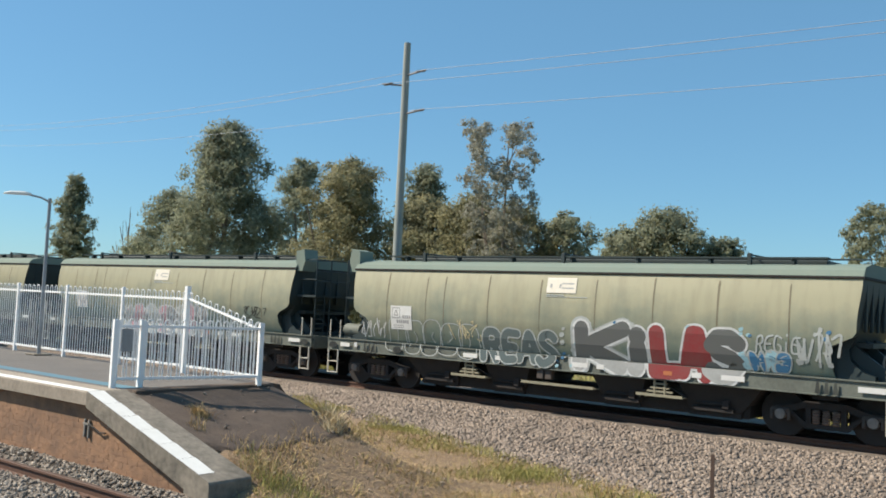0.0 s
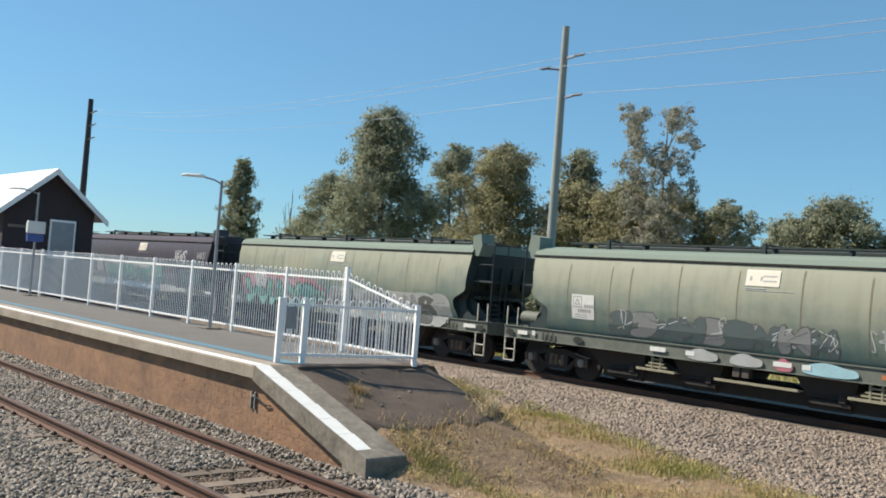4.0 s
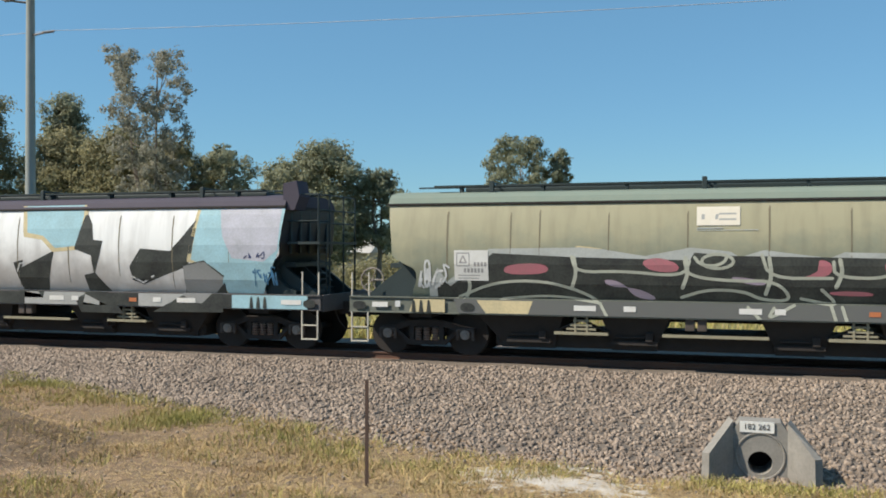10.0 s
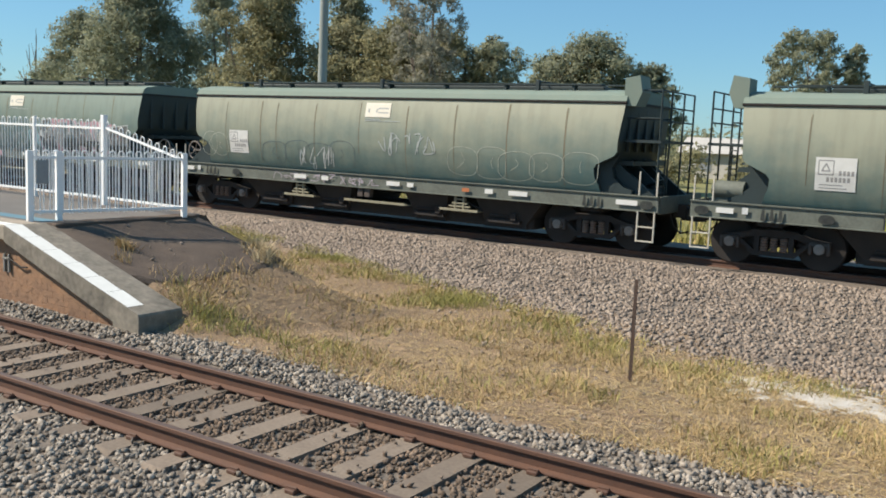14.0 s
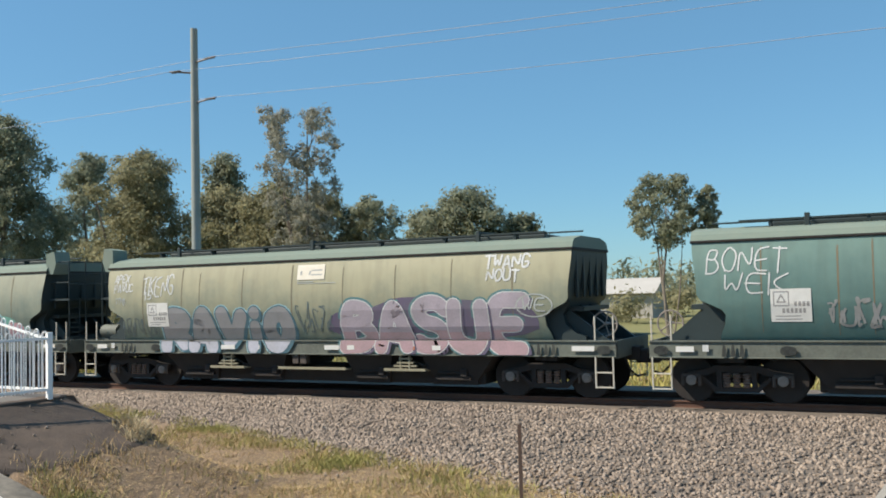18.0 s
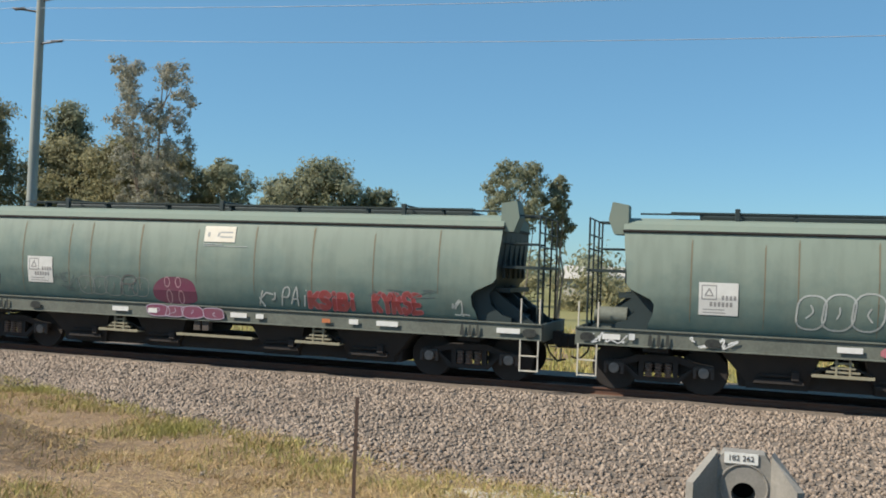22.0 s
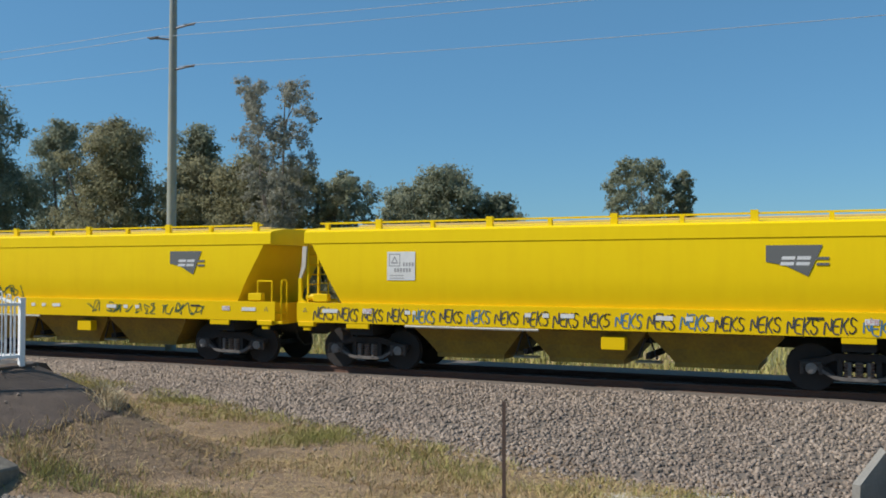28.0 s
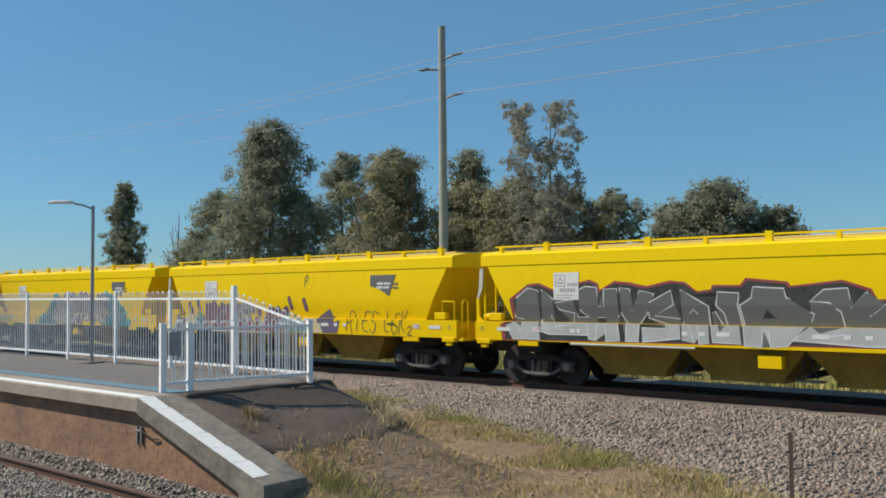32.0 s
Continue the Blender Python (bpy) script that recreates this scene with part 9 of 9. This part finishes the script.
thin_word(S[14], "REN", -6.5, -5.6, 1.45, 1.85, "p_pale", 70, 0.04)
thin_word(S[14], "KNOT", -4.15, -3.5, 2.05, 2.3, "p_white", 71, 0.04)
thin_word(S[14], "SPS", -4.1, -3.55, 1.72, 1.98, "p_white", 72, 0.04)
thin_word(S[14], "PLASTIME", -5.3, -4.2, 1.36, 1.55, "p_white", 73, 0.028)
tagging(S[14], (-6.6, -5.6, 1.95, 2.2, 4, "p_pale", 76, 0.03), (-1.6, -0.4, 0.99, 1.23, 3, "p_pale", 73, 0.035), (0.35, 2.4, 0.99, 1.23, 6, "p_pale", 74, 0.035), (3.0, 5.0, 0.99, 1.23, 5, "p_pale", 75, 0.035))
# lilac bubble letters
S[15].begin()
cloud(S[15], 0.55, 6.0, 1.29, 2.35, "p_purple", 75, 0, 9)
S[15].end("painted_cloud", "purple sprayed ground")
fat_word(S[15], "BASUE", 0.95, 5.75, 0.97, 2.28, "p_lilac_pale", "p_white", 76, weight=0.35, edge=0.022, halo="p_teal_grey", halo_w=0.05, shade="p_purple", low="p_rose_dust", low_at=0.4, wob=0.05)
fat_word(S[15], "RAVIO", -4.75, -0.5, 0.97, 2.15, "p_dust", "p_bluegrey", 75, weight=0.42, edge=0.035, halo="p_sky", halo_w=0.022, shade="p_bluegrey", low="p_mist", low_at=0.24, wob=0.08)
thin_word(S[15], "TWANG", 4.75, 5.85, 2.9, 3.18, "p_white", 77, 0.05)
thin_word(S[15], "NOUT", 4.8, 5.6, 2.62, 2.86, "p_white", 78, 0.045)
thin_word(S[15], "TKENG", -5.45, -4.35, 2.5, 3.0, "p_white", 79, 0.035, 0.1, 0.1)
thin_word(S[15], "15", -5.4, -5.1, 2.38, 2.6, "p_white", 81, 0.03)
thin_word(S[15], "APEX", -6.5, -5.95, 2.86, 3.08, "p_white", 82, 0.03)
thin_word(S[15], "PAVUC", -6.5, -5.8, 2.6, 2.82, "p_white", 83, 0.03)
thin_word(S[15], "WE", 5.62, 6.2, 1.92, 2.2, "p_pale", 80, 0.035)
tagging(S[15], (-6.45, -6.05, 2.25, 2.5, 3, "p_pale", 78, 0.02), (-0.4, 0.7, 1.5, 2.2, 4, "p_slate", 80, 0.035), (-6.3, -4.9, 1.4, 1.9, 5, "p_slate", 81, 0.03))
S[15].begin()
S[15].stroke([(5.92 + 0.42 * math.cos(a), 2.05 + 0.25 * math.sin(a)) for a in [2 * math.pi * k / 16 for k in range(17)]], 0.03, "p_pale", 4)
S[15].end("sprayed_ring", "thin sprayed ring")
# grey cloud with cream letters over it
graffiti(S[16], -2.0, 3.4, 1.30, 2.05, 6, ["p_grey", "p_silver"], "p_grey", 81, halo="p_slate", w=0.03, holes=False)
graffiti(S[16], 3.75, 6.4, 1.30, 1.98, 4, ["p_grey", "p_slate"], "p_grey", 82, halo="p_slate", w=0.03, holes=False)
graffiti(S[16], 0.85, 5.3, 2.35, 3.15, 5, "p_cream", "p_white", 82, w=0.045, low="p_dgrey", soft=False, holes=False)
S[16].begin()
cloud(S[16], 5.0, 6.4, 2.2, 3.2, "p_lilac", 83, 0, 6)
S[16].end("painted_cloud", "lilac sprayed ground")
thin_word(S[16], "BONET", -6.5, -4.95, 2.65, 3.12, "p_white", 83, 0.03)
thin_word(S[16], "WEK", -6.2, -4.9, 2.2, 2.6, "p_white", 84, 0.03)
tagging(S[16], (5.2, 6.4, 2.6, 3.15, 4, "p_white", 84, 0.045), (5.6, 6.5, 2.3, 2.55, 4, "p_white", 88, 0.035), (-4.3, -2.2, 1.55, 2.05, 7, "p_grey", 85, 0.045), (0.8, 3.2, 2.45, 2.6, 5, "p_slate", 87, 0.05))
S[16].begin()
cloud(S[16], -1.4, 3.1, 0.97, 1.26, "p_pale", 86, 1, 9)
S[16].end("painted_blot", "pale paint run over the sill")
# teal wagon with lilac and grey pieces
graffiti(S[17], -4.35, 1.2, 1.0, 2.25, 5, ["p_silver", "p_lilac_pale", "p_silver", "p_grey"], "p_black", 87, halo="p_pale", w=0.035, soft=True, holes=True, low="p_grey")
bubble_word(S[17], "    ", 2.9, 6.5, 1.4, 2.38, "p_cream_pale", 86, edge=0.07, ground="p_slate")
for k, (c, a, b, hi) in enumerate((("K", 1.2, 2.5, 2.42), ("E", 2.35, 3.4, 2.3), ("S", 3.25, 4.3, 2.42), ("A", 4.15, 5.25, 2.36), ("N", 5.1, 6.35, 2.44))):
    fat_word(S[17], c, a, b, 1.0, hi, "p_silver", "p_black", 188 + k, weight=0.36, edge=0.085, soft=True, wob=0.12, slant=0.12, low="p_grey", low_at=0.42, shine="p_white")
    S[17].begin()
    S[17].stroke(open_round([(a + 0.25, 2.1), (b - 0.35, hi - 0.05), (b - 0.1, hi + 0.12)]), 0.05, "p_black", 7)
    S[17].stroke(open_round([(a + 0.1, 1.25), (a + 0.4, 1.45), (b - 0.25, 1.3), (b + 0.05, 1.62)]), 0.035, "p_black", 7)
    S[17].end("letter_outline", "sharp black outline stroke")
tagging(S[17], (-6.6, -5.5, 1.4, 1.9, 4, "p_silver", 89, 0.035), (0.55, 0.95, 2.75, 3.1, 2, "p_white", 90, 0.03), (1.1, 1.5, 2.5, 3.1, 1, "p_white", 91, 0.04))
# maroon tags
S[18].begin()
S[18].polygon(rounded([(-1.62, 1.29), (-1.74, 1.6), (-1.5, 1.9), (-1.0, 1.94), (-0.6, 1.86), (-0.5, 1.55), (-0.55, 1.29)], 2), "p_maroon", 1)
S[18].end("graffiti", "dark maroon painted blob")
bubble_word(S[18], "    ", -1.75, 0.2, 0.98, 1.26, "p_lilac", 191, edge=0.022, ground="p_maroon")
for x, z, h in ((-1.3, 1.8, 0.12), (-1.0, 1.8, 0.12), (-1.26, 1.45, 0.16), (-0.94, 1.45, 0.16)):
    S[18].begin()
    S[18].stroke([(x + 0.07 * math.cos(0.5236 * k), z + h * math.sin(0.5236 * k)) for k in range(13)], 0.02, "p_pink", 4)
    S[18].end("painted_loop", "thin pale pink painted loop")
bubble_word(S[18], "     ", -3.75, -1.8, 1.4, 1.88, "p_grey", 192, edge=0.014)
thin_word(S[18], "NE", -4.5, -4.12, 1.72, 1.9, "p_slate", 193, 0.022)
thin_word(S[18], "R", -2.6, -2.1, 1.48, 1.9, "p_dgrey", 194, 0.035)
fat_word(S[18], "KSIBI", 2.35, 3.5, 1.33, 1.74, "p_red", "p_rose", 92, weight=0.4, edge=0.012, soft=False)
fat_word(S[18], "KYRSE", 3.9, 5.05, 1.33, 1.8, "p_red", "p_rose", 93, weight=0.4, edge=0.012, soft=False)
thin_word(S[18], "PAI", 1.7, 2.4, 1.4, 1.8, "p_pale", 94, 0.035)
tagging(S[18], (-4.4, -3.8, 1.5, 1.85, 2, "p_slate", 94, 0.02), (1.1, 1.5, 1.36, 1.7, 1, "p_pale", 96, 0.04), (5.75, 6.15, 1.35, 1.7, 1, "p_pale", 97, 0.04), (3.5, 5.3, 1.7, 1.9, 3, "p_slate", 98, 0.02))
# last green wagon
fat_word(S[19], "ANED", 0.75, 2.7, 1.4, 2.25, "p_dgrey", "p_pale", 98, weight=0.46, edge=0.03)
bubble_word(S[19], "   ", -3.45, -2.0, 1.45, 2.17, "p_pale", 99, edge=0.035)
tagging(S[19], (-1.4, -0.7, 1.75, 2.1, 2, "p_rose", 100, 0.03), (-0.1, 0.6, 1.55, 2.0, 3, "p_pale", 101, 0.025), (2.9, 3.9, 1.55, 2.1, 3, "p_pale", 102, 0.03), (4.1, 5.95, 1.6, 2.3, 5, "p_slate", 103, 0.03), (4.5, 5.9, 1.9, 2.35, 4, "p_yellow", 104, 0.015))
S[19].begin()
cloud(S[19], -2.0, -0.45, 0.97, 1.27, "p_rose", 104, 1)
S[19].end("painted_blot", "pink blot on the sill")
tagging(S[19], (-1.8, -0.6, 1.0, 1.2, 3, "p_white", 105, 0.04), (-7.4, -6.7, 1.0, 1.2, 3, "p_white", 106, 0.03), (-5.5, -4.6, 1.0, 1.2, 3, "p_white", 107, 0.03))
# yellow wagons
Y = S[20:]
for k in range(14):
    thin_word(Y[0], "NEKS", -5.8 + 0.825 * k, -5.02 + 0.825 * k, 1.60, 2.0, "p_forest", 120 + k, 0.026, 0.1, 0.12)
bubble_word(Y[1], "       ", -4.2, -1.6, 1.14, 2.05, "p_forest", 130, edge=0.022)
thin_word(Y[1], "LOST IN SPACE", -1.45, 0.25, 1.16, 1.44, "p_forest", 131, 0.016, 0.15, 0.11)
thin_word(Y[1], "LOST IN SPACE", 2.4, 4.25, 1.18, 1.46, "p_forest", 132, 0.016, 0.15, 0.11)
thin_word(Y[2], "LOST IN SPACE", -5.5, -3.75, 1.64, 1.9, "p_forest", 133, 0.016, 0.15, 0.11)
tagging(Y[2], (-3.0, -1.6, 1.62, 1.9, 5, "p_forest", 131), (0.8, 4.9, 1.22, 1.5, 12, "p_forest", 132, 0.025))
for k in range(20):
    thin_word(Y[3], "NEKS", -6.55 + 0.665 * k, -5.98 + 0.665 * k, 1.17, 1.45, "p_blue" if k % 7 in (4, 6) else "p_ink", 140 + k, 0.026, 0.1, 0.08)
for k in range(2):
    thin_word(Y[4], "NEKS", -6.4 + 0.62 * k, -5.85 + 0.62 * k, 1.2, 1.46, "p_blue", 160 + k, 0.03)
for x, z, q in ((-2.75, 1.14, 0.2), (-2.4, 1.2, 0.3), (-2.05, 1.3, 0.42), (-1.7, 1.5, 0.5), (-1.35, 1.75, 0.55), (-1.0, 2.05, 0.6), (-1.2, 1.4, 0.8), (3.2, 2.1, 0.6), (3.6, 2.0, 0.6), (4.0, 1.8, 0.55), (4.4, 1.6, 0.5), (4.7, 1.38, 0.42), (5.05, 1.2, 0.28), (3.7, 1.4, 0.8), (4.2, 1.3, 0.6)):
    Y[4].begin()
    Y[4].stroke([(x, z - 0.25), (x + 0.05, z + 0.1)], q, "p_turquoise", 0)
    Y[4].stroke([(x + 0.02, z - 0.3), (x + 0.05, z + 0.06)], q - 0.12, "p_deep_teal", 1)
    Y[4].end("painted_cloud", "deep teal painted puff edged in turquoise")
for cx, cz in ((-1.75, 1.40), (-1.15, 1.70), (3.75, 1.85), (4.45, 1.42)):
    Y[4].begin()
    for k in range(5):
        a = 1.2566 * k + 0.3
        Y[4].stroke([(cx, cz), (cx + 0.1 * math.cos(a), cz + 0.1 * math.sin(a))], 0.022, "p_white", 4)
    Y[4].end("painted_star", "pale painted star")
thin_word(Y[4], "WESDISDSN", -2.1, -0.85, 1.16, 1.32, "p_turquoise", 170, 0.022, 0.1, 0.05)
tagging(Y[4], (3.5, 4.6, 1.16, 1.36, 5, "p_turquoise", 171, 0.025))
fat_word(Y[4], "MEBOWNS", -0.95, 3.4, 1.13, 2.36, "p_grey", "p_maroon", 172, weight=0.44, edge=0.05, halo="p_white", halo_w=0.025, low="p_silver", low_at=0.36, shine="p_white")
r5 = random.Random(180)
spikes = ("p_purple", "p_cream", "p_teal_grey", "p_purple", "p_teal_grey", "p_lilac", "p_teal_grey", "p_lilac", "p_teal_grey", "p_purple", "p_teal_grey", "p_cream", "p_purple", "p_purple")
for c, lay, pts in (("p_teal_grey", 2, [(-0.3, 1.13), (-0.25, 1.6), (0.05, 1.74), (0.02, 1.56), (0.34, 1.69), (0.3, 1.47), (0.62, 1.62), (0.62, 1.4), (0.95, 1.48), (1.25, 1.3), (1.2, 1.13)]),
                    ("p_cream", 3, [(0.78, 1.40), (1.05, 1.62), (1.07, 1.52), (1.42, 1.62), (1.40, 1.42), (1.74, 1.45), (1.68, 1.13), (1.1, 1.13), (1.22, 1.34)]),
                    ("p_purple", 4, [(1.68, 1.13), (1.74, 1.45), (1.40, 1.42), (1.42, 1.6), (1.95, 1.86), (1.98, 1.6), (2.2, 1.64), (2.14, 1.46), (2.44, 1.52), (2.33, 1.13)])):
    Y[5].begin()
    Y[5].polygon(pts, c, lay)
    Y[5].end("painted_spike", "painted spikes of one colour")
for k, c in enumerate(spikes[:10]):
    x = -6.0 + 8.0 * k / 13
    h = 1.42 + 0.25 * r5.random() + (0.22 if x < -4.6 or x > 1.0 else 0.0)
    Y[5].begin()
    lean = 0.3 if x > -1.5 else -0.25
    Y[5].polygon([(x - 0.4, 1.13), (x + 0.5, 1.13), (x + 0.42, h - 0.28), (x + 0.25 + lean * 0.6, h - 0.12), (x + 0.12, h - 0.22), (x + lean, h), (x - 0.12, h - 0.3)], c, 1 + k % 3)
    Y[5].end("painted_spike", "painted spike of colour")
for x, z in ((-5.45, 1.85), (-4.98, 1.98), (-4.0, 2.0), (0.08, 2.02), (0.8, 1.98)):
    Y[5].begin()
    Y[5].stroke([(x - 0.05, z + 0.14), (x + 0.06, z - 0.14)], 0.17, "p_maroon", 3)
    Y[5].stroke([(x - 0.03, z + 0.12), (x + 0.06, z - 0.12)], 0.09, "p_purple", 4)
    Y[5].end("paint_drop", "dark purple painted drop")
fat_word(Y[5], "RIES", -4.5, -1.85, 1.14, 1.98, ["p_maroon", "p_maroon", "p_maroon", "p_silver"], "p_purple", 181, weight=0.26, edge=0.06, shade="p_lilac", soft=False, wob=0.05, low="p_red", low_at=0.35, slant=0.05)
fat_word(Y[5], "LGK", -1.65, -0.1, 1.14, 1.85, "p_maroon", "p_purple", 182, weight=0.26, edge=0.06, shade="p_lilac", soft=False, wob=0.05, low="p_red", low_at=0.35, slant=0.05)
thin_word(Y[5], "2015", 0.1, 0.68, 1.18, 1.36, "p_teal", 183, 0.028)
thin_word(Y[5], "RIES", 2.75, 4.05, 1.2, 1.8, "p_ink", 184, 0.024)
thin_word(Y[5], "LGK", 4.3, 5.2, 1.2, 1.8, "p_ink", 185, 0.024)
thin_word(Y[5], "2", 5.2, 5.45, 1.15, 1.4, "p_ink", 186, 0.024)
thin_word(Y[5], "P", 0.8, 0.98, 2.55, 2.9, "p_ink", 187, 0.03)
alone(Y[6], Y[6].polygon, [(-5.85, 1.64), (-5.94, 2.14), (-5.36, 2.51), (-5.03, 2.54), (-4.57, 2.16), (-4.13, 2.2), (-3.9, 2.53), (-3.56, 2.6), (-3.33, 2.51), (-3.29, 2.35), (-2.89, 2.56), (-2.49, 2.52), (-2.4, 2.41), (-1.82, 2.38), (-1.78, 2.21), (-1.49, 2.55), (-1.12, 2.51), (-0.62, 2.14), (-0.49, 2.44), (0.12, 2.43), (0.24, 2.58), (1.12, 2.49), (1.18, 2.21), (1.44, 2.07), (1.77, 2.33), (2.19, 2.51), (2.72, 2.33), (2.83, 2.12), (3.5, 2.17), (4.3, 2.05), (4.68, 1.85), (4.66, 1.2), (-6.14, 1.11), (-6.21, 1.51)], "p_red", 0)
alone(Y[6], Y[6].polygon, [(-5.75, 1.68), (-5.82, 2.11), (-5.36, 2.45), (-5.03, 2.48), (-4.57, 2.1), (-4.1, 2.15), (-3.85, 2.49), (-3.56, 2.54), (-3.39, 2.47), (-3.33, 2.28), (-2.89, 2.5), (-2.51, 2.46), (-2.4, 2.37), (-1.88, 2.32), (-1.81, 2.14), (-1.47, 2.49), (-1.13, 2.46), (-0.61, 2.08), (-0.46, 2.39), (0.15, 2.38), (0.27, 2.52), (1.07, 2.44), (1.13, 2.18), (1.45, 2.02), (1.79, 2.28), (2.19, 2.46), (2.68, 2.28), (2.8, 2.08), (3.5, 2.12), (4.28, 2), (4.58, 1.8), (4.57, 1.24), (-6.03, 1.13), (-6.08, 1.5)], "p_black", 1)
for pts in (
        [(-5.7, 2.18), (-5.36, 2.42), (-5.06, 2.36), (-4.98, 1.15), (-5.8, 1.15), (-6.02, 1.48), (-5.75, 1.59), (-5.56, 1.34), (-5.51, 1.64), (-5.78, 1.69)],
        [(-4.94, 2.38), (-4.62, 2.15), (-4.68, 1.7), (-4.57, 1.47), (-4.04, 1.55), (-4, 1.8), (-4.44, 1.89), (-4.55, 2.06), (-4.04, 2.13), (-3.9, 1.71), (-3.61, 1.71), (-3.61, 1.29), (-4.72, 1.29), (-4.96, 1.35)],
        [(-3.91, 2.33), (-3.69, 2.44), (-3.37, 2.41), (-3.33, 1.95), (-3.18, 1.98), (-3.18, 2.37), (-2.83, 2.38), (-2.8, 1.73), (-2.75, 1.18), (-3.11, 1.15), (-3.13, 1.71), (-3.36, 1.7), (-3.39, 1.16), (-3.58, 1.19), (-3.61, 1.71), (-3.83, 1.86)],
        [(-2.76, 2.4), (-2.49, 2.37), (-2.45, 1.86), (-2.24, 2.33), (-1.88, 2.26), (-2.06, 1.81), (-2.25, 1.53), (-2.27, 1.17), (-2.59, 1.17), (-2.57, 1.52), (-2.72, 1.8)],
        [(-1.99, 2.07), (-1.47, 2.33), (-1.41, 2.01), (-1.89, 1.76), (-1.26, 1.7), (-1.24, 1.27), (-2.16, 1.17), (-2.17, 1.49), (-1.58, 1.48), (-1.58, 1.58), (-2.03, 1.71)],
        [(-1.23, 2.35), (-0.91, 2.16), (-0.59, 1.98), (-0.57, 1.19), (-0.8, 1.15), (-0.84, 1.81), (-0.95, 1.91), (-1.04, 1.81), (-0.91, 1.18), (-1.2, 1.24)],
        [(-0.38, 2.29), (0.1, 2.26), (0.06, 2), (0.14, 1.19), (-0.49, 1.21), (-0.52, 1.83), (-0.45, 1.88), (-0.29, 1.31), (-0.18, 1.33), (-0.25, 1.84), (-0.42, 2)],
        [(0.4, 2.39), (1.04, 2.35), (1.08, 2.17), (1.63, 1.83), (1.57, 1.67), (1.21, 1.3), (1.11, 1.18), (0.76, 1.15), (0.72, 1.47), (0.61, 1.5), (0.57, 1.14), (0.21, 1.16), (0.19, 1.58), (0.1, 2), (0.36, 2.16)],
        [(1.56, 2.09), (1.83, 2.32), (2.29, 2.35), (2.34, 1.96), (2.64, 2.28), (2.69, 1.79), (2.96, 2.03), (3.49, 2.05), (3.47, 1.22), (2.61, 1.22), (1.21, 1.3), (1.58, 1.6), (1.81, 1.37), (2.21, 1.44), (2.15, 1.87), (1.93, 2.06)],
        [(3.57, 2.03), (3.9, 2.01), (3.95, 1.73), (4.2, 1.93), (4.49, 1.74), (4.47, 1.25), (4.18, 1.26), (4.09, 1.56), (3.93, 1.23), (3.58, 1.24)],
):
    alone(Y[6], Y[6].polygon, pts, "p_dgrey", 2)
    alone(Y[6], Y[6].polygon, below(pts, 1.577), "p_pale", 3)
    alone(Y[6], Y[6].ribbon, pts, 0.028, "p_white", 4, True)
alone(Y[6], Y[6].polygon, [(0.68, 1.91), (0.87, 1.74), (0.58, 1.73)], "p_black", 5)



def motions():
    for wagon, x0 in TRAIN:
        walk(wagon, [(t, pose(x0 - travelled(t), TRAIN_Y, TRAIN_Z)) for t in range(0, 33, 2)])
        # the wheels turn while the wagon is near
        times = [i / FPS for i in range(0, 32 * FPS + 1) if -44 < x0 - travelled(i / FPS) < 9]
        if not times:
            continue
        spans = sorted({0.0, 32.0, *times})
        for w, dx in WHEELS:
            if w.parent.parent is wagon:
                rows = [(t, pose(dx, 0, 0.46, 0, -math.degrees(travelled(min(max(t, times[0]), times[-1])) / 0.46), 0)) for t in spans]
                walk(w, rows)


motions()
